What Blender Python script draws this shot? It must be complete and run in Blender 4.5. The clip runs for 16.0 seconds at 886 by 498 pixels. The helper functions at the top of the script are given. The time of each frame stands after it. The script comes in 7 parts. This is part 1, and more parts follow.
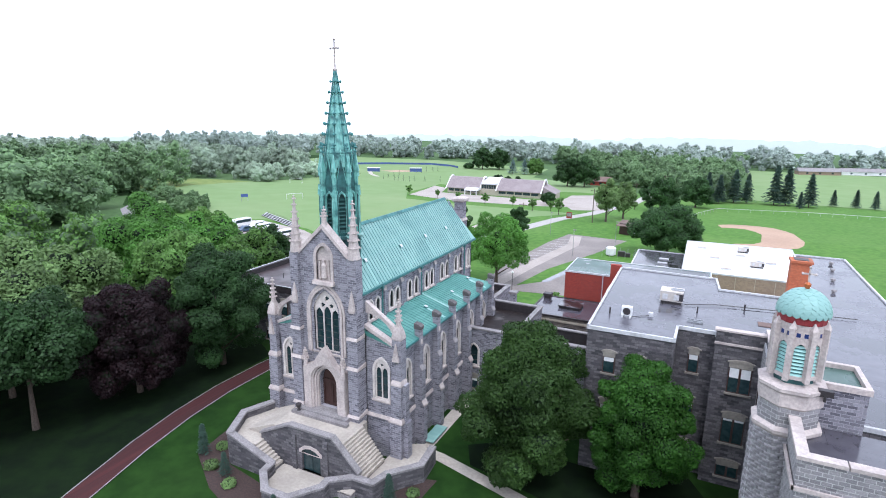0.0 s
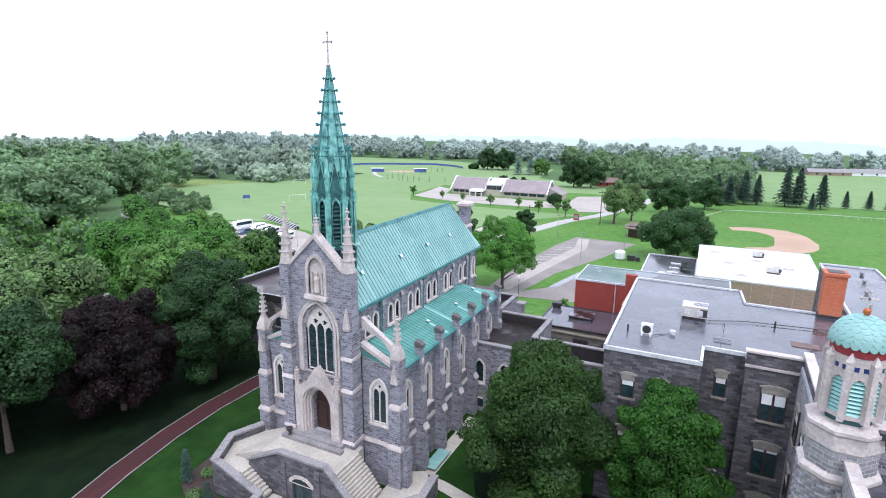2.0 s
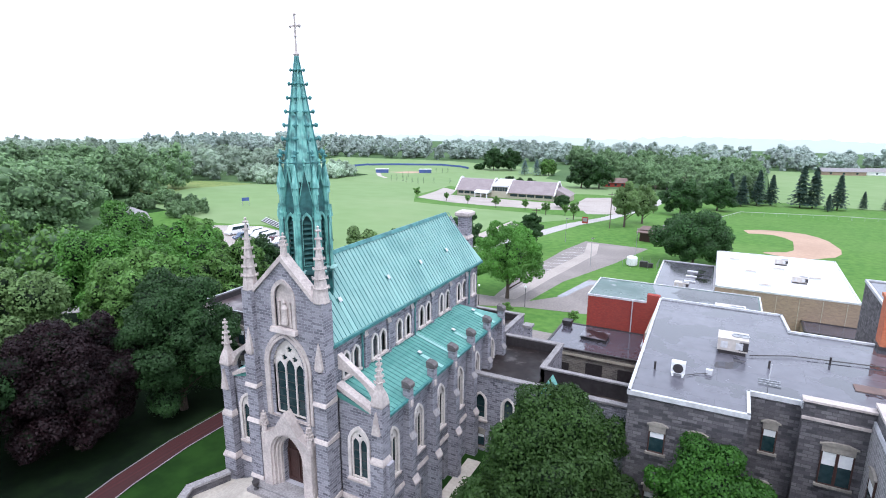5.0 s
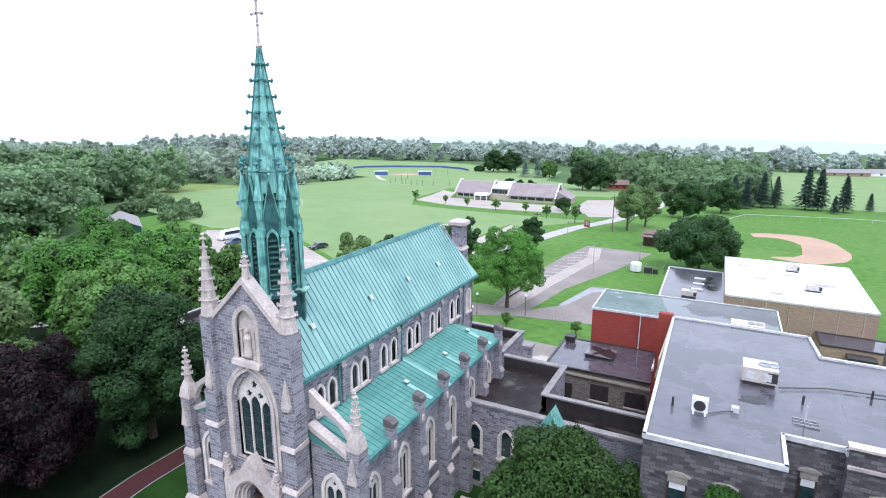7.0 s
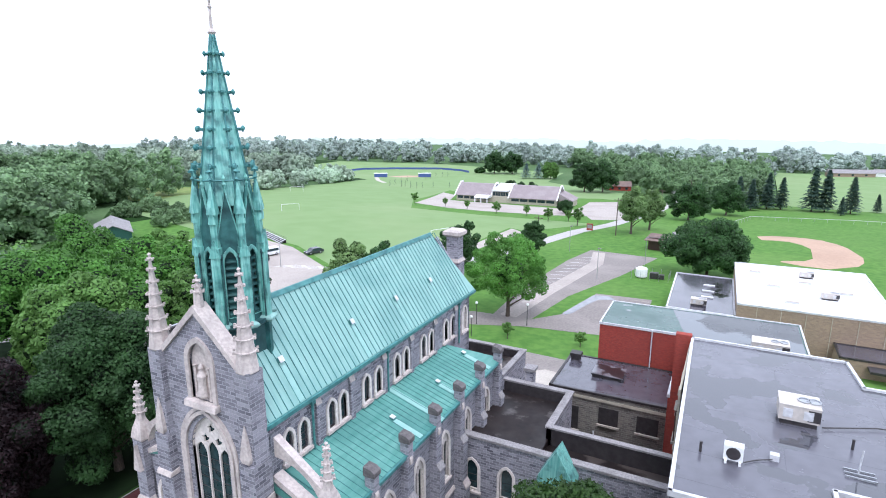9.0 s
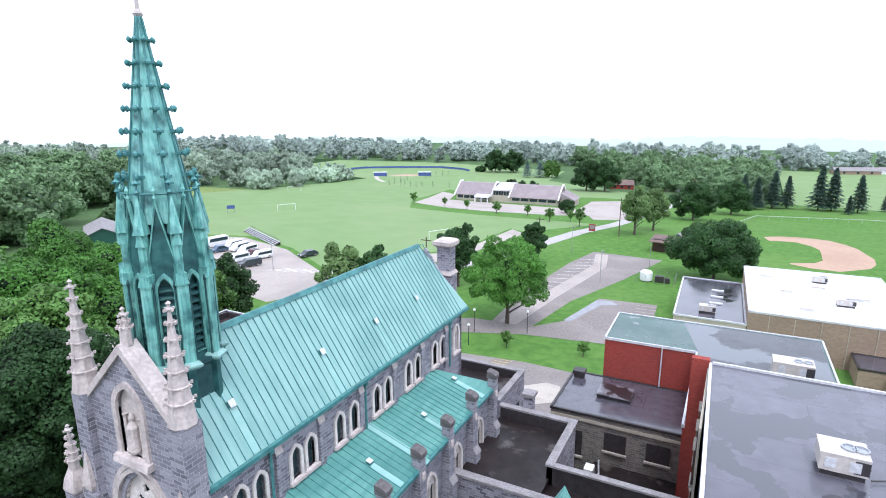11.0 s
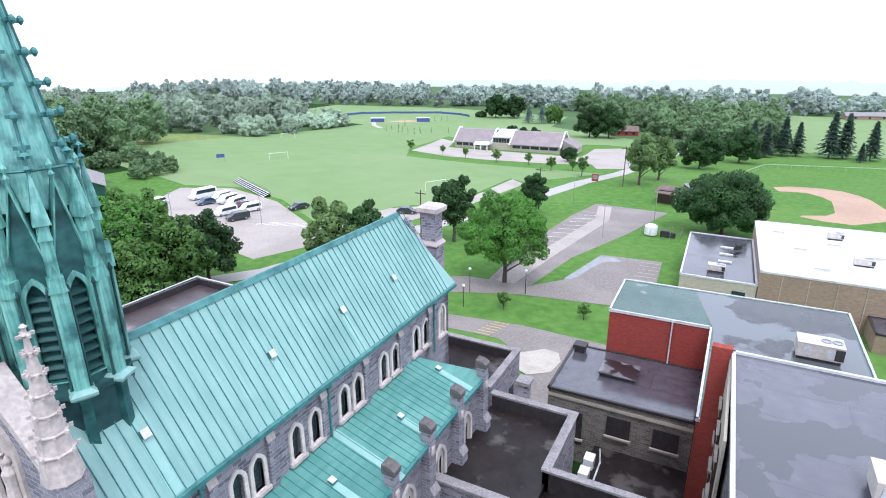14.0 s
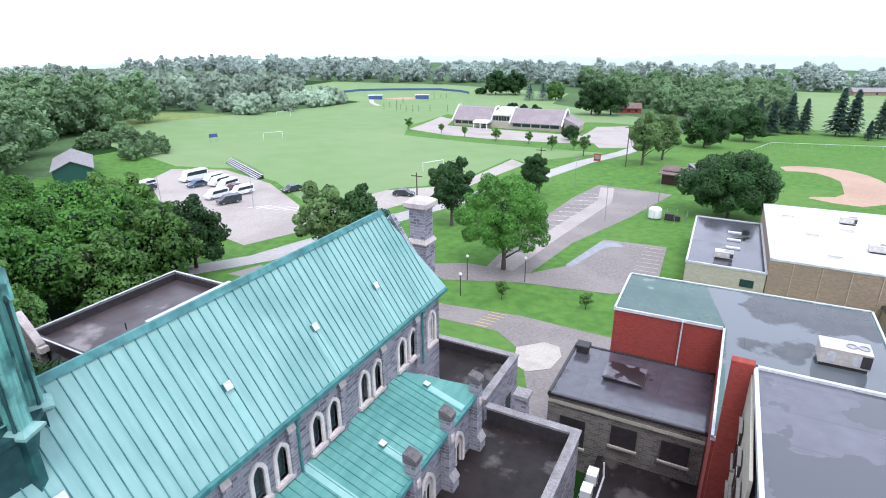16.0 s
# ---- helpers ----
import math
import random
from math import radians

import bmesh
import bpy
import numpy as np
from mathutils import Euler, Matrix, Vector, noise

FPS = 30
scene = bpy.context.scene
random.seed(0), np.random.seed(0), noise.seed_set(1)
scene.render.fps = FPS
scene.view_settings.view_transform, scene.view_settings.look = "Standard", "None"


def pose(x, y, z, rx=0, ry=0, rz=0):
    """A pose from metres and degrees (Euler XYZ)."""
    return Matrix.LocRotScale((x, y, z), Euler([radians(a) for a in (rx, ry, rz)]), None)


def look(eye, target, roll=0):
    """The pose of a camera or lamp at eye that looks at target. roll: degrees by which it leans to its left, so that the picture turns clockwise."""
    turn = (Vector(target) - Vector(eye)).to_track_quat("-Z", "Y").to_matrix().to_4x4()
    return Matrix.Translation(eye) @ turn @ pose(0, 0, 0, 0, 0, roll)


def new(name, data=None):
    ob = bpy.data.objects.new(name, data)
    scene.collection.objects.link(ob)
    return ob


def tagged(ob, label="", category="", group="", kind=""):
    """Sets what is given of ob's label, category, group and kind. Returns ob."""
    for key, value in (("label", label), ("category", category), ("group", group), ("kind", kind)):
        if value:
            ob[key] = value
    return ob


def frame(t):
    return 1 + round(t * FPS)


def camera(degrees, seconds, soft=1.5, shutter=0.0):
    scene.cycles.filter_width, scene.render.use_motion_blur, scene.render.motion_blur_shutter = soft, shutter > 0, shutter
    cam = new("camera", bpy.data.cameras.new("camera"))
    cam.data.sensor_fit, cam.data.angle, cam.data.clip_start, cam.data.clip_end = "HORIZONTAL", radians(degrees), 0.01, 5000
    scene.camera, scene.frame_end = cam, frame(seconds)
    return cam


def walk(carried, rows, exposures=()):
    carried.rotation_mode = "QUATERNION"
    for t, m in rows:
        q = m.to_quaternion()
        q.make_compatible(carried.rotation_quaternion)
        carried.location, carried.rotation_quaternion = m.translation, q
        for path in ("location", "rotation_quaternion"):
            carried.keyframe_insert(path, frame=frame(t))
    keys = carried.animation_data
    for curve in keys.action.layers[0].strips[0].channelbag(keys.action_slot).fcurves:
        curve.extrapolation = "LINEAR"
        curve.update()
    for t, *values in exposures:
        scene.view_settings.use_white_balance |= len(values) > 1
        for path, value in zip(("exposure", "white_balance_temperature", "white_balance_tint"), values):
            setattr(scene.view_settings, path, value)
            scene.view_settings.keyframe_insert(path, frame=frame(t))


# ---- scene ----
cam = camera(76.2, 16.0, 1.0)
PATH = [
    (0, (25.567, -33.383, 26.754), (24.7171, -31.6360, 26.2791), 0.51),
    (0.5, (25.266, -32.707, 26.673), (24.4116, -30.9615, 26.2010), 0.51),
    (1, (24.894, -31.937, 26.658), (24.0359, -30.1932, 26.1855), 0.51),
    (1.5, (24.507, -31.066, 26.693), (23.6449, -29.3245, 26.2194), 0.50),
    (2, (24.120, -30.146, 26.716), (23.2547, -28.4067, 26.2413), 0.48),
    (2.5, (23.752, -29.192, 26.708), (22.8824, -27.4550, 26.2327), 0.42),
    (3, (23.407, -28.222, 26.672), (22.5344, -26.4860, 26.1976), 0.40),
    (3.5, (23.071, -27.246, 26.620), (22.1939, -25.5115, 26.1468), 0.37),
    (4, (22.751, -26.252, 26.579), (21.8689, -24.5200, 26.1057), 0.29),
    (6.5, (21.040, -20.951, 26.610), (20.1522, -19.2230, 26.1338), 0.19),
    (7, (20.756, -20.001, 26.518), (19.8673, -18.2722, 26.0480), 0.09),
    (7.5, (20.466, -19.014, 26.441), (19.5746, -17.2858, 25.9742), 0.01),
    (8, (20.111, -18.020, 26.383), (19.2191, -16.2910, 25.9188), -0.04),
    (8.5, (19.718, -17.008, 26.354), (18.8255, -15.2792, 25.8898), -0.09),
    (9, (19.314, -15.975, 26.355), (18.4209, -14.2467, 25.8903), -0.12),
    (9.5, (18.870, -14.955, 26.367), (17.9780, -13.2270, 25.9015), -0.12),
    (11.8, (17.621, -10.369, 26.338), (16.7220, -8.6500, 25.8519), -0.42),
    (12, (17.431, -10.000, 26.302), (16.5360, -8.2830, 25.8001), -0.41),
    (12.5, (17.176, -9.220, 26.375), (16.2862, -7.5120, 25.8366), -0.40),
    (13, (17.060, -8.424, 26.416), (16.1721, -6.7270, 25.8389), -0.39),
    (13.5, (16.813, -7.633, 26.397), (15.9322, -5.9460, 25.7828), -0.38),
    (14, (16.600, -6.835, 26.396), (15.7246, -5.1590, 25.7440), -0.36),
    (14.5, (16.325, -5.945, 26.346), (15.4561, -4.2810, 25.6567), -0.45),
    (15, (16.082, -5.121, 26.383), (15.2198, -3.4680, 25.6578), -0.43),
    (15.5, (15.818, -4.303, 26.450), (14.9548, -2.6510, 25.7238), -0.43),
    (16, (15.515, -3.499, 26.478), (14.6504, -1.8480, 25.7521), -0.54),
]
walk(cam, [(t, look(e, g, r)) for t, e, g, r in PATH], ((0, 0.68, 5800, 12), (8, 0.77, 5800, 12), (16, 0.75, 5800, 12)))

# ---- light ----
world = bpy.data.worlds.new("overcast_sky")
scene.world = world
world.use_nodes = True
wn, wl = world.node_tree.nodes, world.node_tree.links
sky = wn.new("ShaderNodeTexSky")
sky.sky_type = "NISHITA"
sky.sun_disc = False
sky.sun_elevation = radians(63)
sky.sun_rotation = radians(147)
sky.air_density, sky.dust_density, sky.ozone_density = 2.0, 4.0, 1.0
pale = wn.new("ShaderNodeHueSaturation")
pale.inputs["Saturation"].default_value = 0.25
cloud = wn.new("ShaderNodeMix")
cloud.data_type = "RGBA"
cloud.inputs["Factor"].default_value = 0.7
cloud.inputs[7].default_value = (13.0, 13.5, 14.8, 1)
wl.new(sky.outputs[0], pale.inputs["Color"])
wl.new(pale.outputs[0], cloud.inputs[6])
wl.new(cloud.outputs[2], wn["Background"].inputs[0])
wn["Background"].inputs[1].default_value = 0.1
sun = new("sun", bpy.data.lights.new("sun", "SUN"))
sun.data.energy, sun.data.angle, sun.data.color = 1.1, radians(16), (1.0, 0.96, 0.91)
sun.matrix_world = look((22, -34, 80), (0, 0, 0))

# ---- materials ----


def nodes_of(name):
    m = bpy.data.materials.new(name)
    m.use_nodes = True
    t = m.node_tree
    return m, t, t.nodes["Principled BSDF"]


def mixed(t, fac, a, b):
    n = t.nodes.new("ShaderNodeMix")
    n.data_type = "RGBA"
    if isinstance(fac, float):
        n.inputs[0].default_value = fac
    else:
        t.links.new(fac, n.inputs[0])
    for k, c in ((6, a), (7, b)):
        if isinstance(c, tuple):
            n.inputs[k].default_value = (*c[:3], 1)
        else:
            t.links.new(c, n.inputs[k])
    return n.outputs[2]


def noisy(t, vec, scale, lo=0.35, hi=0.65, detail=4.0, stretch=None):
    if stretch:
        mp = t.nodes.new("ShaderNodeMapping")
        mp.inputs["Scale"].default_value = stretch
        t.links.new(vec, mp.inputs[0])
        vec = mp.outputs[0]
    n = t.nodes.new("ShaderNodeTexNoise")
    n.inputs["Scale"].default_value, n.inputs["Detail"].default_value = scale, detail
    t.links.new(vec, n.inputs["Vector"])
    r = t.nodes.new("ShaderNodeMapRange")
    r.inputs[1].default_value, r.inputs[2].default_value = lo, hi
    t.links.new(n.outputs["Fac"], r.inputs[0])
    return r.outputs[0]


def bumped(t, b, height, strength=0.3, dist=0.02):
    n = t.nodes.new("ShaderNodeBump")
    n.inputs["Strength"].default_value, n.inputs["Distance"].default_value = strength, dist
    t.links.new(height, n.inputs["Height"])
    t.links.new(n.outputs[0], b.inputs["Normal"])


def place_of(t):
    return t.nodes.new("ShaderNodeTexCoord").outputs["Object"]


def surface(name, a, b, c=None, big=0.4, small=8.0, rough=0.8, metal=0.0, bump=0.2, dist=0.02, stretch=None, stain=0.5, spec=0.5):
    """Two-scale varied colour: a and b by small grain, c by large stains."""
    m, t, p = nodes_of(name)
    v = place_of(t)
    f = noisy(t, v, small, stretch=stretch)
    col = mixed(t, f, a, b)
    if c:
        g = noisy(t, v, big, 0.45, 0.7, 6.0)
        k = t.nodes.new("ShaderNodeMath")
        k.operation, k.inputs[1].default_value = "MULTIPLY", stain
        t.links.new(g, k.inputs[0])
        col = mixed(t, k.outputs[0], col, c)
    t.links.new(col, p.inputs["Base Color"])
    p.inputs["Roughness"].default_value, p.inputs["Metallic"].default_value = rough, metal
    p.inputs["Specular IOR Level"].default_value = spec
    if bump:
        bumped(t, p, f, bump, dist)
    return m


def wall_plane(t):
    """Wall coordinates: along the wall and up, by the side that the face looks to."""
    tc = t.nodes.new("ShaderNodeTexCoord")
    s = t.nodes.new("ShaderNodeSeparateXYZ")
    t.links.new(tc.outputs["Object"], s.inputs[0])
    n = t.nodes.new("ShaderNodeSeparateXYZ")
    t.links.new(tc.outputs["Normal"], n.inputs[0])
    ab = t.nodes.new("ShaderNodeMath")
    ab.operation = "ABSOLUTE"
    t.links.new(n.outputs[0], ab.inputs[0])
    gt = t.nodes.new("ShaderNodeMath")
    gt.operation, gt.inputs[1].default_value = "GREATER_THAN", 0.707
    t.links.new(ab.outputs[0], gt.inputs[0])
    mx = t.nodes.new("ShaderNodeMix")
    t.links.new(gt.outputs[0], mx.inputs[0])
    t.links.new(s.outputs[0], mx.inputs[2])
    t.links.new(s.outputs[1], mx.inputs[3])
    c = t.nodes.new("ShaderNodeCombineXYZ")
    t.links.new(mx.outputs[0], c.inputs[0])
    t.links.new(s.outputs[2], c.inputs[1])
    return c.outputs[0], tc.outputs["Object"]


def masonry(name, a, b, mortar, stain, w=0.42, h=0.17, joint=0.012, bump=0.6, tint=0.5, dist=0.03):
    m, t, p = nodes_of(name)
    v, o = wall_plane(t)
    wob = t.nodes.new("ShaderNodeTexNoise")
    wob.inputs["Scale"].default_value = 2.5
    t.links.new(v, wob.inputs["Vector"])
    add = t.nodes.new("ShaderNodeVectorMath")
    add.operation = "MULTIPLY_ADD"
    add.inputs[1].default_value = (0.05, 0.05, 0)
    t.links.new(wob.outputs["Color"], add.inputs[0])
    t.links.new(v, add.inputs[2])
    k = t.nodes.new("ShaderNodeTexBrick")
    k.inputs["Scale"].default_value = 1.0
    k.inputs["Mortar Size"].default_value, k.inputs["Mortar Smooth"].default_value = joint, 0.3
    k.inputs["Brick Width"].default_value, k.inputs["Row Height"].default_value = w, h
    k.inputs["Color1"].default_value, k.inputs["Color2"].default_value = (*a, 1), (*b, 1)
    k.inputs["Mortar"].default_value = (*mortar, 1)
    k.inputs["Bias"].default_value = 0.0
    t.links.new(add.outputs[0], k.inputs["Vector"])
    g = noisy(t, o, 0.35, 0.42, 0.72, 8.0)
    f = noisy(t, o, 14.0, 0.3, 0.7, 5.0)
    q = t.nodes.new("ShaderNodeMath")
    q.operation, q.inputs[1].default_value = "MULTIPLY", tint
    t.links.new(g, q.inputs[0])
    col = mixed(t, q.outputs[0], k.outputs["Color"], stain)
    dk = t.nodes.new("ShaderNodeMix")
    dk.data_type, dk.blend_type = "RGBA", "MULTIPLY"
    dk.inputs[0].default_value = 0.55
    t.links.new(col, dk.inputs[6])
    grain = mixed(t, f, (0.55, 0.55, 0.56), (1.0, 1.0, 1.0))
    t.links.new(grain, dk.inputs[7])
    t.links.new(dk.outputs[2], p.inputs["Base Color"])
    p.inputs["Roughness"].default_value = 0.88
    inv = t.nodes.new("ShaderNodeMath")
    inv.operation = "MULTIPLY_ADD"
    inv.inputs[1].default_value, inv.inputs[2].default_value = -1.0, 1.0
    t.links.new(k.outputs["Fac"], inv.inputs[0])
    sm = t.nodes.new("ShaderNodeMath")
    sm.operation = "MULTIPLY_ADD"
    sm.inputs[1].default_value = 0.5
    t.links.new(f, sm.inputs[0])
    t.links.new(inv.outputs[0], sm.inputs[2])
    bumped(t, p, sm.outputs[0], bump, dist)
    return m


def leafy(name, dark, light, spread=0.2, patch=0.22):
    """Leaves: each clump its own shade, boughs and trees shifting slowly between fresh and dull."""
    m, t, p = nodes_of(name)
    geo = t.nodes.new("ShaderNodeNewGeometry")
    oi = t.nodes.new("ShaderNodeObjectInfo")
    col = mixed(t, geo.outputs["Random Per Island"], dark, light)
    tone = t.nodes.new("ShaderNodeMapRange")
    tone.inputs[3].default_value, tone.inputs[4].default_value = 0.72, 1.3
    t.links.new(noisy(t, place_of(t), patch, 0.35, 0.65, 2.0), tone.inputs[0])
    hs = t.nodes.new("ShaderNodeHueSaturation")
    mr = t.nodes.new("ShaderNodeMapRange")
    mr.inputs[3].default_value, mr.inputs[4].default_value = 1 - spread, 1 + spread
    t.links.new(oi.outputs["Random"], mr.inputs[0])
    mu = t.nodes.new("ShaderNodeMath")
    mu.operation = "MULTIPLY"
    t.links.new(mr.outputs[0], mu.inputs[0])
    t.links.new(tone.outputs[0], mu.inputs[1])
    t.links.new(mu.outputs[0], hs.inputs["Value"])
    t.links.new(col, hs.inputs["Color"])
    t.links.new(hs.outputs[0], p.inputs["Base Color"])
    p.inputs["Roughness"].default_value = 0.6
    p.inputs["Specular IOR Level"].default_value = 0.25
    tr = t.nodes.new("ShaderNodeBsdfTranslucent")
    t.links.new(hs.outputs[0], tr.inputs[0])
    ms = t.nodes.new("ShaderNodeMixShader")
    ms.inputs[0].default_value = 0.25
    t.links.new(p.outputs[0], ms.inputs[1])
    t.links.new(tr.outputs[0], ms.inputs[2])
    t.links.new(ms.outputs[0], t.nodes["Material Output"].inputs[0])
    return m


M = {}
M["stone"] = masonry("grey_rubble_stone", (0.36, 0.345, 0.385), (0.115, 0.11, 0.135), (0.42, 0.405, 0.44), (0.37, 0.355, 0.395), 0.42, 0.17, 0.016, 0.9, 0.45, 0.05)
M["stone_dark"] = masonry("dark_school_stone", (0.19, 0.175, 0.185), (0.05, 0.047, 0.055), (0.085, 0.08, 0.085), (0.16, 0.15, 0.155), 0.48, 0.2, 0.018, 0.9, 0.35, 0.05)
M["stone_light"] = masonry("pale_ashlar_blocks", (0.36, 0.34, 0.35), (0.2, 0.19, 0.2), (0.5, 0.49, 0.48), (0.42, 0.4, 0.4), 0.4, 0.2, 0.02, 0.9, 0.4, 0.05)
M["stone_brown"] = masonry("brownish_rubble", (0.25, 0.22, 0.19), (0.12, 0.105, 0.1), (0.3, 0.28, 0.25), (0.28, 0.25, 0.21), 0.4, 0.18, 0.016, 0.9, 0.5, 0.05)
M["trim"] = surface("weathered_limestone_trim", (0.55, 0.48, 0.45), (0.42, 0.36, 0.34), (0.22, 0.19, 0.185), 0.9, 7, 0.85, bump=0.3)
M["trim_pale"] = surface("pale_cut_limestone", (0.68, 0.62, 0.58), (0.56, 0.5, 0.47), (0.35, 0.31, 0.3), 1.1, 7, 0.85, bump=0.2)
M["tan_stone"] = surface("tan_cut_stone", (0.31, 0.28, 0.24), (0.24, 0.215, 0.19), (0.16, 0.14, 0.13), 1.1, 6, 0.9, bump=0.2)
M["cap_dark"] = surface("dark_weathered_cap", (0.13, 0.115, 0.115), (0.08, 0.07, 0.072), (0.2, 0.185, 0.18), 1.6, 9, 0.9)
M["cap"] = surface("grey_stone_cap", (0.3, 0.28, 0.28), (0.2, 0.185, 0.19), (0.1, 0.09, 0.09), 1.2, 9, 0.9)
M["copper"] = surface("verdigris_copper", (0.2, 0.36, 0.33), (0.255, 0.42, 0.385), (0.125, 0.265, 0.25), 0.35, 1.6, 0.55, 0.05, 0.05, stretch=(0.35, 2.4, 0.35), stain=0.7)
M["copper_aisle"] = surface("deep_verdigris_copper", (0.075, 0.235, 0.2), (0.125, 0.3, 0.26), (0.04, 0.155, 0.14), 0.35, 1.6, 0.6, 0.05, 0.05, stretch=(2.4, 0.35, 0.35), stain=0.7)
M["copper_dark"] = surface("dark_verdigris_copper", (0.045, 0.17, 0.17), (0.09, 0.26, 0.25), (0.02, 0.065, 0.075), 0.9, 3.0, 0.55, 0.15, 0.1)
M["copper_spire"] = surface("spire_verdigris", (0.11, 0.34, 0.3), (0.25, 0.52, 0.46), (0.02, 0.09, 0.092), 1.7, 4, 0.45, 0.1, 0.1, stretch=(3.2, 3.2, 0.18), stain=0.95)
M["slate_copper"] = surface("dark_slate_copper", (0.015, 0.05, 0.055), (0.03, 0.085, 0.09), (0.07, 0.17, 0.15), 0.7, 3.0, 0.45, 0.1, 0.1)
# Shade of the belfry's recesses is put into this darkened copper.
M["copper_mid"] = surface("mid_verdigris_with_shade", (0.02, 0.09, 0.088), (0.045, 0.15, 0.145), (0.006, 0.028, 0.032), 1.4, 3.0, 0.45, 0.1, 0.1, stain=0.9)
M["louvre"] = surface("louvre_teal", (0.016, 0.065, 0.068), (0.03, 0.105, 0.1), (0.006, 0.022, 0.024), 1.5, 5, 0.6)
M["copper_pale"] = surface("pale_streaked_copper", (0.32, 0.56, 0.53), (0.25, 0.49, 0.46), (0.17, 0.39, 0.37), 0.6, 2, 0.5, 0.1)
M["copper_panel"] = surface("paler_copper_strip", (0.27, 0.45, 0.415), (0.23, 0.41, 0.375), (0.17, 0.35, 0.32), 0.6, 2, 0.5, 0.05)
# Turf of the far fields, with distance haze put into its pale green.
M["field"] = surface("sports_turf_with_haze", (0.18, 0.26, 0.115), (0.162, 0.24, 0.1), (0.23, 0.285, 0.15), 0.02, 0.12, 0.95, bump=0.05, spec=0.1)
# Undergrowth tone that also carries painted tree shade on the lawns.
M["under"] = surface("undergrowth_with_tree_shade", (0.007, 0.016, 0.005), (0.004, 0.009, 0.004), (0.012, 0.022, 0.008), 0.05, 0.8, 0.95, bump=0.5, spec=0.1)
M["puddle"] = surface("rain_puddle", (0.2, 0.2, 0.21), (0.16, 0.16, 0.17), None, 1, 1, 0.03, bump=0.0)
# Shade on the lawn round the chapel is put into this dark green.
M["grass"] = surface("mown_grass_with_shade", (0.017, 0.048, 0.008), (0.009, 0.028, 0.005), (0.027, 0.06, 0.013), 0.05, 0.7, 0.95, bump=0.3, stretch=(1, 1, 1), spec=0.1)
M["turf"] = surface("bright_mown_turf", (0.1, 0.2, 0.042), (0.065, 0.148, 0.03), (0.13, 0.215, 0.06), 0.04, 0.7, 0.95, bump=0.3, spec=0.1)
M["meadow"] = surface("rough_meadow_grass", (0.2, 0.24, 0.08), (0.13, 0.19, 0.06), (0.26, 0.25, 0.12), 0.03, 0.4, 0.95, bump=0.3, spec=0.1)
M["asphalt"] = surface("worn_asphalt", (0.4, 0.35, 0.315), (0.31, 0.27, 0.245), (0.22, 0.19, 0.175), 0.12, 3, 0.9, bump=0.1)
M["asphalt_dark"] = surface("grey_brown_asphalt", (0.23, 0.2, 0.185), (0.165, 0.142, 0.133), (0.28, 0.245, 0.225), 0.15, 3, 0.85, bump=0.1)
M["road"] = surface("pale_road", (0.4, 0.375, 0.36), (0.32, 0.3, 0.29), (0.27, 0.25, 0.24), 0.1, 2, 0.9, bump=0.05)
M["concrete"] = surface("concrete", (0.47, 0.42, 0.36), (0.38, 0.34, 0.3), (0.27, 0.24, 0.21), 0.5, 5, 0.9)
M["dirt"] = surface("infield_clay", (0.42, 0.285, 0.2), (0.36, 0.24, 0.17), (0.28, 0.18, 0.125), 0.1, 1.5, 0.95, bump=0.1)
M["mulch"] = surface("mulch", (0.06, 0.035, 0.03), (0.03, 0.02, 0.018), None, 1, 8, 0.95, bump=0.5)
M["brick_red"] = masonry("red_brick", (0.36, 0.055, 0.035), (0.27, 0.035, 0.025), (0.2, 0.05, 0.04), (0.25, 0.05, 0.04), 0.2, 0.07, 0.006, 0.3, 0.4, 0.01)
M["brick_orange"] = masonry("orange_chimney_brick", (0.56, 0.16, 0.07), (0.44, 0.11, 0.05), (0.36, 0.14, 0.08), (0.5, 0.2, 0.1), 0.2, 0.07, 0.006, 0.3, 0.4, 0.01)
M["brick_tan"] = masonry("tan_gym_brick", (0.36, 0.26, 0.18), (0.28, 0.2, 0.145), (0.33, 0.26, 0.2), (0.24, 0.18, 0.14), 0.4, 0.2, 0.01, 0.2, 0.4, 0.01)
M["brick_cream"] = masonry("cream_brick", (0.5, 0.45, 0.36), (0.42, 0.37, 0.29), (0.46, 0.42, 0.35), (0.4, 0.35, 0.3), 0.4, 0.2, 0.01, 0.2, 0.4, 0.01)
M["rust_brick"] = masonry("rusty_path_brick", (0.068, 0.012, 0.012), (0.045, 0.008, 0.009), (0.035, 0.015, 0.015), (0.045, 0.015, 0.015), 0.2, 0.1, 0.01, 0.3, 0.4, 0.01)
M["white_trim"] = surface("white_metal_edge", (0.58, 0.58, 0.6), (0.46, 0.46, 0.48), (0.3, 0.29, 0.29), 1.2, 6, 0.5)
M["black"] = surface("black_tar", (0.025, 0.02, 0.022), (0.04, 0.035, 0.036), None, 1, 3, 0.5)
M["glass"] = surface("dark_leaded_glass", (0.012, 0.03, 0.035), (0.03, 0.055, 0.06), None, 1, 3, 0.12, bump=0.05)
M["white_paint"] = surface("white_paint", (0.78, 0.78, 0.78), (0.7, 0.7, 0.71), (0.55, 0.55, 0.55), 0.8, 5, 0.45, bump=0.02)
M["dark_wood"] = surface("dark_brown_wood", (0.06, 0.025, 0.02), (0.035, 0.016, 0.013), None, 1, 6, 0.55, stretch=(6, 6, 0.5))
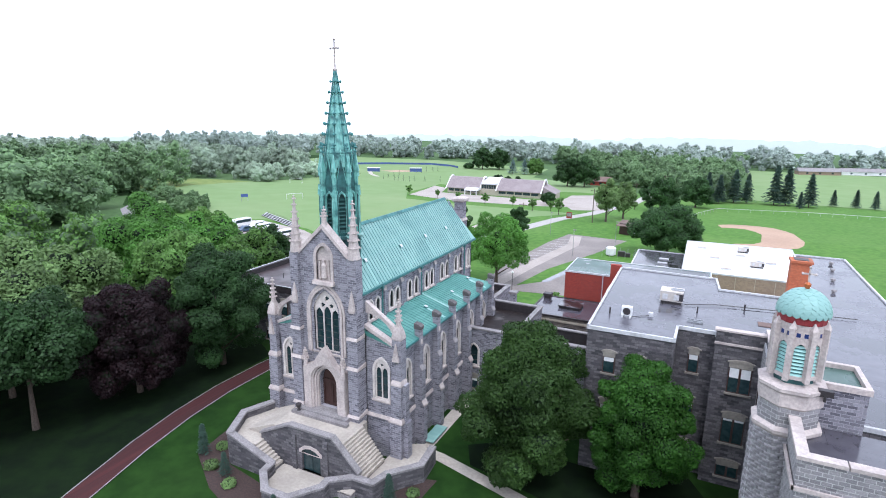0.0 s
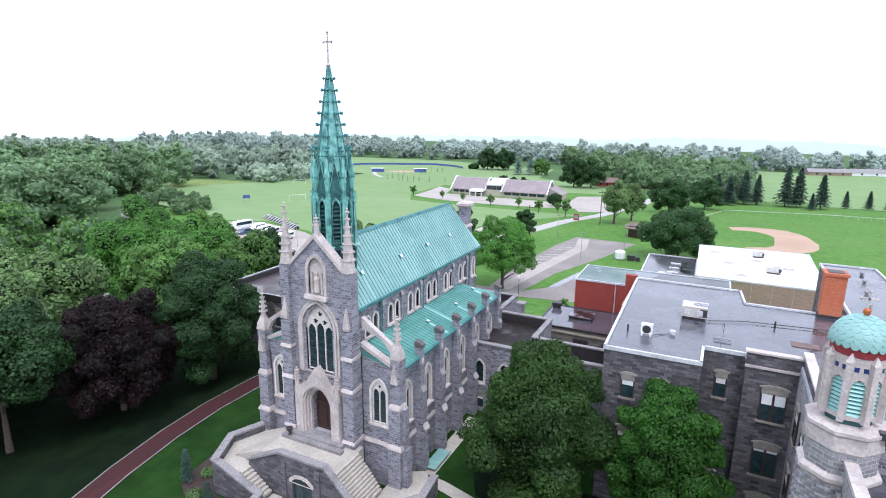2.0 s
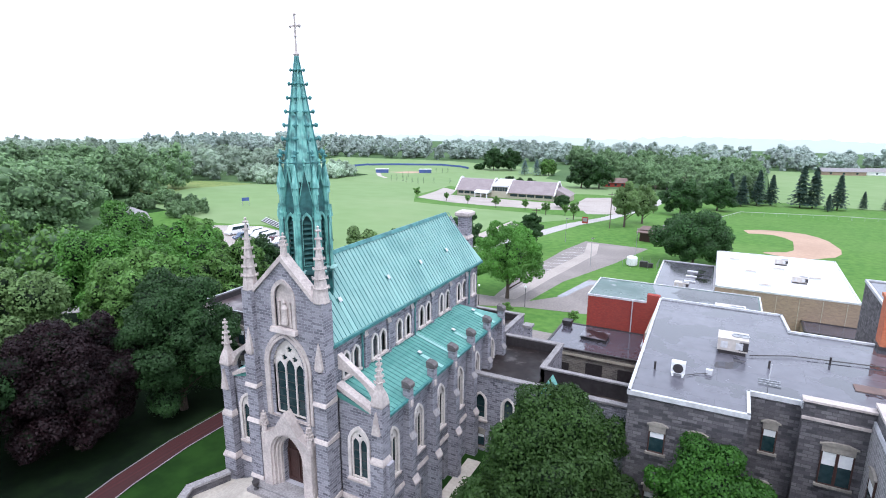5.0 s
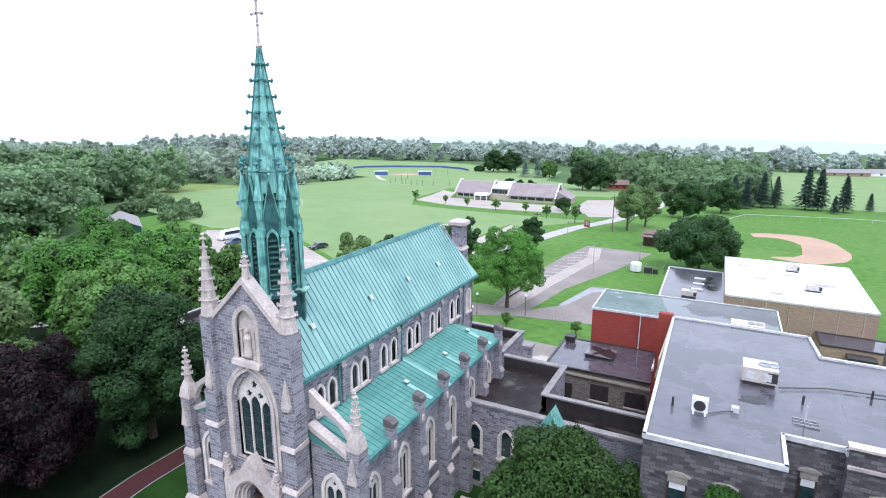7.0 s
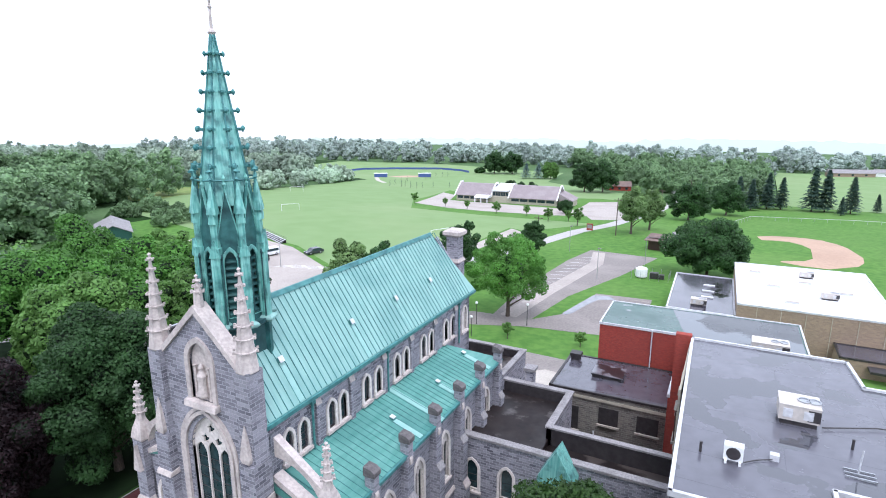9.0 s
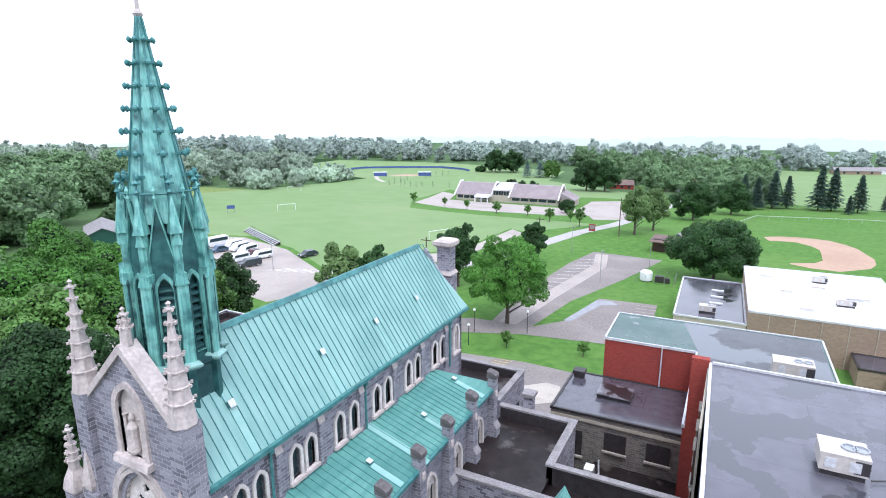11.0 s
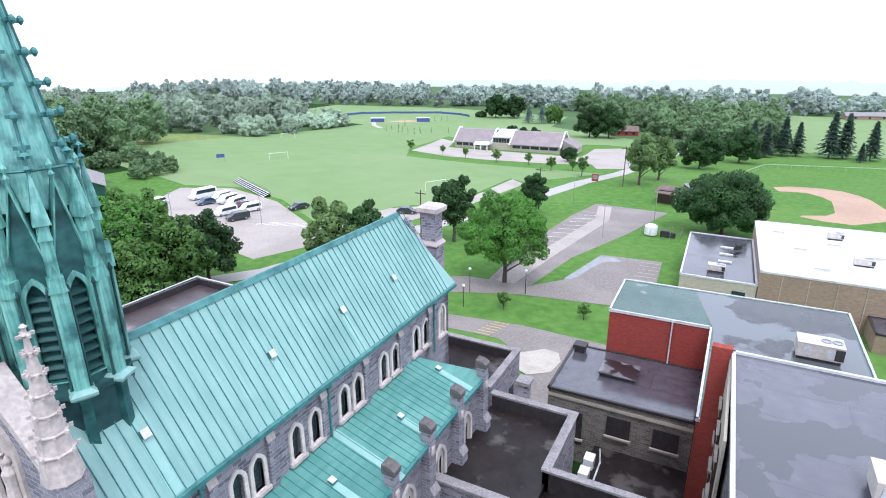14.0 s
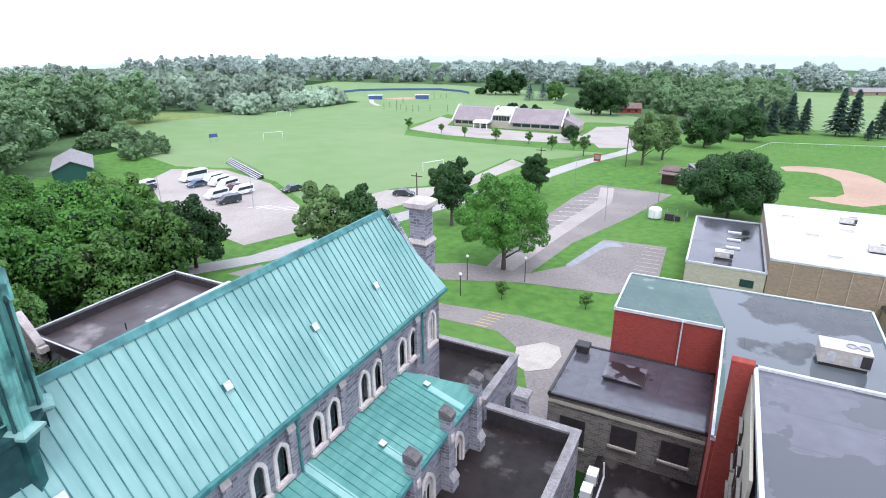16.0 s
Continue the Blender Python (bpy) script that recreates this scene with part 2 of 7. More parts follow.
M["bark"] = surface("bark", (0.12, 0.09, 0.07), (0.06, 0.045, 0.035), None, 1, 8, 0.95, bump=0.6, stretch=(3, 3, 0.6))
M["steel"] = surface("galvanised_steel", (0.45, 0.46, 0.48), (0.35, 0.36, 0.38), None, 1, 6, 0.4, 0.7)
M["shingle"] = surface("grey_brown_shingle", (0.27, 0.225, 0.23), (0.2, 0.165, 0.17), (0.32, 0.28, 0.28), 0.3, 3, 0.9)
M["unit_paint"] = surface("tan_unit_paint", (0.52, 0.47, 0.43), (0.44, 0.4, 0.37), (0.3, 0.27, 0.25), 1.0, 5, 0.5, bump=0.02)
M["rust"] = surface("brown_rusted_roof", (0.16, 0.1, 0.085), (0.1, 0.07, 0.065), (0.25, 0.17, 0.13), 0.5, 2, 0.75)


def roof_film(name, a, b, wet, wet_rough=0.03, dry_rough=0.3, scale=0.22, lo=0.5, hi=0.53, seams=True, gloss=0.5):
    """Flat roof membrane with welded seams and shallow puddles of their own shapes."""
    m, t, p = nodes_of(name)
    v = place_of(t)
    base = mixed(t, noisy(t, v, 1.3, 0.3, 0.7, 8.0), a, b)
    if seams:
        k = t.nodes.new("ShaderNodeTexBrick")
        k.inputs["Scale"].default_value = 1.0
        k.inputs["Mortar Size"].default_value, k.inputs["Brick Width"].default_value, k.inputs["Row Height"].default_value = 0.014, 9.0, 2.2
        k.inputs["Color1"].default_value, k.inputs["Color2"].default_value = (1, 1, 1, 1), (0.84, 0.84, 0.86, 1)
        k.inputs["Mortar"].default_value = (0.5, 0.5, 0.53, 1)
        t.links.new(v, k.inputs["Vector"])
        mu = t.nodes.new("ShaderNodeMix")
        mu.data_type, mu.blend_type = "RGBA", "MULTIPLY"
        mu.inputs[0].default_value = 1.0
        t.links.new(base, mu.inputs[6])
        t.links.new(k.outputs["Color"], mu.inputs[7])
        base = mu.outputs[2]
    pud = noisy(t, v, scale, lo, hi, 9.0)
    t.links.new(mixed(t, pud, base, wet), p.inputs["Base Color"])
    r = t.nodes.new("ShaderNodeMapRange")
    r.inputs[3].default_value, r.inputs[4].default_value = dry_rough, dry_rough * 0.55
    t.links.new(noisy(t, v, 0.3, 0.4, 0.6, 5.0), r.inputs[0])
    q = t.nodes.new("ShaderNodeMix")
    t.links.new(pud, q.inputs[0])
    t.links.new(r.outputs[0], q.inputs[2])
    q.inputs[3].default_value = wet_rough
    t.links.new(q.outputs[0], p.inputs["Roughness"])
    g = t.nodes.new("ShaderNodeMix")
    t.links.new(pud, g.inputs[0])
    g.inputs[2].default_value, g.inputs[3].default_value = gloss, 1.0
    t.links.new(g.outputs[0], p.inputs["Specular IOR Level"])
    return m


M["roof_grey"] = roof_film("grey_membrane_roof", (0.085, 0.082, 0.098), (0.115, 0.112, 0.132), (0.05, 0.05, 0.06), 0.02, 0.3, 0.33, 0.53, 0.54, gloss=0.75)
M["roof_dark"] = roof_film("wet_dark_roof", (0.06, 0.056, 0.07), (0.09, 0.084, 0.1), (0.025, 0.022, 0.026), 0.03, 0.16, 0.25, 0.58, 0.6, gloss=1.0)
M["roof_wet"] = roof_film("wet_grey_roof", (0.036, 0.038, 0.042), (0.056, 0.06, 0.064), (0.09, 0.1, 0.11), 0.01, 0.3, 0.1, 0.5, 0.515, gloss=0.5)
M["skylight_film"] = roof_film("skylight_film", (0.16, 0.155, 0.17), (0.12, 0.115, 0.13), (0.012, 0.01, 0.012), 0.3, 0.25, 0.7, 0.5, 0.51, seams=False, gloss=0.7)
M["roof_tar"] = roof_film("tar_roof", (0.009, 0.0065, 0.007), (0.024, 0.017, 0.016), (0.05, 0.037, 0.032), 0.5, 0.7, 0.5, 0.56, 0.64, seams=False, gloss=0.3)
M["roof_white"] = roof_film("white_membrane_roof", (0.78, 0.78, 0.78), (0.86, 0.86, 0.86), (0.7, 0.7, 0.7), 0.4, 0.6)
M["roof_green"] = roof_film("greenish_metal_roof", (0.05, 0.1, 0.085), (0.075, 0.13, 0.11), (0.12, 0.14, 0.14), 0.03, 0.4, 0.2, 0.62, 0.64, gloss=0.4)
M["leaf"] = leafy("green_leaves", (0.085, 0.18, 0.04), (0.125, 0.24, 0.055))
M["leaf_bright"] = leafy("bright_green_leaves", (0.065, 0.17, 0.026), (0.1, 0.245, 0.042))
M["leaf_maple"] = leafy("deep_maple_leaves", (0.022, 0.05, 0.01), (0.036, 0.076, 0.015))
M["leaf_lime"] = leafy("fresh_maple_leaves", (0.026, 0.09, 0.009), (0.05, 0.15, 0.016))
M["leaf_dark"] = leafy("dark_green_leaves", (0.028, 0.068, 0.02), (0.044, 0.1, 0.03))
M["leaf_red"] = leafy("copper_beech_leaves", (0.009, 0.0035, 0.005), (0.019, 0.007, 0.009))
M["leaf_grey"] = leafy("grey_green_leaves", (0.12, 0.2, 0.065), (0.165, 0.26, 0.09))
# Distance haze is put into these wood colours, paler the farther off.
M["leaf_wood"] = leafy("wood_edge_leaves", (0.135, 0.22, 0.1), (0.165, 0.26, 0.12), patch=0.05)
M["leaf_far"] = leafy("far_foliage_with_haze", (0.33, 0.415, 0.31), (0.36, 0.45, 0.335), patch=0.04)
M["leaf_pale"] = leafy("farthest_foliage_with_haze", (0.38, 0.455, 0.405), (0.4, 0.475, 0.425), patch=0.03)
# Shade inside the crowns is painted: darker colours for their inner masses.
M["inner_shade"] = leafy("inner_foliage_shade", (0.01, 0.024, 0.008), (0.014, 0.032, 0.01))
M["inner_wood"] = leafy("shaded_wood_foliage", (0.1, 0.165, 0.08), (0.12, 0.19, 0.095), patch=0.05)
# Haze and inner shade of the far crowns share this colour.
M["inner_far"] = leafy("far_inner_foliage_with_haze", (0.31, 0.385, 0.3), (0.33, 0.41, 0.32), patch=0.04)
M["needle"] = leafy("conifer_needles", (0.035, 0.068, 0.052), (0.055, 0.095, 0.07))
M["needle_blue"] = leafy("blue_spruce_needles", (0.1, 0.16, 0.155), (0.15, 0.22, 0.21))
M["scrub"] = surface("wood_edge_scrub", (0.08, 0.14, 0.055), (0.055, 0.1, 0.04), (0.11, 0.16, 0.07), 0.05, 0.6, 0.95, bump=0.5, spec=0.1)

# ---- mesh tools ----
from mathutils.geometry import tessellate_polygon


class Geo:
    """A mesh in the making: corners and faces."""

    def __init__(self):
        self.v, self.f = [], []

    def add(self, vs, fs, m=None):
        o = len(self.v)
        self.v += [tuple(m @ Vector(p)) for p in vs] if m else [tuple(p) for p in vs]
        self.f += [tuple(o + i for i in f) for f in fs]
        return self

    def join(self, g, m=None):
        return self.add(g.v, g.f, m)

    def box(self, x0, x1, y0, y1, z0, z1, m=None):
        vs = [(x, y, z) for z in (z0, z1) for y in (y0, y1) for x in (x0, x1)]
        return self.add(vs, [(0, 2, 3, 1), (4, 5, 7, 6), (0, 1, 5, 4), (1, 3, 7, 5), (3, 2, 6, 7), (2, 0, 4, 6)], m)

    def loft(self, rings, m=None, caps=True):
        n, vs, fs = len(rings[0]), [p for r in rings for p in r], []
        for k in range(len(rings) - 1):
            for i in range(n):
                j = (i + 1) % n
                fs.append((k * n + i, k * n + j, (k + 1) * n + j, (k + 1) * n + i))
        if caps:
            fs += [tuple(reversed(range(n))), tuple(range((len(rings) - 1) * n, len(rings) * n))]
        return self.add(vs, fs, m)

    def turned(self, n, prof, cx=0, cy=0, rot=0.0, m=None):
        """A turned shape: prof holds (radius, z)."""
        a = [rot + 2 * math.pi * i / n for i in range(n)]
        return self.loft([[(cx + r * math.cos(q), cy + r * math.sin(q), z) for q in a] for r, z in prof], m)

    def prism(self, poly, z0, z1, m=None):
        return self.loft([[(x, y, z) for x, y in poly] for z in (z0, z1)], m)

    def slab_y(self, poly, y0, y1, m=None):
        """An outline in x, z drawn out along y."""
        return self.loft([[(x, y, z) for x, z in poly] for y in (y1, y0)], m)

    def slab_x(self, poly, x0, x1, m=None):
        return self.loft([[(x, y, z) for y, z in poly] for x in (x0, x1)], m)

    def tube(self, pts, r, n=6, m=None, r1=None):
        rings = []
        for i, p in enumerate(pts):
            p = Vector(p)
            d = (Vector(pts[min(i + 1, len(pts) - 1)]) - Vector(pts[max(i - 1, 0)])).normalized()
            s = d.orthogonal().normalized() if abs(d.z) > 0.99 else d.cross(Vector((0, 0, 1))).normalized()
            u = s.cross(d)
            q = r if r1 is None else r + (r1 - r) * i / (len(pts) - 1)
            rings.append([p + s * q * math.cos(2 * math.pi * k / n) + u * q * math.sin(2 * math.pi * k / n) for k in range(n)])
        return self.loft(rings, m)

    def pierced(self, outer, holes, d0, d1, m=None):
        """A wall outlined in x, z with openings right through, from y = d0 (front) to d1."""
        loops = [outer, *holes]
        flat = [[Vector((x, z, 0)) for x, z in lp] for lp in loops]
        tris = tessellate_polygon(flat)
        pts = [p for lp in loops for p in lp]
        n = len(pts)
        vs = [(x, d0, z) for x, z in pts] + [(x, d1, z) for x, z in pts]
        fs = []
        for a, b, c in tris:
            (x0, z0), (x1, z1), (x2, z2) = pts[a], pts[b], pts[c]
            if (x1 - x0) * (z2 - z0) - (x2 - x0) * (z1 - z0) < 0:
                b, c = c, b
            fs += [(a, b, c), (a + n, c + n, b + n)]
        o = 0
        for k, lp in enumerate(loops):
            area = sum(lp[i][0] * lp[(i + 1) % len(lp)][1] - lp[(i + 1) % len(lp)][0] * lp[i][1] for i in range(len(lp)))
            for i in range(len(lp)):
                a, b = o + i, o + (i + 1) % len(lp)
                fs.append((a, a + n, b + n, b) if (area > 0) == (k == 0) else (b, b + n, a + n, a))
            o += len(lp)
        return self.add(vs, fs, m)

    def mesh(self, name, mat):
        me = bpy.data.meshes.new(name)
        me.from_pydata(self.v, [], self.f)
        me.materials.append(mat)
        me.update()
        return me


def empty(name, loc=(0, 0, 0), parent=None, rz=0.0):
    ob = new(name)
    ob.empty_display_size = 0.3
    ob.location, ob.rotation_euler = loc, (0, 0, rz)
    ob.parent = parent
    return ob


def part(name, geo, mat, parent=None, label="", loc=None, rz=0.0, smooth=False):
    me = geo if isinstance(geo, bpy.types.Mesh) else geo.mesh(name, M[mat] if isinstance(mat, str) else mat)
    ob = new(name, me)
    ob.parent = parent
    if loc:
        ob.location = loc
    if rz:
        ob.rotation_euler = (0, 0, rz)
    if label:
        tagged(ob, label)
    if smooth:
        me.shade_smooth()
    return ob


def thing(name, geo, mat, label, category, loc=(0, 0, 0), rz=0.0, group="", kind="", smooth=False):
    return tagged(part(name, geo, mat, None, "", loc, rz, smooth), label, category, group, kind)


def arch(x, z0, w, zs, rise, n=7):
    """A pointed opening about x: sill z0, width w, springing zs, apex zs + rise; anticlockwise."""
    h = w / 2
    r = (h * h + rise * rise) / (2 * h)
    top = math.asin(min(1, rise / r)) if r > rise else math.pi / 2
    pts = [(x - h, z0), (x + h, z0)]
    for i in range(n + 1):
        a = top * i / n
        pts.append((x + h - r + r * math.cos(a), zs + r * math.sin(a)))
    for i in range(n - 1, -1, -1):
        a = top * i / n
        pts.append((x - h + r - r * math.cos(a), zs + r * math.sin(a)))
    return pts


# ---- ground ----
KNOTS = [(-3000, 0.6), (12, 0.6), (55, -6.2), (150, -8.0), (225, -13.0), (340, -18.0), (900, -22.0), (4000, -22.0)]


def ground_z(y):
    return float(np.interp(y, [k[0] for k in KNOTS], [k[1] for k in KNOTS]))


def draped(name, poly, mat, up, label="", category="", kind="structure", thick=0.0):
    """A flat patch laid over the falling ground, cut where the fall changes."""
    bm = bmesh.new()
    bm.faces.new([bm.verts.new((x, y, 0)) for x, y in poly])
    for y, _ in KNOTS[1:-1]:
        bmesh.ops.bisect_plane(bm, geom=bm.verts[:] + bm.edges[:] + bm.faces[:], plane_co=(0, y, 0), plane_no=(0, 1, 0))
    bmesh.ops.recalc_face_normals(bm, faces=bm.faces[:])
    bmesh.ops.triangulate(bm, faces=bm.faces[:])
    for v in bm.verts:
        v.co.z = ground_z(v.co.y) + up
    for f in bm.faces:
        if f.normal.z < 0:
            f.normal_flip()
    me = bpy.data.meshes.new(name)
    bm.to_mesh(me)
    bm.free()
    me.materials.append(M[mat])
    ob = new(name, me)
    return tagged(ob, label, category, "", kind)


def ribbon(pts, w):
    """The outline of a way along pts, w wide."""
    left, right = [], []
    for i, (x, y) in enumerate(pts):
        a, b = pts[max(i - 1, 0)], pts[min(i + 1, len(pts) - 1)]
        dx, dy = b[0] - a[0], b[1] - a[1]
        n = math.hypot(dx, dy)
        left.append((x - dy / n * w / 2, y + dx / n * w / 2))
        right.append((x + dy / n * w / 2, y - dx / n * w / 2))
    return left + right[::-1]

ground = Geo()
xs = [-4000, -2500, -1600, -1100, -800, -600, -300, -150, -60, -25, 0, 25, 60, 150, 300, 600, 800, 1100, 1600, 2500, 4000]
ys = [-4000, -1500, -800, -200, -60, -20, 12, 34, 55, 100, 150, 190, 225, 280, 340, 600, 750, 900, 1200, 1700, 2500, 4000]


def far_fall(x, y):
    """The land drops away beyond the last woods."""
    return 0.07 * max(0.0, math.hypot(x, y) - 720)


ground.add([(x, y, ground_z(y) - far_fall(x, y)) for y in ys for x in xs],
           [(j * len(xs) + i, j * len(xs) + i + 1, (j + 1) * len(xs) + i + 1, (j + 1) * len(xs) + i) for j in range(len(ys) - 1) for i in range(len(xs) - 1)])
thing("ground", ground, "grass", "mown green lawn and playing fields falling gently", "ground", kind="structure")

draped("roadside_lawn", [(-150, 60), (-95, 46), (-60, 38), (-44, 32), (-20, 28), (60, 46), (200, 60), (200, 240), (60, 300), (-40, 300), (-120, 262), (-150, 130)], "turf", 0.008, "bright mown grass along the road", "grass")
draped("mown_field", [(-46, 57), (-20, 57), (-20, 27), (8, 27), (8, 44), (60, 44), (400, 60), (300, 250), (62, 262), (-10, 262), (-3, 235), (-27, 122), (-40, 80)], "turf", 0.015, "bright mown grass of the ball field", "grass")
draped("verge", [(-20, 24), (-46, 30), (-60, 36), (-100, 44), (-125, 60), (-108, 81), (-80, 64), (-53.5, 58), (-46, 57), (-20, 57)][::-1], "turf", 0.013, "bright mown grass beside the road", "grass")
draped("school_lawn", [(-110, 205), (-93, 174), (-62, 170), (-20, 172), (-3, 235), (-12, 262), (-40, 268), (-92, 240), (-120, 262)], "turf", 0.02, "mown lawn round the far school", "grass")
ROAD = [(-80, -40), (-62, 5), (-50, 40), (-46.5, 56), (-40, 80), (-27.5, 122), (-15.5, 175), (-8, 235), (-3, 330), (4, 520)]
draped("road", ribbon(ROAD, 4.4), "road", 0.05, "pale grey tarmac road between lawns", "road")
draped("parking_lot", [(-108, 81), (-114, 92), (-101, 98), (-80, 92), (-57, 78), (-52.5, 99), (-41, 110), (-40, 145), (-34.5, 140), (-38, 108), (-44, 88), (-47, 76), (-53.5, 58), (-80, 64)], "asphalt", 0.04, "cracked pale asphalt car park", "car park")
draped("parking_strip", [(-15.5, 84), (-13.8, 112), (-11.5, 126), (4.8, 124.6), (0, 104), (-6, 84), (-8, 68.5), (-14.5, 67)], "asphalt_dark", 0.04, "worn asphalt parking strip", "car park")
draped("lane", ribbon([(-12, 68), (-10.5, 84), (-8.5, 100), (-7, 112), (-9, 124)], 3.0), "asphalt", 0.058, "pale worn lane through the parking strip", "lane")
draped("parking_bay", [(-24, 64), (-18, 60.5), (-8, 64.5), (4.2, 66.5), (8.8, 73.5), (8.1, 88.8), (-1.8, 88), (-3.6, 74.1), (-8, 68.3), (-18, 67.6)], "asphalt_dark", 0.06, "patched asphalt yard with painted bays", "car park")
draped("driveway", [(-44, 52), (-14, 53.2), (-4.6, 55), (6.4, 54.4), (14, 53), (14, 42), (7.5, 42), (7, 34), (5.5, 26), (3, 26), (3, 36), (-1, 45), (-5, 48.6), (-14, 48.3), (-44, 46)], "asphalt_dark", 0.05, "grey asphalt service drive", "drive")
draped("concrete_pad", [(-1.6, 45.5), (0.5, 48.6), (2.2, 48.3), (3.1, 46), (3.0, 42.5), (1.2, 40.5), (-0.4, 41.5)], "concrete", 0.09, "pale concrete pad beside the drive", "pad")
draped("red_path", ribbon([(-8, -26), (-10.5, -18), (-11.8, -14), (-13.5, -8), (-14.5, -3), (-15, 2), (-14.9, 7.5), (-14.4, 12), (-14, 24)], 1.9), "rust_brick", 0.03, "dark red brick path beside the lawn", "path")
for s in (-1.0, 1.0):
    draped("kerb", ribbon([(-8 + s, -26), (-10.5 + s, -18), (-11.8 + s, -14), (-13.5 + s, -8), (-14.5 + s, -3), (-15 + s, 2), (-14.9 + s, 7.5), (-14.4 + s, 12)], 0.11), "cap", 0.07, "pale stone kerb of the red path", "kerb")
draped("pavement", [(7.0, 2.2), (8.6, 2.0), (15.9, 0.0), (22, -2.0), (22, -3.0), (15.2, -0.9), (8.4, 1.0), (7.0, 1.2)], "concrete", 0.03, "concrete pavement across the lawn", "pavement")
draped("infield", [(26.9, 174.5), (31, 179), (35.7, 180.4), (40, 180), (43.6, 178), (46.5, 172), (48.1, 165.5), (49, 149), (48.3, 143), (46.5, 138.1), (40.1, 131.9), (35, 132.5), (30.8, 134.7), (31.2, 136.2), (36, 138.5), (38, 142.3), (38.9, 157.3), (37.5, 163.5), (34.7, 168.4), (31, 168.4), (28, 166.9)], "dirt", 0.04, "reddish clay infield of the ball field", "infield")
draped("meadow", [(-234.5, 146.0), (-238.9, 167.5), (-232.2, 183.5), (-220.6, 190.3), (-198.9, 193.1), (-198.4, 180.9), (-197.0, 156.1), (-190.4, 130.1), (-202.5, 126.9)][::-1], "meadow", 0.05, "rough yellowish meadow strip", "meadow")
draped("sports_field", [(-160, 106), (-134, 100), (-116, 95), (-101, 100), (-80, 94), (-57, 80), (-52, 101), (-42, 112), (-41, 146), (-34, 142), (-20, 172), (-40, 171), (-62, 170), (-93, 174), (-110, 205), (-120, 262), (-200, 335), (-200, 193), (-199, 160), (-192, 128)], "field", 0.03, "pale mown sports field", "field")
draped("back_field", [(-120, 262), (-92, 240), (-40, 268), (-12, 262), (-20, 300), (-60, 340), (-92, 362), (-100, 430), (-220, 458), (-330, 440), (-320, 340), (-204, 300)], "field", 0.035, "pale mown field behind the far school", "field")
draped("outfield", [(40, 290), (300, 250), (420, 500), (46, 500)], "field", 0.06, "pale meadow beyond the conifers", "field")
draped("puddle", [(-4.4, 73.6), (-3.4, 79), (-2.0, 86.8), (0.6, 87.4), (2.2, 85.6), (-0.6, 84.2), (-2.0, 79), (-2.8, 74.6), (-3.6, 73.2)], "puddle", 0.075, "pale rain puddle at the yard's edge", "puddle")
draped("far_lot", [(-102.2, 193.0), (-117.3, 249.0), (-105.7, 240), (-97, 216), (-44.8, 214), (-32.9, 213), (-27.1, 194.5), (-40.0, 187), (-65.0, 183), (-81.3, 184)], "asphalt", 0.06, "pale car park before the far school", "car park")
draped("far_lot", [(-40.0, 248.2), (-28.6, 258.3), (-12.9, 191.1), (-24.3, 182.5), (-31, 200), (-38.0, 215.7)][::-1], "asphalt", 0.07, "grey car park beside the far school", "car park")

rng = np.random.default_rng(3)


def ball(n1=8, n2=5):
    vs, fs = [(0, 0, -1)], []
    for j in range(1, n2):
        a = -math.pi / 2 + math.pi * j / n2
        vs += [(math.cos(a) * math.cos(2 * math.pi * i / n1), math.cos(a) * math.sin(2 * math.pi * i / n1), math.sin(a)) for i in range(n1)]
    vs.append((0, 0, 1))
    for i in range(n1):
        fs.append((0, 1 + (i + 1) % n1, 1 + i))
        fs.append((len(vs) - 1, len(vs) - 1 - n1 + i, len(vs) - 1 - n1 + (i + 1) % n1))
    for j in range(n2 - 2):
        for i in range(n1):
            a, b = 1 + j * n1 + i, 1 + j * n1 + (i + 1) % n1
            fs.append((a, b, b + n1, a + n1))
    tri = [(f[0], f[k], f[k + 1]) for f in fs for k in range(1, len(f) - 1)]
    return np.array(vs), np.array(tri)


BALL = ball()


def leaf_shell(groups, count, size, jitter=0.5):
    """Leaf clumps laid over the outside of the rounded masses of each crown, facing outwards."""
    out = []
    for blobs in groups:
        B = np.array(blobs)
        w = B[:, 3] * (B[:, 3] + B[:, 4])
        which = rng.choice(len(B), int(count * 2.2), p=w / w.sum())
        d = rng.normal(size=(len(which), 3))
        d /= np.linalg.norm(d, axis=1)[:, None]
        rad = B[which][:, (3, 3, 4)]
        p = B[which, :3] + d * rad * rng.normal(0.97, 0.1, (len(which), 1))
        free = np.ones(len(p), dtype=bool)
        for k in range(len(B)):
            q = (p - B[k, :3]) / B[k, (3, 3, 4)]
            free &= ((q * q).sum(1) > 0.62) | (which == k)
        p, d = p[free][:count], d[free][:count]
        n = len(p)
        face = d + np.array((0, 0, 0.25)) + rng.normal(size=(n, 3)) * jitter
        u = np.cross(face, rng.normal(size=(n, 3)))
        u /= np.linalg.norm(u, axis=1)[:, None] + 1e-9
        v = np.cross(face, u)
        v /= np.linalg.norm(v, axis=1)[:, None] + 1e-9
        s = (size * rng.uniform(0.55, 1.45, n))[:, None]
        out.append(np.stack([p - u * s * 0.6, p - v * s * 0.42 - d * s * 0.15, p + u * s * 0.6, p + v * s * 0.42 - d * s * 0.15], 1).reshape(-1, 3))
    return np.concatenate(out)


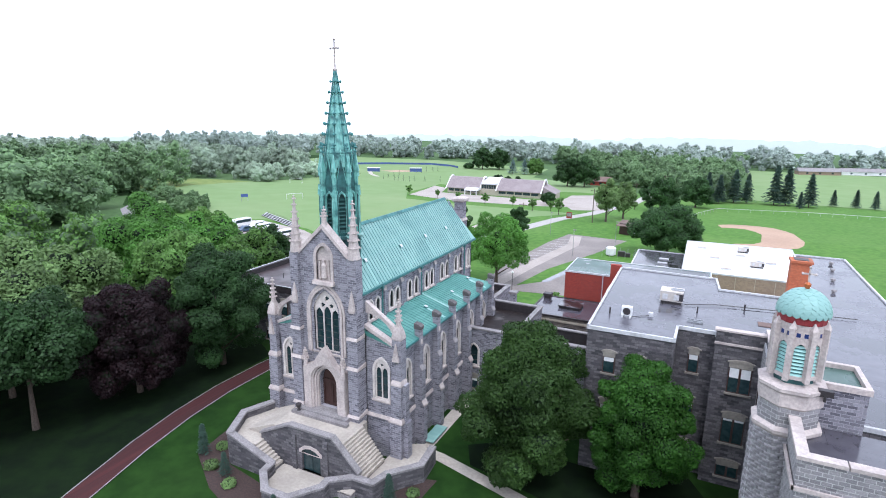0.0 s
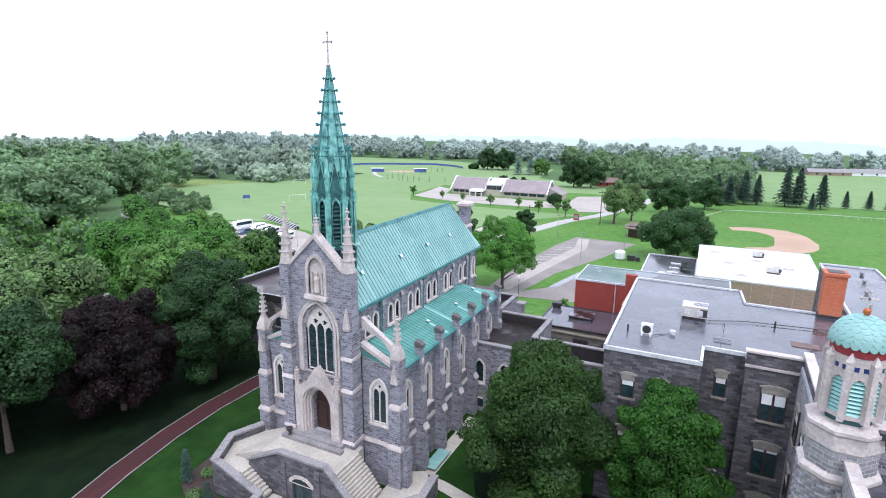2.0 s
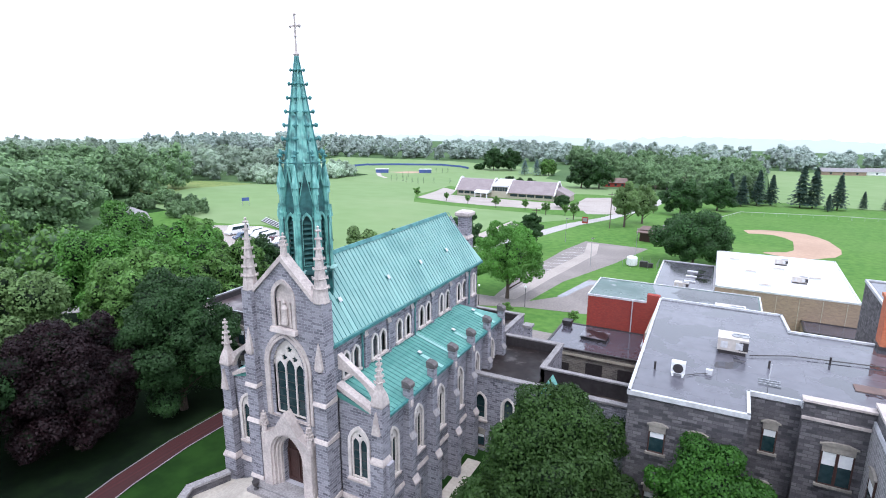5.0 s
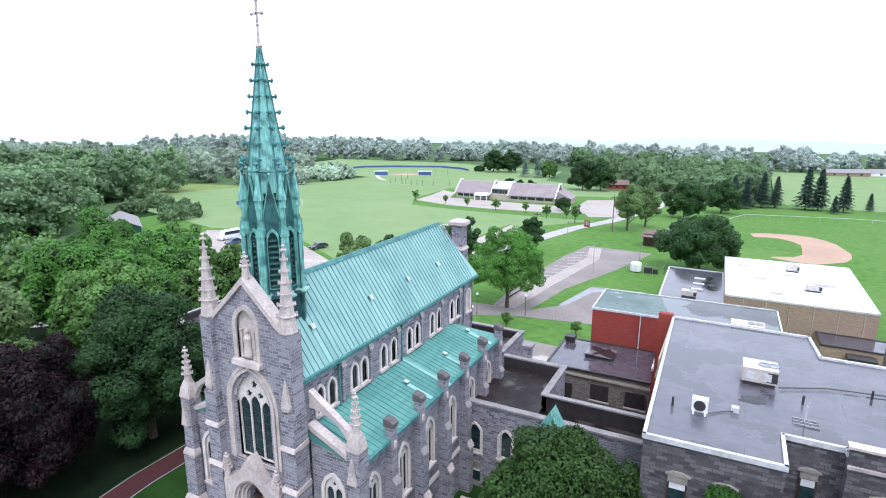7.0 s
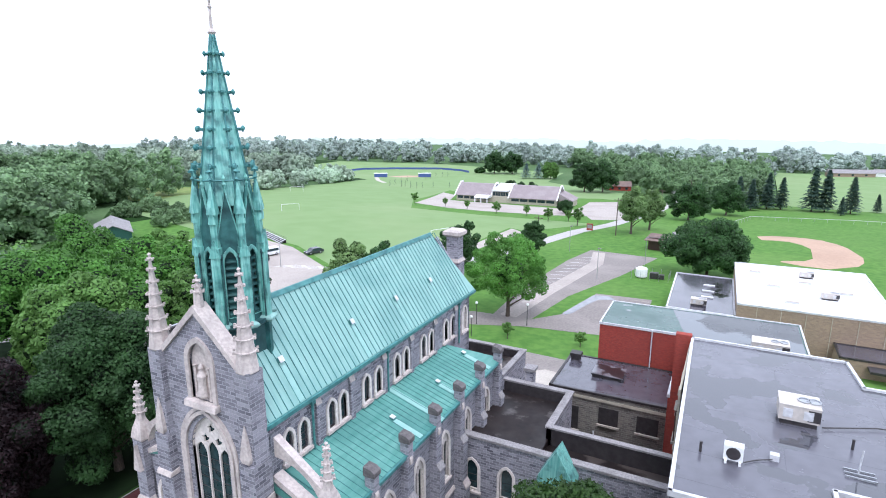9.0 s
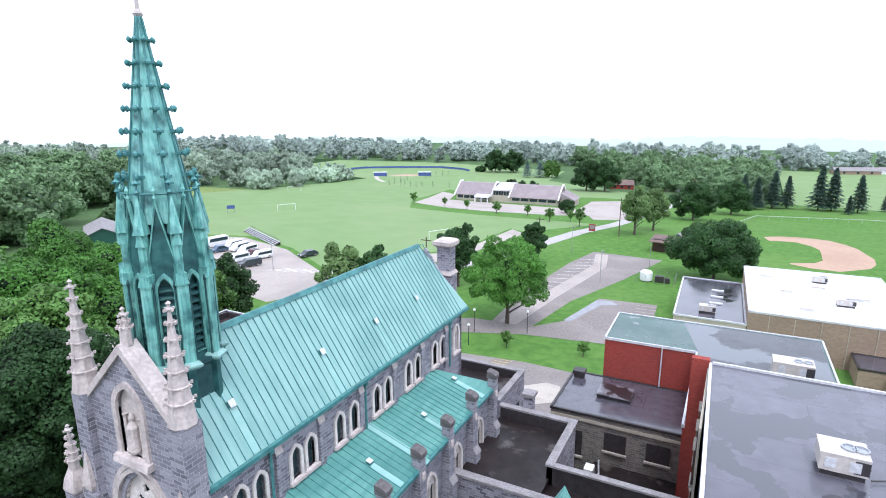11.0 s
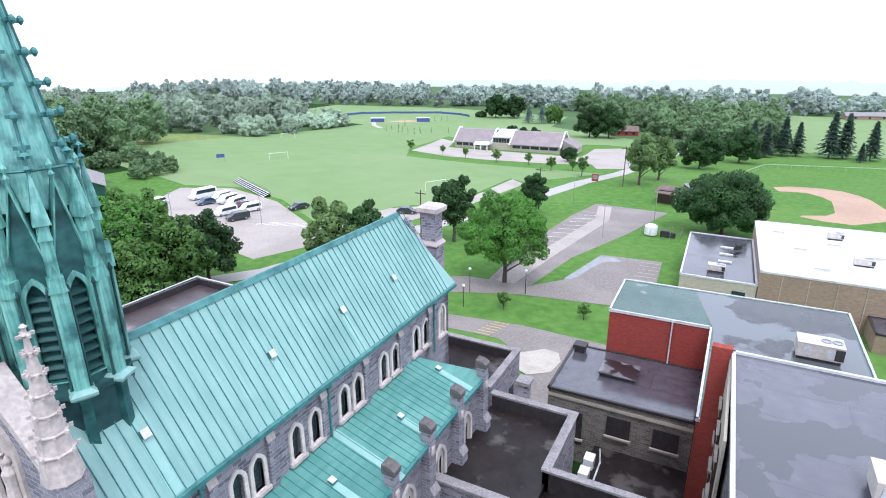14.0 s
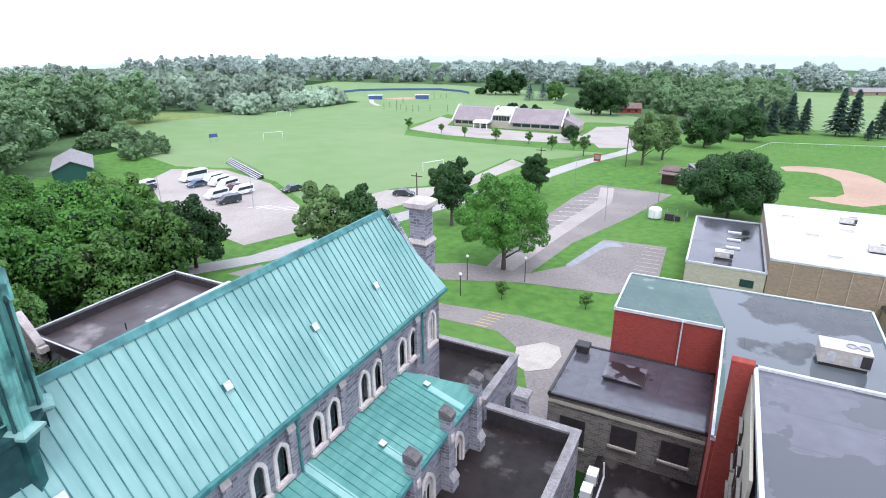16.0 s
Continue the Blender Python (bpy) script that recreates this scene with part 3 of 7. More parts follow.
def foliage(name, groups, count, size, mat, core=0.76, deep="inner_shade", least=0.0, jitter=0.5):
    """Crowns of many small leaf clumps over inner masses painted darker as shade; groups holds the masses of each
    crown.
    """
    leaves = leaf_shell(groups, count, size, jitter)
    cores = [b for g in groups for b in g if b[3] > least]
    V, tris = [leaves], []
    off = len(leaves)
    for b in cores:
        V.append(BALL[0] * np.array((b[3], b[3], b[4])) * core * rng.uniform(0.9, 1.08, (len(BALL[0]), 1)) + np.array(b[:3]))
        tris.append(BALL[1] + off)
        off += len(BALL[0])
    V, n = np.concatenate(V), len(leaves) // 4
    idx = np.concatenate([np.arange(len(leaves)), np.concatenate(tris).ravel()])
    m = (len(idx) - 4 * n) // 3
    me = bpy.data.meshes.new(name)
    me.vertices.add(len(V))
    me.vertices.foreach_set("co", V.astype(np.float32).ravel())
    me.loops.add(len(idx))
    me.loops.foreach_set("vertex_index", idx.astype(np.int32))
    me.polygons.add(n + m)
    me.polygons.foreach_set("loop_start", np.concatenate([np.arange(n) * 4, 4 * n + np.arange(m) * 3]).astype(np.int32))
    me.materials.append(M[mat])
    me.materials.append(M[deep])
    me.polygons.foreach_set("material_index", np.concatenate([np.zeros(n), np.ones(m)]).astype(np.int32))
    me.update(calc_edges=True)
    me.validate()
    return me


def crown_masses(h, r, base=0.1, lobes=18, subs=4, at=(0, 0, 0), open_=0.0, tip=0.2, fat=1.0):
    """Rounded boughs over an uneven egg-shaped crown, each with smaller sprays on its outer side."""
    zc, az = h * (1 + base) / 2, h * (1 - base) / 2
    o = np.array(at)
    out = [(*(o + (0, 0, zc * 0.97)), r * 0.6, az * 0.66)]
    turn, lean = rng.uniform(0, 6.28), rng.uniform(0, 6.28)
    for i in range(lobes):
        k = (i + 0.5) / lobes
        dz = 0.97 - (1.86 if base < 0.07 else 1.6) * k
        a = turn + 2.4 * i + rng.uniform(-0.35, 0.35)
        q = math.sqrt(max(0.03, 1 - dz * dz))
        q *= 1 - tip * max(0.0, dz + 0.15)
        d = np.array((q * math.cos(a), q * math.sin(a), dz))
        s = r * fat * rng.uniform(0.22, 0.36) * (1 - open_ * 0.35) * (18 / max(18, lobes)) ** 0.35
        reach = rng.uniform(0.58, 0.86) * (1 + 0.1 * math.sin(2 * a + lean))
        c = d * (r, r, az) * reach + (0, 0, zc)
        out.append((*(o + c), s, s * rng.uniform(0.7, 0.95)))
        for j in range(subs):
            e = d + rng.normal(size=3) * 0.65 + (0, 0, 0.15)
            e /= np.linalg.norm(e)
            t = s * rng.uniform(0.34, 0.56)
            out.append((*(o + c + e * s * 0.78), t, t * rng.uniform(0.65, 0.95)))
    return out


def broad_tree(label, h, r, leaves, size, mat, loc, base=0.1, group="", n=18, open_=0.0, tip=0.2):
    """A tapered trunk with limbs and an uneven crown."""
    t = empty("tree", loc)
    tagged(t, label, "tree", group)
    g = Geo()
    g.tube([(0, 0, -0.3), (0.05, 0, h * 0.12), (0, 0.08, h * 0.35), (0.1, 0, h * 0.6)], h * 0.028, 8, None, h * 0.008)
    for i in range(7):
        a, z = 0.95 * i + rng.uniform(-0.3, 0.3), h * (max(base, 0.14) + 0.05 * i)
        q = r * 0.6
        g.tube([(0, 0, z * 0.8), (q * 0.4 * math.cos(a), q * 0.4 * math.sin(a), z + h * 0.06), (q * math.cos(a), q * math.sin(a), z + h * 0.17)], h * 0.011, 5, None, h * 0.003)
    part("trunk", g, "bark", t)
    part("crown", foliage("crown", [crown_masses(h, r, base, n, 5, (0, 0, 0), open_, tip)], leaves, size, mat, 0.76 - 0.2 * open_, "inner_shade", r * 0.2), None, t)
    return t


def conifer(label, h, r, leaves, mat, loc, group=""):
    t = empty("conifer", loc)
    tagged(t, label, "tree", group)
    part("trunk", Geo().tube([(0, 0, -0.2), (0, 0, h * 0.5), (0, 0, h * 0.97)], h * 0.016, 6, None, h * 0.002), "bark", t)
    V, Fs = [], []
    for i in range(leaves):
        k = (i + rng.uniform(0, 1)) / leaves
        z = h * (0.08 + 0.92 * k)
        rr = r * (1 - k) ** 0.85 * rng.uniform(0.35, 1.12) * (0.75 + 0.25 * math.sin(k * 60)) + 0.08
        a = rng.uniform(0, 2 * math.pi)
        d, s = np.array((math.cos(a), math.sin(a), -0.35)), np.array((-math.sin(a), math.cos(a), rng.uniform(-0.4, 0.4)))
        p, L = np.array((rr * math.cos(a), rr * math.sin(a), z)), h * 0.045 * rng.uniform(0.6, 1.3)
        o = 4 * len(Fs)
        V += [p - d * L, p + s * L * 0.45, p + d * L, p - s * L * 0.45]
        Fs.append((o, o + 1, o + 2, o + 3))
    me = bpy.data.meshes.new("crown")
    me.from_pydata([tuple(v) for v in V], [], Fs)
    me.materials.append(M[mat])
    part("crown", me, None, t)
    return t


def at_ground(x, y):
    return (x, y, ground_z(y))


# trees beside the buildings
broad_tree("full dark green maple on the lawn before the school", 12.6, 5.4, 90000, 0.135, "leaf_maple", at_ground(15, 3), 0.0, n=40, tip=0.5)
broad_tree("smaller bright green maple close to the school wall", 11.4, 3.9, 60000, 0.125, "leaf_lime", at_ground(22.7, 3.5), 0.0, n=36, tip=0.6)
broad_tree("dark copper beech beside the red path", 11.4, 6.0, 70000, 0.15, "leaf_red", at_ground(-21.5, -2.0), 0.0, n=36, tip=0.3)
broad_tree("dark green tree behind the copper beech", 13.9, 5.5, 60000, 0.17, "leaf_dark", at_ground(-19.3, 6.0), 0.02, n=34, tip=0.3)
broad_tree("large pale green tree at the lawn's edge", 13.0, 7.2, 30000, 0.27, "leaf_grey", at_ground(-37, -1), 0.02, n=24)
broad_tree("pale green tree at the lawn's edge", 12.0, 6.2, 28000, 0.25, "leaf_grey", at_ground(-31, -8), 0.08, n=22)
broad_tree("dark green tree over the lawn's edge", 12.0, 6.5, 24000, 0.27, "leaf", at_ground(-42, -13), 0.03, n=20)
broad_tree("green tree at the end of the lawn", 12.2, 6.0, 24000, 0.27, "leaf", at_ground(-33, 12), 0.03, n=20)
broad_tree("bright green tree in the near wood", 12.6, 7.2, 26000, 0.28, "leaf_bright", at_ground(-45, 18), 0.04, n=22)
broad_tree("bright green tree at the wood's end", 14.2, 6.2, 24000, 0.27, "leaf_bright", at_ground(-56, 26.5), 0.04, n=18)
broad_tree("tall dark tree with a bare trunk on the lawn", 11.2, 5.4, 28000, 0.22, "leaf_dark", at_ground(-23.4, -10.2), 0.36, n=20)
broad_tree("green tree leaning over the shaded lawn", 11.6, 6.0, 26000, 0.23, "leaf_dark", at_ground(-28.5, -15.5), 0.25, n=20)
broad_tree("full green tree behind the chapel", 14.8, 7.1, 34000, 0.22, "leaf_bright", at_ground(-12, 68), 0.1, n=44, open_=0.7)
broad_tree("broad dark tree beside the gymnasium", 12.6, 8.4, 24000, 0.31, "leaf_dark", at_ground(16, 111.5), 0.02, n=26)
SPOTS = [(-36.5, 58.5, 12.5, 4.8, "leaf_grey", 1.0), (-32, 61, 13.0, 4.2, "leaf_dark", 1.0), (-28, 83, 13.2, 4.3, "leaf_dark", 0.7), (-21, 108, 10, 3.4, "leaf_dark", 0.4), (-49.5, 45.5, 10.2, 4.8, "leaf_dark", 0.0),
         (-69, 36, 11, 5.5, "leaf_bright", 0.0), (-75, 44, 10.5, 5.5, "leaf_bright", 0.0), (-60, 42, 13.2, 4.2, "leaf", 0.2), (-46, 30, 11.5, 5, "leaf_bright", 0.0), (-52, 36, 11.5, 5, "leaf_bright", 0.0), (-45, 37, 11, 4.6, "leaf", 0.0), (-39, 27, 9.5, 4.4, "leaf", 0.0), (-58, 35, 11.5, 5.2, "leaf_bright", 0.0), (-66, 49, 12, 4.4, "leaf", 0.2),
         (-6.5, 155, 14.4, 5.6, "leaf_grey", 1.0), (-3, 168, 13.4, 5, "leaf_grey", 0.5), (5.5, 207, 13.5, 7, "leaf_dark", 0.1), (17.5, 235, 14, 6.8, "leaf_dark", 0.0),
         (-55, 300, 17.5, 8, "leaf_dark", 0.0), (-46, 305, 17.5, 8.5, "leaf_dark", 0.0), (-146, 390, 16.5, 8.5, "leaf_dark", 0.0), (-133, 395, 16.5, 8.5, "leaf_dark", 0.0), (-96, 372, 12, 6, "leaf", 0.0),
         (-158, 390, 4, 4.5, "leaf_dark", 0.0), (-85, 262, 7.6, 3.6, "leaf_dark", 0.0), (-80, 266, 6.5, 3, "leaf_dark", 0.0), (-75, 269, 6.5, 3, "leaf_dark", 0.0), (-38, 198, 5.5, 3.2, "leaf_dark", 0.0)]
for x, y, h, r, mt, o in SPOTS:
    broad_tree("green broad-leaved tree standing in the fields", h, r, 8000, 0.016 * h + 0.13 + 0.0006 * y, mt, at_ground(x, y), 0.02 + 0.16 * o, "field trees", 20, o)
for x, y, h in ((-101.2, 191.1, 5), (-85.5, 188.9, 4), (-73.2, 183.7, 4), (-58.5, 177.8, 5), (-46.9, 178.6, 4.5), (-35.7, 168.2, 5), (-24.4, 162.8, 6.5), (-29.9, 172.6, 4.5), (2, 60.3, 2.6), (-8.4, 58.4, 2.9), (5, 24.6, 2.2)):
    broad_tree("small young tree on the lawn", h, h * 0.36, 1500, 0.08 + 0.03 * h, "leaf", at_ground(x, y), 0.2, "young trees", 9, 0.6)
for x, y, h in ((21.5, 262, 14.3), (26.5, 260, 13.6), (33, 269, 16), (38.5, 272, 14), (50, 272, 18.5), (55, 274, 18), (59.5, 263, 7.6), (64, 272, 15.5), (75, 283, 8), (84, 284, 8.5), (91, 282, 8.5), (99, 282, 8), (107, 284, 8)):
    conifer("tall dark conifer beyond the ball field", h, h * 0.28, 1700, "needle", at_ground(x, y), "conifers")
for x, y, h in ((-112, 366, 11), (-104, 369, 11.5)):
    conifer("blue-green spruce behind the far school", h, 5.0, 1500, "needle_blue", at_ground(x, y), "far spruces")
conifer("young blue-grey spruce by the car park", 6.0, 2.0, 1500, "needle", at_ground(-63, 53), "spruces")
for x, y in ((-161.3, 265.4), (-162.4, 273.0), (-152.2, 263.7), (-150.5, 265.1), (-144.7, 261.5), (-140.3, 260.6), (-139.2, 265.3), (-134.1, 268.7), (-126.3, 274.3), (-175.0, 349.0), (-170.7, 351.0), (-167.1, 352.6), (-170.8, 332.7), (-171.2, 326.5), (-172.2, 303.8), (-169.1, 291.0)):
    conifer("small clipped evergreen in a planted row", 3.6, 1.2, 110, "needle", at_ground(x, y), "evergreen row")
for x, y, h in ((-8.1, -6.4, 2.6), (-4.6, -7.6, 1.9), (1.9, -9.6, 1.9), (7.6, -4.6, 2.1)):
    conifer("slender young conifer in the mulch bed", h, 0.45, 700, "needle", at_ground(x, y), "bed conifers")


def low_bush(x, y, r):
    g = foliage("bush", [[(0, 0, r * 0.5, r, r * 0.6), (r * 0.4, 0.1, r * 0.5, r * 0.6, r * 0.5)]], 700, 0.1, "leaf_grey")
    tagged(part("bush", g, None, None, "", at_ground(x, y)), "low blue-green bush in the mulch bed", "bush", "bed bushes")


for x, y, r in ((-7.4, -5.2, 0.5), (-6.2, -7.4, 0.55), (-3.4, -8.4, 0.5), (8.8, -3.4, 0.45)):
    low_bush(x, y, r)


def woods(name, label, spots, mat, leaves=230, size=1.15, lobes=9, deep="inner_wood"):
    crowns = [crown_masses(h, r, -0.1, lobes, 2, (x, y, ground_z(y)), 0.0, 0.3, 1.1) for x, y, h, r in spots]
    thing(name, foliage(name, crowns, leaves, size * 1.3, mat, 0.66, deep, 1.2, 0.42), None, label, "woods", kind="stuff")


def scatter(n, x0, x1, y0, y1, h0, h1, keep=lambda x, y: True):
    out = []
    while len(out) < n:
        x, y = rng.uniform(x0, x1), rng.uniform(y0, y1)
        if keep(x, y):
            h = rng.uniform(h0, h1)
            out.append((x, y, h, h * rng.uniform(0.38, 0.55)))
    return out


# Towards the red path this dark sheet paints tree shade over lawn.
draped("wood_floor", [(-150, -60), (-10, -34), (-11.8, -18), (-14.7, -8), (-16.2, 1), (-16.4, 10), (-30, 18), (-44, 30), (-60, 36), (-100, 44), (-150, 50)], "under", 0.02, "dark undergrowth and ground beneath the wood", "undergrowth")
# Dark patch painted for the shade that the maples throw on the lawn.
draped("maple_shade", [(11, 1.6), (15.5, 0.6), (21, -0.8), (26, 0.5), (28, 4), (26, 7.4), (23, 5.2), (12, 5.6), (9.8, 4)], "under", 0.02, "painted dark shade on the lawn under the maples", "earth")
draped("wood_floor", [(-420, 20), (-140, 40), (-132, 62), (-136, 88), (-165, 96), (-200, 124), (-254, 158), (-420, 170)], "scrub", 0.03, "dark undergrowth and ground beneath the wood", "undergrowth")
draped("wood_floor", [(-560, 60), (-262, 146), (-240, 168), (-200, 193), (-197, 268), (-215, 285), (-300, 340), (-650, 420)], "scrub", 0.03, "dark undergrowth and ground beneath the wood", "undergrowth")
draped("wood_floor", [(-800, 440), (-320, 438), (-220, 452), (-100, 420), (46, 500), (420, 500), (520, 800), (-800, 800)], "scrub", 0.04, "dark undergrowth and ground beneath the wood", "undergrowth")
draped("wood_floor", [(-92, 352), (-60, 330), (-20, 290), (16, 262), (40, 330), (46, 500), (-100, 420)], "scrub", 0.05, "dark undergrowth and ground beneath the wood", "undergrowth")
woods("near_wood", "dense mixed green wood beside the chapel", scatter(70, -105, -48, -50, 32, 9.5, 12.5, lambda x, y: x < -0.9 * y - 42 or x < -66 and y < 30), "leaf", 2600, 0.36, 16, "inner_wood")
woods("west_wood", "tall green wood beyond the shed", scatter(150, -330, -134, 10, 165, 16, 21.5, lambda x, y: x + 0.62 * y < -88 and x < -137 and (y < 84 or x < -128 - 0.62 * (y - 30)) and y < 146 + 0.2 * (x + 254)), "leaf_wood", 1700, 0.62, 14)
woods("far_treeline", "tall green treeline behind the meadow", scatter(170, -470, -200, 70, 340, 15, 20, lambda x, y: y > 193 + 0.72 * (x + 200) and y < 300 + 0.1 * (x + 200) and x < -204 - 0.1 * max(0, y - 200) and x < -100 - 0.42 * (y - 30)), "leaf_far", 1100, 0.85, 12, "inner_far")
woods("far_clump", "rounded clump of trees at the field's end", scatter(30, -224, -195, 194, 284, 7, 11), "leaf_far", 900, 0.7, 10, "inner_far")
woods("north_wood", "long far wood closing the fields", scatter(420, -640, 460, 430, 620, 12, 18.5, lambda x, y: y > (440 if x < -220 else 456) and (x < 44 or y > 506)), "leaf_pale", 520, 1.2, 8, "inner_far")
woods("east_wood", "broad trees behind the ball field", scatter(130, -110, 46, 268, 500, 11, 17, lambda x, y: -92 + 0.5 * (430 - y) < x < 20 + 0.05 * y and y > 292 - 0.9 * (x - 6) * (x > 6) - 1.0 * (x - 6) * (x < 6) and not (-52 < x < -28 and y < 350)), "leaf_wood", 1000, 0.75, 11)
woods("hedge_scrub", "low scrub between the shed and the car park", scatter(26, -172, -133, 92, 118, 3.5, 6.5, lambda x, y: abs(y - 104 + 0.3 * (x + 150)) < 9), "leaf_wood", 700, 0.4)
# Mist over the farthest woods is painted: an added pale sheet that glows faintly.
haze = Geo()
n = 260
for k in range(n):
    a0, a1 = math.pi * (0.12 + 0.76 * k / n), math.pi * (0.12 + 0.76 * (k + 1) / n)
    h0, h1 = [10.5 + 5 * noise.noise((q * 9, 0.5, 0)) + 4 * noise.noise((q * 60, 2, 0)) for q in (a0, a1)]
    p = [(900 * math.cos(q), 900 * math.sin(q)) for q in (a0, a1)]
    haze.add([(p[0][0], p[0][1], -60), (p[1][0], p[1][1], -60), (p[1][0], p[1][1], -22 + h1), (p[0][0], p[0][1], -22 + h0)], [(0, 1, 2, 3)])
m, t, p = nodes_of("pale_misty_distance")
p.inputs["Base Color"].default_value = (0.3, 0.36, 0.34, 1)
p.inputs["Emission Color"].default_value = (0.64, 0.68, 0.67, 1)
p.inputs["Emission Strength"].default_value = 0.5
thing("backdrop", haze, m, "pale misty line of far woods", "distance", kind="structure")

# ---- chapel ----
XC = 0.1
church = empty("church", (XC, 0, 0))
tagged(church, "grey stone Gothic chapel with green copper roof and tall spire", "church")
RIGHT, LEFT, FRONT = 90, -90, 0


def sub(name, geo, mat, parent, m=None, label=""):
    ob = part(name, geo, mat, parent, label)
    if m:
        ob.matrix_basis = m
    return ob


def circle(x, z, r, n=10):
    return [(x + r * math.cos(2 * math.pi * i / n), z + r * math.sin(2 * math.pi * i / n)) for i in range(n)]


def window_kit(w, z0, zs, rise, lights, t=0.17, foil=True, mat="trim"):
    """Meshes of a pointed stone window about u = 0: surround, tracery, glass, sill and leading."""
    k = {}
    outer = arch(0, z0 - 0.1, w + 2 * t, zs, rise + t)
    k["surround"] = Geo().pierced(outer, [arch(0, z0, w, zs, rise)], -0.09, 0.14).mesh("surround", M["trim_pale"])
    holes, bar = [], 0.075
    lw = (w - (lights + 1) * bar) / lights
    for i in range(lights):
        x = -w / 2 + bar + lw / 2 + i * (lw + bar)
        low = 0.12 if lights > 1 else -0.05
        holes.append(arch(x, z0 + 0.07, lw, zs - low - (0.18 if lights == 3 and i != 1 else 0), lw * 0.85, 5))
    if foil and lights > 1:
        r = w * (0.15 if lights == 2 else 0.11)
        cz = zs + rise * 0.5
        for q in ([(0, cz)] if lights == 2 else [(0, zs + rise * 0.62), (-w * 0.17, zs + rise * 0.3), (w * 0.17, zs + rise * 0.3)]):
            star = []
            for i in range(10):
                rr = r * (1.0 if i % 2 == 0 else 0.55)
                a = math.pi / 2 + math.pi * i / 5
                star.append((q[0] + rr * math.cos(a), q[1] + rr * math.sin(a)))
            holes.append(star)
    k["tracery"] = Geo().pierced(arch(0, z0 + 0.003, w - 0.006, zs, rise - 0.004), holes, 0.03, 0.12).mesh("tracery", M["trim_pale"])
    k["pane"] = Geo().slab_y(arch(0, z0 + 0.01, w - 0.02, zs, rise - 0.01), 0.16, 0.2).mesh("pane", M["glass"])
    n = max(3, int((zs - z0) / 0.5))
    k["bar_z"] = [z0 + (zs - z0) * i / n for i in range(1, n)]
    k["glazing_bar"] = Geo().box(-w / 2 + 0.02, w / 2 - 0.02, 0.135, 0.155, -0.012, 0.012).mesh("glazing_bar", M["black"])
    k["sill"] = Geo().slab_x([(-0.18, z0 - 0.2), (0.1, z0 - 0.2), (0.1, z0), (-0.18, z0 - 0.06)], -w / 2 - t - 0.05, w / 2 + t + 0.05).mesh("sill", M[mat])
    return k


def put_window(k, m, parent, skip=()):
    base = sub("window", k["surround"], None, parent, m)
    for z in k["bar_z"]:
        part("glazing_bar", k["glazing_bar"], None, base).matrix_basis = pose(0, 0, z)
    for n in ("tracery", "pane", "sill"):
        if n not in skip:
            part(n, k[n], None, base)
    return base


AISLE_Y = [1.1 + 3.03 * i for i in range(6)]
BUTT_Y = [2.62 + 3.06 * i for i in range(6)]
CLER_Y = [1.0, 2.0, 4.05, 5.0, 7.05, 8.2, 10.15, 11.2, 13.35, 14.4, 16.5, 17.55]
AX, NX = 5.75, 2.6

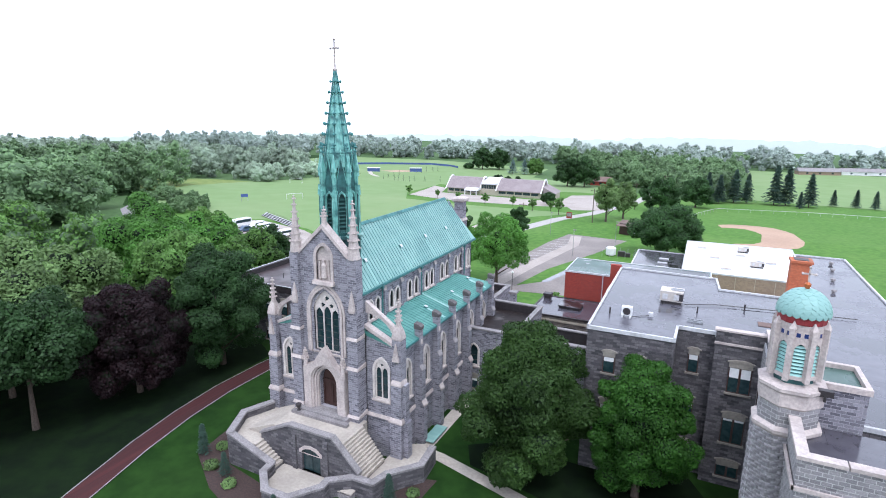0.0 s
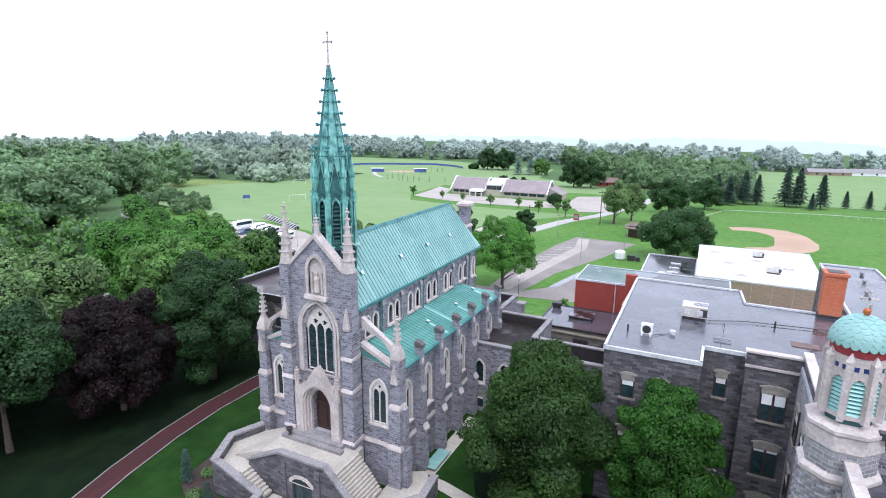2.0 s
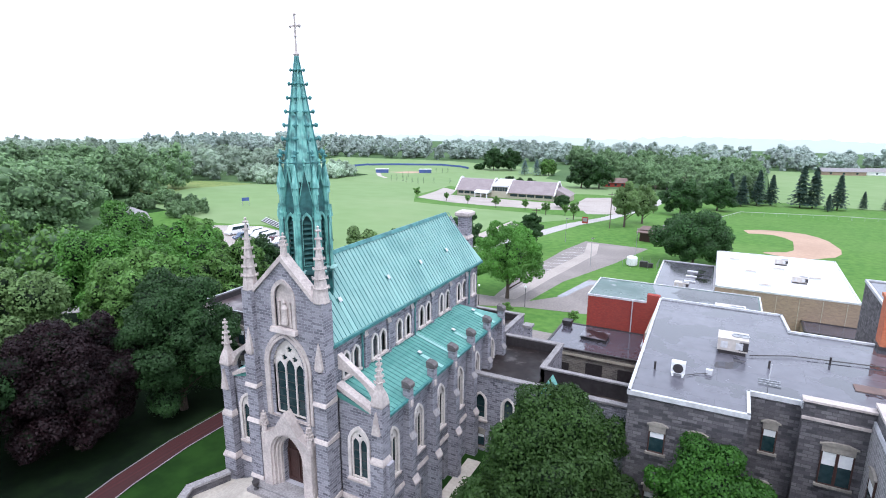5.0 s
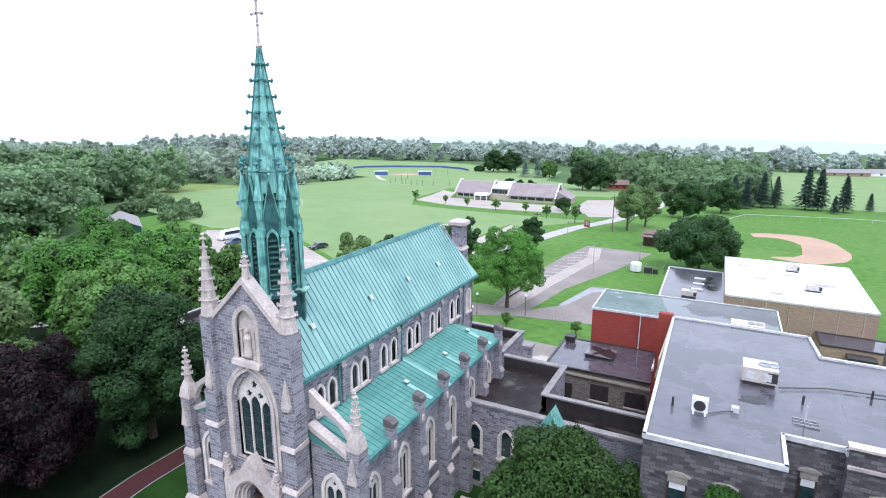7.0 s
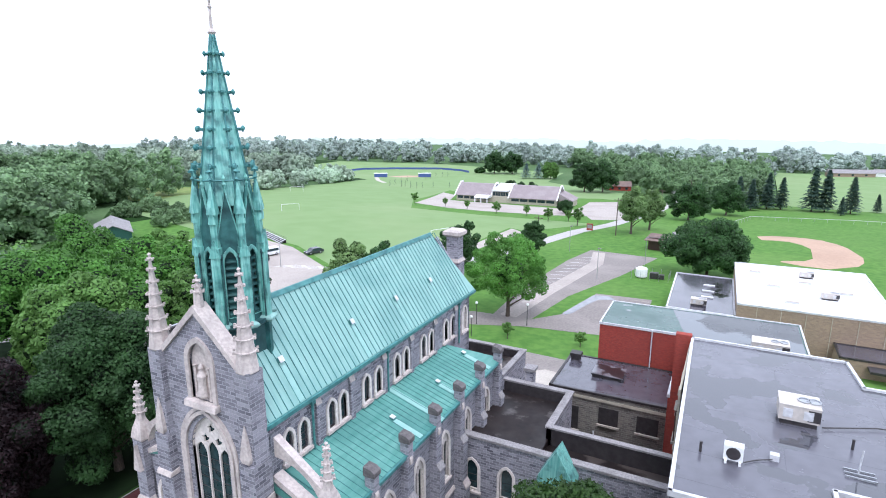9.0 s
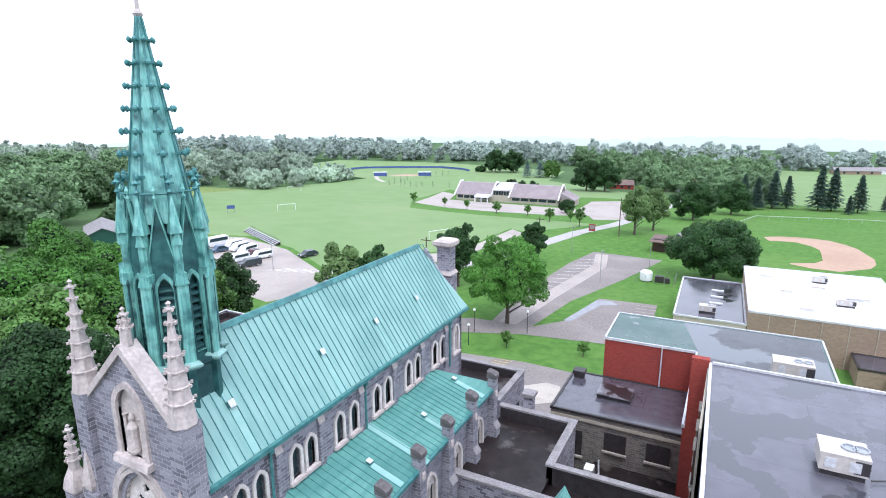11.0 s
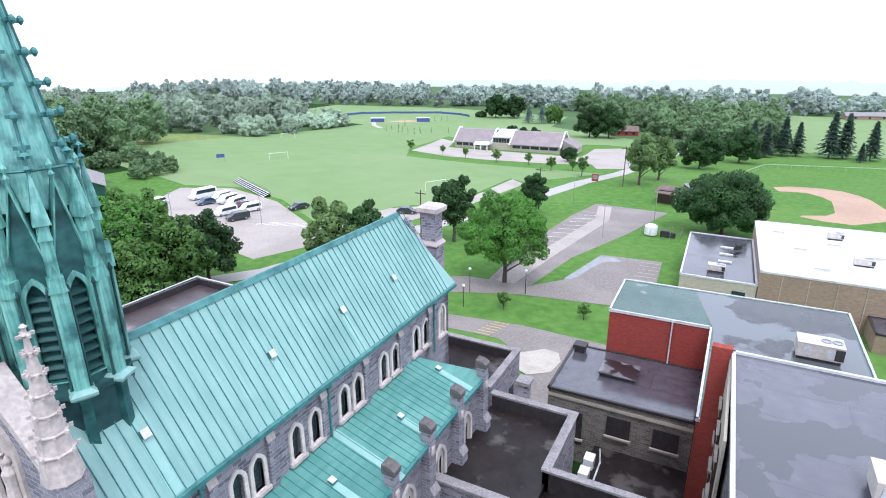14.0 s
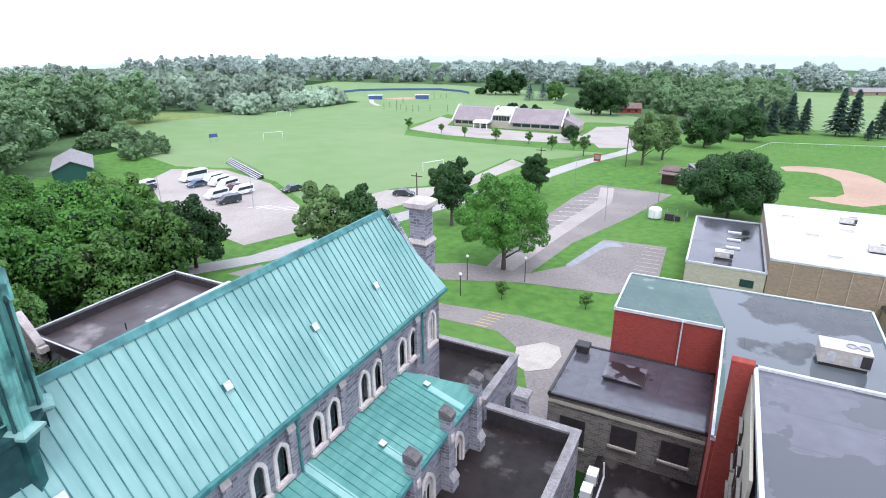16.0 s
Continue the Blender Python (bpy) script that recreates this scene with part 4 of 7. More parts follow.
side_kit = window_kit(0.95, 5.25, 7.55, 0.85, 2)
cler_kit = window_kit(0.52, 11.15, 12.2, 0.42, 1, 0.15, False)
end_kit = window_kit(0.62, 10.9, 12.2, 0.5, 2, 0.15)
for s, turn in ((1, RIGHT), (-1, LEFT)):
    at = lambda x: pose(s * x, 0, 0, 0, 0, turn)
    # aisle wall with its windows and doors
    holes = [arch(s * y, 5.25, 0.95, 7.55, 0.85) for y in AISLE_Y]
    doors = [1.2, 4.2, 7.3]
    holes += [[(s * y - 0.55, 0.55), (s * y + 0.55, 0.55), (s * y + 0.55, 2.75), (s * y - 0.55, 2.75)] for y in doors]
    y0, y1 = sorted((s * -0.3, s * 18.3))
    wall = sub("aisle_wall", Geo().pierced([(y0, -4.0), (y1, -4.0), (y1, 9.75), (y0, 9.75)], holes, 0, 0.45), "stone", church, at(AX))
    for y in AISLE_Y:
        put_window(side_kit, at(AX) @ pose(s * y, 0, 0), church)
    for y in doors:
        d = sub("side_door", Geo().box(-0.5, -0.02, 0.28, 0.34, 0.56, 2.72).box(0.02, 0.5, 0.28, 0.34, 0.56, 2.72), "dark_wood", church, at(AX) @ pose(s * y, 0, 0), "dark brown double door")
        part("door_frame", Geo().pierced([(-0.55, 0.55), (0.55, 0.55), (0.55, 2.75), (-0.55, 2.75)], [[(-0.49, 0.57), (0.49, 0.57), (0.49, 2.69), (-0.49, 2.69)]], 0.2, 0.36), "trim", d)
        part("step", Geo().box(-0.8, 0.8, -0.5, -0.003, 0.3, 0.55), "cap", d)
    band = Geo()
    edges = [-0.3] + [v for b in BUTT_Y for v in (b - 0.36, b + 0.36)] + [18.3]
    for a, b in zip(edges[::2], edges[1::2]):
        band.slab_x([(-0.14, 3.88), (-0.002, 3.88), (-0.002, 4.12), (-0.05, 4.12)], *sorted((s * a, s * b)))
    sub("string_course", band, "trim", church, at(AX))
    # clerestory
    y0, y1 = sorted((s * -0.6, s * 20.4))
    holes = [arch(s * y, 11.15, 0.52, 12.2, 0.42) for y in CLER_Y] + [arch(s * 19.5, 10.9, 0.62, 12.2, 0.5)]
    sub("nave_wall", Geo().pierced([(y0, -4.0), (y1, -4.0), (y1, 13.75), (y0, 13.75)], holes, 0, 0.4), "stone", church, at(NX))
    for y in CLER_Y:
        put_window(cler_kit, at(NX) @ pose(s * y, 0, 0), church, ("tracery",))
    put_window(end_kit, at(NX) @ pose(s * 19.5, 0, 0), church)
    pil = Geo().box(-0.17, 0.17, -0.16, -0.002, 10.4, 12.95).slab_x([(-0.16, 12.95), (-0.002, 12.95), (-0.002, 13.3)], -0.17, 0.17).mesh("pilaster", M["stone"])
    cap = Geo().slab_x([(-0.2, 12.95), (-0.165, 12.95), (-0.02, 13.32), (-0.02, 13.42)], -0.2, 0.2).mesh("pilaster_cap", M["trim"])
    for b in [3.0] + BUTT_Y[1:]:
        p = sub("pilaster", pil, None, church, at(NX) @ pose(s * b, 0, 0))
        part("pilaster_cap", cap, None, p)
    # stepped buttresses with stone caps above the eave
    shaft = Geo().slab_x([(-0.8, -3.0), (0, -3.0), (0, 9.7), (-0.42, 9.7), (-0.42, 7.4), (-0.62, 7.05), (-0.62, 4.35), (-0.8, 4.0)], -0.31, 0.31).mesh("buttress", M["stone"])
    offs = Geo().slab_x([(-0.85, 3.98), (-0.6, 4.42), (-0.6, 4.52), (-0.85, 4.1)], -0.34, 0.34).mesh("weathering", M["trim"])
    offs2 = Geo().slab_x([(-0.655, 7.02), (-0.41, 7.4), (-0.41, 7.47), (-0.655, 7.09)], -0.33, 0.33).mesh("weathering", M["cap"])
    head = Geo().box(-0.22, 0.22, -0.43, 0.06, 9.7, 10.5).mesh("buttress_head", M["stone"])
    capg = Geo().slab_x([(-0.5, 10.42), (0.11, 10.42), (0.11, 10.88), (-0.3, 10.8), (-0.5, 10.66)], -0.27, 0.27).mesh("cap_stone", M["cap_dark"])
    foot = Geo().slab_x([(-0.5, 9.2), (-0.425, 9.2), (-0.425, 9.6), (-0.48, 9.5)], -0.13, 0.13).mesh("kneeler", M["trim"])
    for b in BUTT_Y:
        p = sub("buttress", shaft, None, church, at(AX) @ pose(s * b, 0, 0))
        part("weathering", offs, None, p)
        part("weathering", offs2, None, p)
        part("buttress_head", head, None, p)
        part("cap_stone", capg, None, p)
        part("kneeler", foot, None, p)
    # aisle roof of standing-seam copper
    lo, hi = 5.98, 2.6
    rise = (10.85 - 9.78) / (lo - hi)
    roof = sub("aisle_roof", Geo().loft([[(x, min(yy, 16.5) if z > 10.2 else yy, z) for x, z in [(s * lo, 9.7), (s * lo, 9.79), (s * hi, 10.86), (s * hi, 10.5)][:: s]] for yy in (18.4, -0.35)]), "copper_aisle", church, None, "deep green standing-seam copper")
    L = math.hypot(lo - hi, 1.07)
    seam = Geo().box(-0.012, L - 0.02, -0.011, 0.011, 0, 0.035).mesh("seam", M["copper_dark"])
    ang = math.degrees(math.atan2(1.07, lo - hi))
    for i in range(42):
        y = -0.2 + 0.4 * i
        part("seam", seam, None, roof).matrix_basis = pose(s * lo, y, 9.785, 0, 0, 180 if s > 0 else 0) @ pose(0, 0, 0, 0, -ang, 0)
    sub("gutter", Geo().box(min(s * 5.96, s * 6.12), max(s * 5.96, s * 6.12), -0.4, 18.4, 9.6, 9.76), "copper_dark", church)
    # nave roof slopes
    E, EZ, RZ = 2.86, 13.72, 17.92
    poly = [(s * E, EZ - 0.14), (s * E, EZ), (0, RZ), (0, RZ - 0.3)][:: s]
    slope = sub("roof", Geo().loft([[(x, yy if z < 15 else min(yy, 19.2), z) for x, z in poly] for yy in (20.75, -0.9)]), "copper", church, None, "pale green standing-seam copper")
    L2, a2 = math.hypot(E, RZ - EZ), math.degrees(math.atan2(RZ - EZ, E))
    rib = Geo().box(0, L2 - 0.03, -0.012, 0.012, 0, 0.04).mesh("seam", M["copper_dark"])
    for i in range(54):
        y = -0.7 + 0.385 * i
        part("seam", rib, None, slope).matrix_basis = pose(s * E, y, EZ, 0, 0, 180 if s > 0 else 0) @ pose(0, 0, 0, 0, -a2, 0)
    sub("gutter", Geo().box(min(s * 2.82, s * 3.0), max(s * 2.82, s * 3.0), -0.6, 20.7, 13.5, 13.68), "copper_dark", church)
    pipe = Geo().tube([(0, 0, 10.3), (0, 0, 13.3), (s * 0.06, 0, 13.55)], 0.06, 8).box(-0.12, 0.12, -0.12, 0.12, 13.2, 13.5).mesh("downpipe", M["copper_dark"])
    for y in (2.55, 9.05, 18.4):
        sub("downpipe", pipe, None, church, pose(s * 2.74, y, 0))
    for y, k in ((1.75, 0.42), (7.15, 0.42), (11.6, 0.42), (15.9, 0.42)):
        hx, hz = s * (E - k * E), EZ + k * (RZ - EZ)
        h = sub("roof_hatch", Geo().box(-0.13, 0.13, -0.12, 0.12, 0, 0.16), "copper_dark", church, pose(hx, y, hz, 0, s * a2, 0))
        part("hatch_lid", Geo().box(-0.15, 0.15, -0.14, 0.14, 0.16, 0.19), "white_trim", h)
        part("pale_panel", Geo().box(0.2, k * L2 - 0.04, -0.2, 0.2, 0.004, 0.014), "copper_panel", h)
    for y, k in ((7.2, 0.55), (12.1, 0.5), (16.5, 0.6)):
        h = sub("roof_hatch", Geo().box(-0.12, 0.12, -0.12, 0.12, 0, 0.14), "copper_dark", church, pose(s * (lo - k * (lo - hi)), y, 9.79 + k * 1.07, 0, s * ang, 0))
        part("hatch_lid", Geo().box(-0.14, 0.14, -0.14, 0.14, 0.14, 0.17), "white_trim", h)
        part("pale_panel", Geo().box(0.18, k * L - 0.04, -0.19, 0.19, 0.004, 0.014), "copper_panel", h)
sub("seam_flashing", Geo().box(-0.2, 0.2, -0.2, 3.5, 0, 0.012), "copper_panel", church, pose(5.95, 9.3, 9.8, 0, 0, 90) @ pose(0, 0, 0, 17.6, 0, 0))
sub("ridge_cap", Geo().slab_y([(-0.16, 17.8), (0.16, 17.8), (0.05, 18.02), (-0.05, 18.02)], -0.9, 19.2), "copper_dark", church)
sub("back_gable", Geo().loft([[(x, y, z) for x, z in ((-2.6, -4), (2.6, -4), (2.6, 13.6), (0, 17.5), (-2.6, 13.6))] for y in (20.4, 20.0)]), "stone", church)
for x in (2.6, -5.74):
    sub("aisle_end", Geo().box(x, x + 3.14, 17.9, 18.28, -4, 9.7), "stone", church)
chim = sub("chimney", Geo().box(-0.58, 0.58, 22.7, 23.8, -6, 14.9).box(-0.5, 0.5, 22.78, 23.72, 15.2, 17.0), "stone", church, None, "tall grey stone chimney")
part("chimney_cap", Geo().loft([[(x * q, 23.25 + y * q, z) for x, y in ((-1, -1), (1, -1), (1, 1), (-1, 1))] for q, z in ((0.56, 17.0), (0.72, 17.15), (0.72, 17.4), (0.5, 17.55))]), "trim", chim)
part("chimney_band", Geo().loft([[(x * q, 23.25 + y * q, z) for x, y in ((-1, -1), (1, -1), (1, 1), (-1, 1))] for q, z in ((0.6, 14.9), (0.66, 15.0), (0.53, 15.24))]), "trim", chim)


def crocketed(r, z0, z1, levels, n=8):
    """A pinnacle: eight-sided spirelet with bands of crockets and a finial."""
    g = Geo().turned(n, [(r, z0), (r * 1.06, z0 + 0.05), (r * 0.9, z0 + 0.6), (0.05, z1 - 0.3)], rot=math.pi / n)
    for i in range(levels):
        k = (i + 0.6) / (levels + 0.3)
        z, rr = z0 + 0.5 + (z1 - z0 - 0.9) * k, r * 0.9 * (1 - k) + 0.06
        g.turned(n, [(rr, z), (rr + 0.015, z + 0.02), (rr + 0.015, z + 0.05), (rr - 0.02, z + 0.07)], rot=math.pi / n)
        for j in range(n):
            a = 2 * math.pi * (j + 0.5) / n
            g.box(-0.045, 0.045, -0.035, 0.035, -0.035, 0.06, pose((rr + 0.05) * math.cos(a), (rr + 0.05) * math.sin(a), z + 0.04, 0, 0, math.degrees(a)))
    g.turned(6, [(0.05, z1 - 0.34), (0.13, z1 - 0.27), (0.05, z1 - 0.2), (0.05, z1 - 0.13), (0.09, z1 - 0.07), (0.02, z1)])
    for a in range(4):
        g.box(0.03, 0.2, -0.03, 0.03, z1 - 0.32, z1 - 0.24, pose(0, 0, 0, 0, 0, 90 * a))
    return g


# west front
front = [(-2.35, -1.0), (2.35, -1.0), (2.35, 16.15), (0, 18.45), (-2.35, 16.15)]
big, door_o, niche_o = arch(0, 8.75, 2.3, 11.9, 1.75, 9), arch(0, 4.05, 1.6, 6.3, 1.2, 8), arch(0, 14.4, 1.3, 16.2, 0.9, 8)
sub("west_front", Geo().pierced(front, [big, door_o, niche_o], -1.1, -0.6), "stone", church)
bw = window_kit(2.3, 8.75, 11.9, 1.75, 3, 0.2)
b = put_window(bw, pose(0, -0.95, 0), church)
for i, (t, d0, d1) in enumerate(((0.4, -1.24, -1.11), (0.62, -1.18, -1.105))):
    part("arch_order", Geo().pierced(arch(0, 8.6, 2.3 + 2 * t, 11.9, 1.75 + t), [arch(0, 8.6 - 0.01, 2.3 + 2 * t - 0.36, 11.9, 1.75 + t - 0.18)], d0 + 0.95, d1 + 0.95), "trim", b)
nic = sub("niche", Geo().pierced(arch(0, 14.3, 1.75, 16.2, 1.15, 8), [niche_o], -1.2, -1.0), "trim", church, None, "carved stone niche")
part("niche_back", Geo().slab_y(niche_o, -0.97, -0.85), "trim", nic)
part("niche_sill", Geo().slab_x([(-1.4, 14.15), (-1.1, 14.15), (-1.1, 14.45), (-1.34, 14.4)], -0.95, 0.95), "trim", nic)
for x in (-0.42, 0.42):
    part("niche_column", Geo().turned(8, [(0.09, 14.5), (0.09, 14.6), (0.06, 14.66), (0.06, 15.9), (0.1, 16.0)], x, -1.05), "trim", nic)
sub("statue", Geo().turned(10, [(0.2, 14.6), (0.24, 14.7), (0.19, 15.2), (0.22, 15.6), (0.09, 15.82), (0.12, 15.95), (0.03, 16.12)], 0, -1.08), "trim", church, None, "weathered pale stone statue")
rake = Geo()
for s in (-1, 1):
    rake.loft([[(x, y, z) for x, z in ((s * 2.5, 16.02), (s * 2.5, 16.32), (0, 18.75), (0, 18.4))][:: s] for y in (-0.5, -1.22)])
sub("gable_coping", rake, "trim", church)
sub("gable_finial", crocketed(0.2, 18.6, 20.0, 2), "trim", church, pose(0, -0.85, 0))
por = sub("portal", Geo().pierced([(-1.9, 3.95), (1.9, 3.95), (1.9, 7.5), (0.95, 7.9), (0, 9.3), (-0.95, 7.9), (-1.9, 7.5)], [arch(0, 3.94, 2.5, 6.3, 1.6, 9)], -1.75, -1.105), "trim", church, None, "carved pale limestone portal")
for i, (w, d) in enumerate(((2.5, -1.62), (2.2, -1.45), (1.95, -1.28))):
    part("portal_order", Geo().pierced(arch(0, 3.95, w, 6.3, w * 0.64, 9), [arch(0, 3.94, w - 0.26, 6.3, w * 0.64 - 0.13, 9)], d, d + 0.3), "trim", por)
for s in (-1, 1):
    part("portal_pinnacle", crocketed(0.17, 7.4, 9.0, 3), "trim", por).matrix_basis = pose(s * 1.75, -1.6, 0)
    part("portal_shaft", Geo().turned(8, [(0.2, 3.95), (0.2, 4.4), (0.14, 4.5), (0.14, 6.9), (0.2, 7.0), (0.2, 7.5)], s * 1.75, -1.6), "trim", por)
md = sub("main_door", Geo().slab_y(arch(0, 4.06, 1.56, 6.3, 1.18, 8), -0.72, -0.66), "dark_wood", church, None, "dark brown arched double door with glazing")
for x in (-0.39, 0.39):
    part("door_leaf", Geo().pierced([(x - 0.38, 4.07), (x + 0.38, 4.07), (x + 0.38, 6.2), (x - 0.38, 6.2)], [[(x - 0.26, 4.3), (x + 0.26, 4.3), (x + 0.26, 6.0), (x - 0.26, 6.0)]], -0.79, -0.725), "dark_wood", md)
part("transom", Geo().box(-0.77, 0.77, -0.81, -0.725, 6.2, 6.3), "dark_wood", md)
sub("threshold_steps", Geo().box(-2.3, 2.3, -2.2, -1.1, 3.7, 4.04).box(-2.6, 2.6, -2.6, -2.2, 3.7, 3.93), "cap", church)
for s in (-1, 1):
    # great piers beside the gable
    pier = Geo().box(s * 2.62 - 0.48, s * 2.62 + 0.48, -1.62, -0.55, -1.0, 4.1).box(s * 2.62 - 0.45, s * 2.62 + 0.45, -1.58, -0.5, 4.1, 8.0)
    pier.box(s * 2.62 - 0.42, s * 2.62 + 0.42, -1.5, -0.5, 8.0, 12.3).box(s * 2.62 - 0.38, s * 2.62 + 0.38, -1.36, -0.55, 12.3, 16.4)
    p = sub("great_pier", pier, "stone", church)
    for z, q in ((4.05, 0.53), (7.95, 0.5), (10.3, 0.47)):
        part("weathering", Geo().slab_x([(-1.1 - q * 1.15, z), (-0.5, z), (-0.5, z + 0.34), (-1.1 - q * 0.95, z + 0.2)], s * 2.62 - q, s * 2.62 + q), "trim", p)
    part("gablet", Geo().loft([[(s * 2.62 + x * q, -1.42 + y * q * 0.5, z) for x, y in ((-1, -1), (1, -1), (1, 1), (-1, 1))] for q, z in ((0.2, 12.4), (0.26, 12.6), (0.2, 13.1), (0.02, 14.1))]), "trim", p)
    part("pinnacle", crocketed(0.46, 16.35, 20.65, 6), "trim", p).matrix_basis = pose(s * 2.62, -0.98, 0)
    # aisle front with window, sloping coping and flying buttress
    xa, xb = sorted((s * 3.0, s * 5.75))
    za, zb = (11.0, 9.75) if s > 0 else (9.75, 11.0)
    o = arch(s * 4.35, 5.45, 1.15, 7.75, 0.95)
    sub("aisle_front", Geo().pierced([(xa, -1.0), (xb, -1.0), (xb, zb), (xa, za)], [o], -0.3, 0.1), "stone", church)
    put_window(window_kit(1.15, 5.45, 7.75, 0.95, 2, 0.2), pose(s * 4.35, -0.3, 0), church)
    sub("aisle_coping", Geo().slab_y([(s * 2.95, 11.0), (s * 5.8, 9.7), (s * 5.8, 9.95), (s * 2.95, 11.28)][:: s], -0.4, 0.16), "trim", church)
    sub("string_course", Geo().slab_x([(-0.46, 3.88), (-0.302, 3.88), (-0.302, 4.12), (-0.36, 4.12)], xa, xb), "trim", church)
    under = [(s * (3.05 + 2.5 * math.sin(a)), 10.0 + 2.2 * math.cos(a)) for a in [i * math.pi / 2 / 10 for i in range(11)]]
    fly = [(s * 3.05, 13.1), *[(x, z) for x, z in under], (s * 5.75, 10.0), (s * 5.75, 11.25)]
    ar = sum(fly[i][0] * fly[(i + 1) % len(fly)][1] - fly[(i + 1) % len(fly)][0] * fly[i][1] for i in range(len(fly)))
    sub("flying_buttress", Geo().pierced(fly if ar > 0 else fly[::-1], [], -0.32, 0.05), "trim", church, None, "pale stone flying buttress")
    # corner pier and pinnacle
    cx = s * 5.85
    cp = Geo().box(cx - 0.5, cx + 0.5, -0.9, 0.25, -3.0, 4.1).box(cx - 0.44, cx + 0.44, -0.8, 0.2, 4.1, 7.1).box(cx - 0.36, cx + 0.36, -0.66, 0.15, 7.1, 10.6)
    cp.box(min(cx, cx + s * 0.85), max(cx, cx + s * 0.85), -0.55, 0.12, -3.0, 4.1).box(min(cx, cx + s * 0.66), max(cx, cx + s * 0.66), -0.5, 0.08, 4.1, 7.1)
    c = sub("corner_pier", cp, "stone", church)
    for z, q in ((4.05, 0.95), (7.05, 0.76)):
        part("weathering", Geo().loft([[(cx + x * k, -0.3 + y * k * 0.78, zz) for x, y in ((-0.62, -0.85), (0.62, -0.85), (0.62, 0.7), (-0.62, 0.7))] for k, zz in ((q, z), (q, z + 0.12), (q * 0.8, z + 0.4))]), "trim", c)
    part("gablet", Geo().loft([[(cx + x * k, -0.3 + y * k, zz) for x, y in ((-1, -1), (1, -1), (1, 1), (-1, 1))] for k, zz in ((0.36, 10.6), (0.4, 10.7), (0.32, 11.2), (0.12, 11.8))]), "trim", c)
    part("pinnacle", crocketed(0.22, 11.3, 13.7, 4), "trim", c).matrix_basis = pose(cx, -0.3, 0)
    part("face_gablet", Geo().slab_y([(cx - 0.26, 9.0), (cx + 0.26, 9.0), (cx, 10.4)], -0.86, -0.67), "trim", c)

# spire
SY = 1.1
spire = sub("spire", Geo().turned(8, [(1.14, 22.7), (1.04, 23.4), (0.07, 29.55)], 0, SY, math.pi / 8), "copper_spire", church, None, "verdigris copper spire with crockets")
for j in range(8):
    a = math.pi / 8 + j * math.pi / 4
    part("spire_rib", Geo().tube([(1.15 * math.cos(a), SY + 1.15 * math.sin(a), 22.8), (1.05 * math.cos(a), SY + 1.05 * math.sin(a), 23.4), (0.08 * math.cos(a), SY + 0.08 * math.sin(a), 29.5)], 0.045, 5), "copper_dark", spire)
crocket = Geo().box(0, 0.24, -0.03, 0.03, -0.02, 0.05).box(0.1, 0.17, -0.13, 0.13, 0.0, 0.07).turned(6, [(0.02, -0.06), (0.07, 0.02), (0.07, 0.08), (0.02, 0.14)], 0.24, 0).mesh("crocket", M["copper_dark"])
for i in range(7):
    z = 24.25 + 0.74 * i
    r = 1.04 * (29.55 - z) / 6.15
    for j in range(8):
        a = math.pi / 8 + j * math.pi / 4
        k = 1.4 - 0.07 * i
        part("crocket", crocket, None, spire).matrix_basis = pose(r * math.cos(a), SY + r * math.sin(a), z, 0, 0, math.degrees(a)) @ Matrix.Scale(k, 4)
cross = Geo().turned(8, [(0.09, 29.4), (0.17, 29.55), (0.07, 29.7), (0.05, 30.2), (0.04, 31.1)], 0, SY).box(-0.04, 0.04, SY - 0.035, SY + 0.035, 30.3, 31.6).box(-0.3, 0.3, SY - 0.035, SY + 0.035, 30.95, 31.05)
for x, z in ((-0.32, 31.0), (0.32, 31.0), (0, 31.6), (0, 30.5)):
    cross.turned(6, [(0.02, z - 0.1), (0.1, z), (0.02, z + 0.1)], x, SY)
part("spire_cross", cross, "trim", spire, "pale finial cross")
drum = sub("spire_drum", Geo().turned(8, [(1.36, 13.9), (1.36, 17.3), (1.6, 17.45), (1.6, 17.62)], 0, SY, math.pi / 8), "slate_copper", church, None, "dark slate-hung drum under the belfry")
belfry = sub("belfry", Geo().turned(8, [(0.98, 17.6), (0.98, 22.9)], 0, SY, math.pi / 8), "louvre", church, None, "eight-sided copper belfry with louvres")
R8 = 1.28 * math.cos(math.pi / 8)
W8 = 1.28 * math.sin(math.pi / 8)
op = arch(0, 17.95, 0.52, 20.3, 0.55, 6)
bpanel = Geo().pierced([(-W8, 17.6), (W8, 17.6), (W8, 21.3), (0, 23.5), (-W8, 21.3)], [op], 0, 0.1).mesh("belfry_panel", M["copper_mid"])
hood = Geo().pierced(arch(0, 17.9, 0.74, 20.3, 0.7, 6), [arch(0, 17.89, 0.5, 20.3, 0.53, 6)], -0.07, 0.0)
for s in (-1, 1):
    hood.loft([[(x, y, z) for x, z in ((s * W8 * 0.98, 21.0), (s * W8 * 0.98, 21.2), (0, 23.55), (0, 23.3))][:: s] for y in (0.03, -0.08)])
hood.turned(6, [(0.03, 23.4), (0.09, 23.6), (0.03, 23.7), (0.08, 23.85), (0.02, 24.0)], 0, -0.03)
hood = hood.mesh("gable_hood", M["copper_spire"])
slat = Geo().slab_x([(0.1, 0), (0.32, 0.14), (0.32, 0.17), (0.1, 0.03)], -0.27, 0.27).mesh("louvre_slat", M["louvre"])
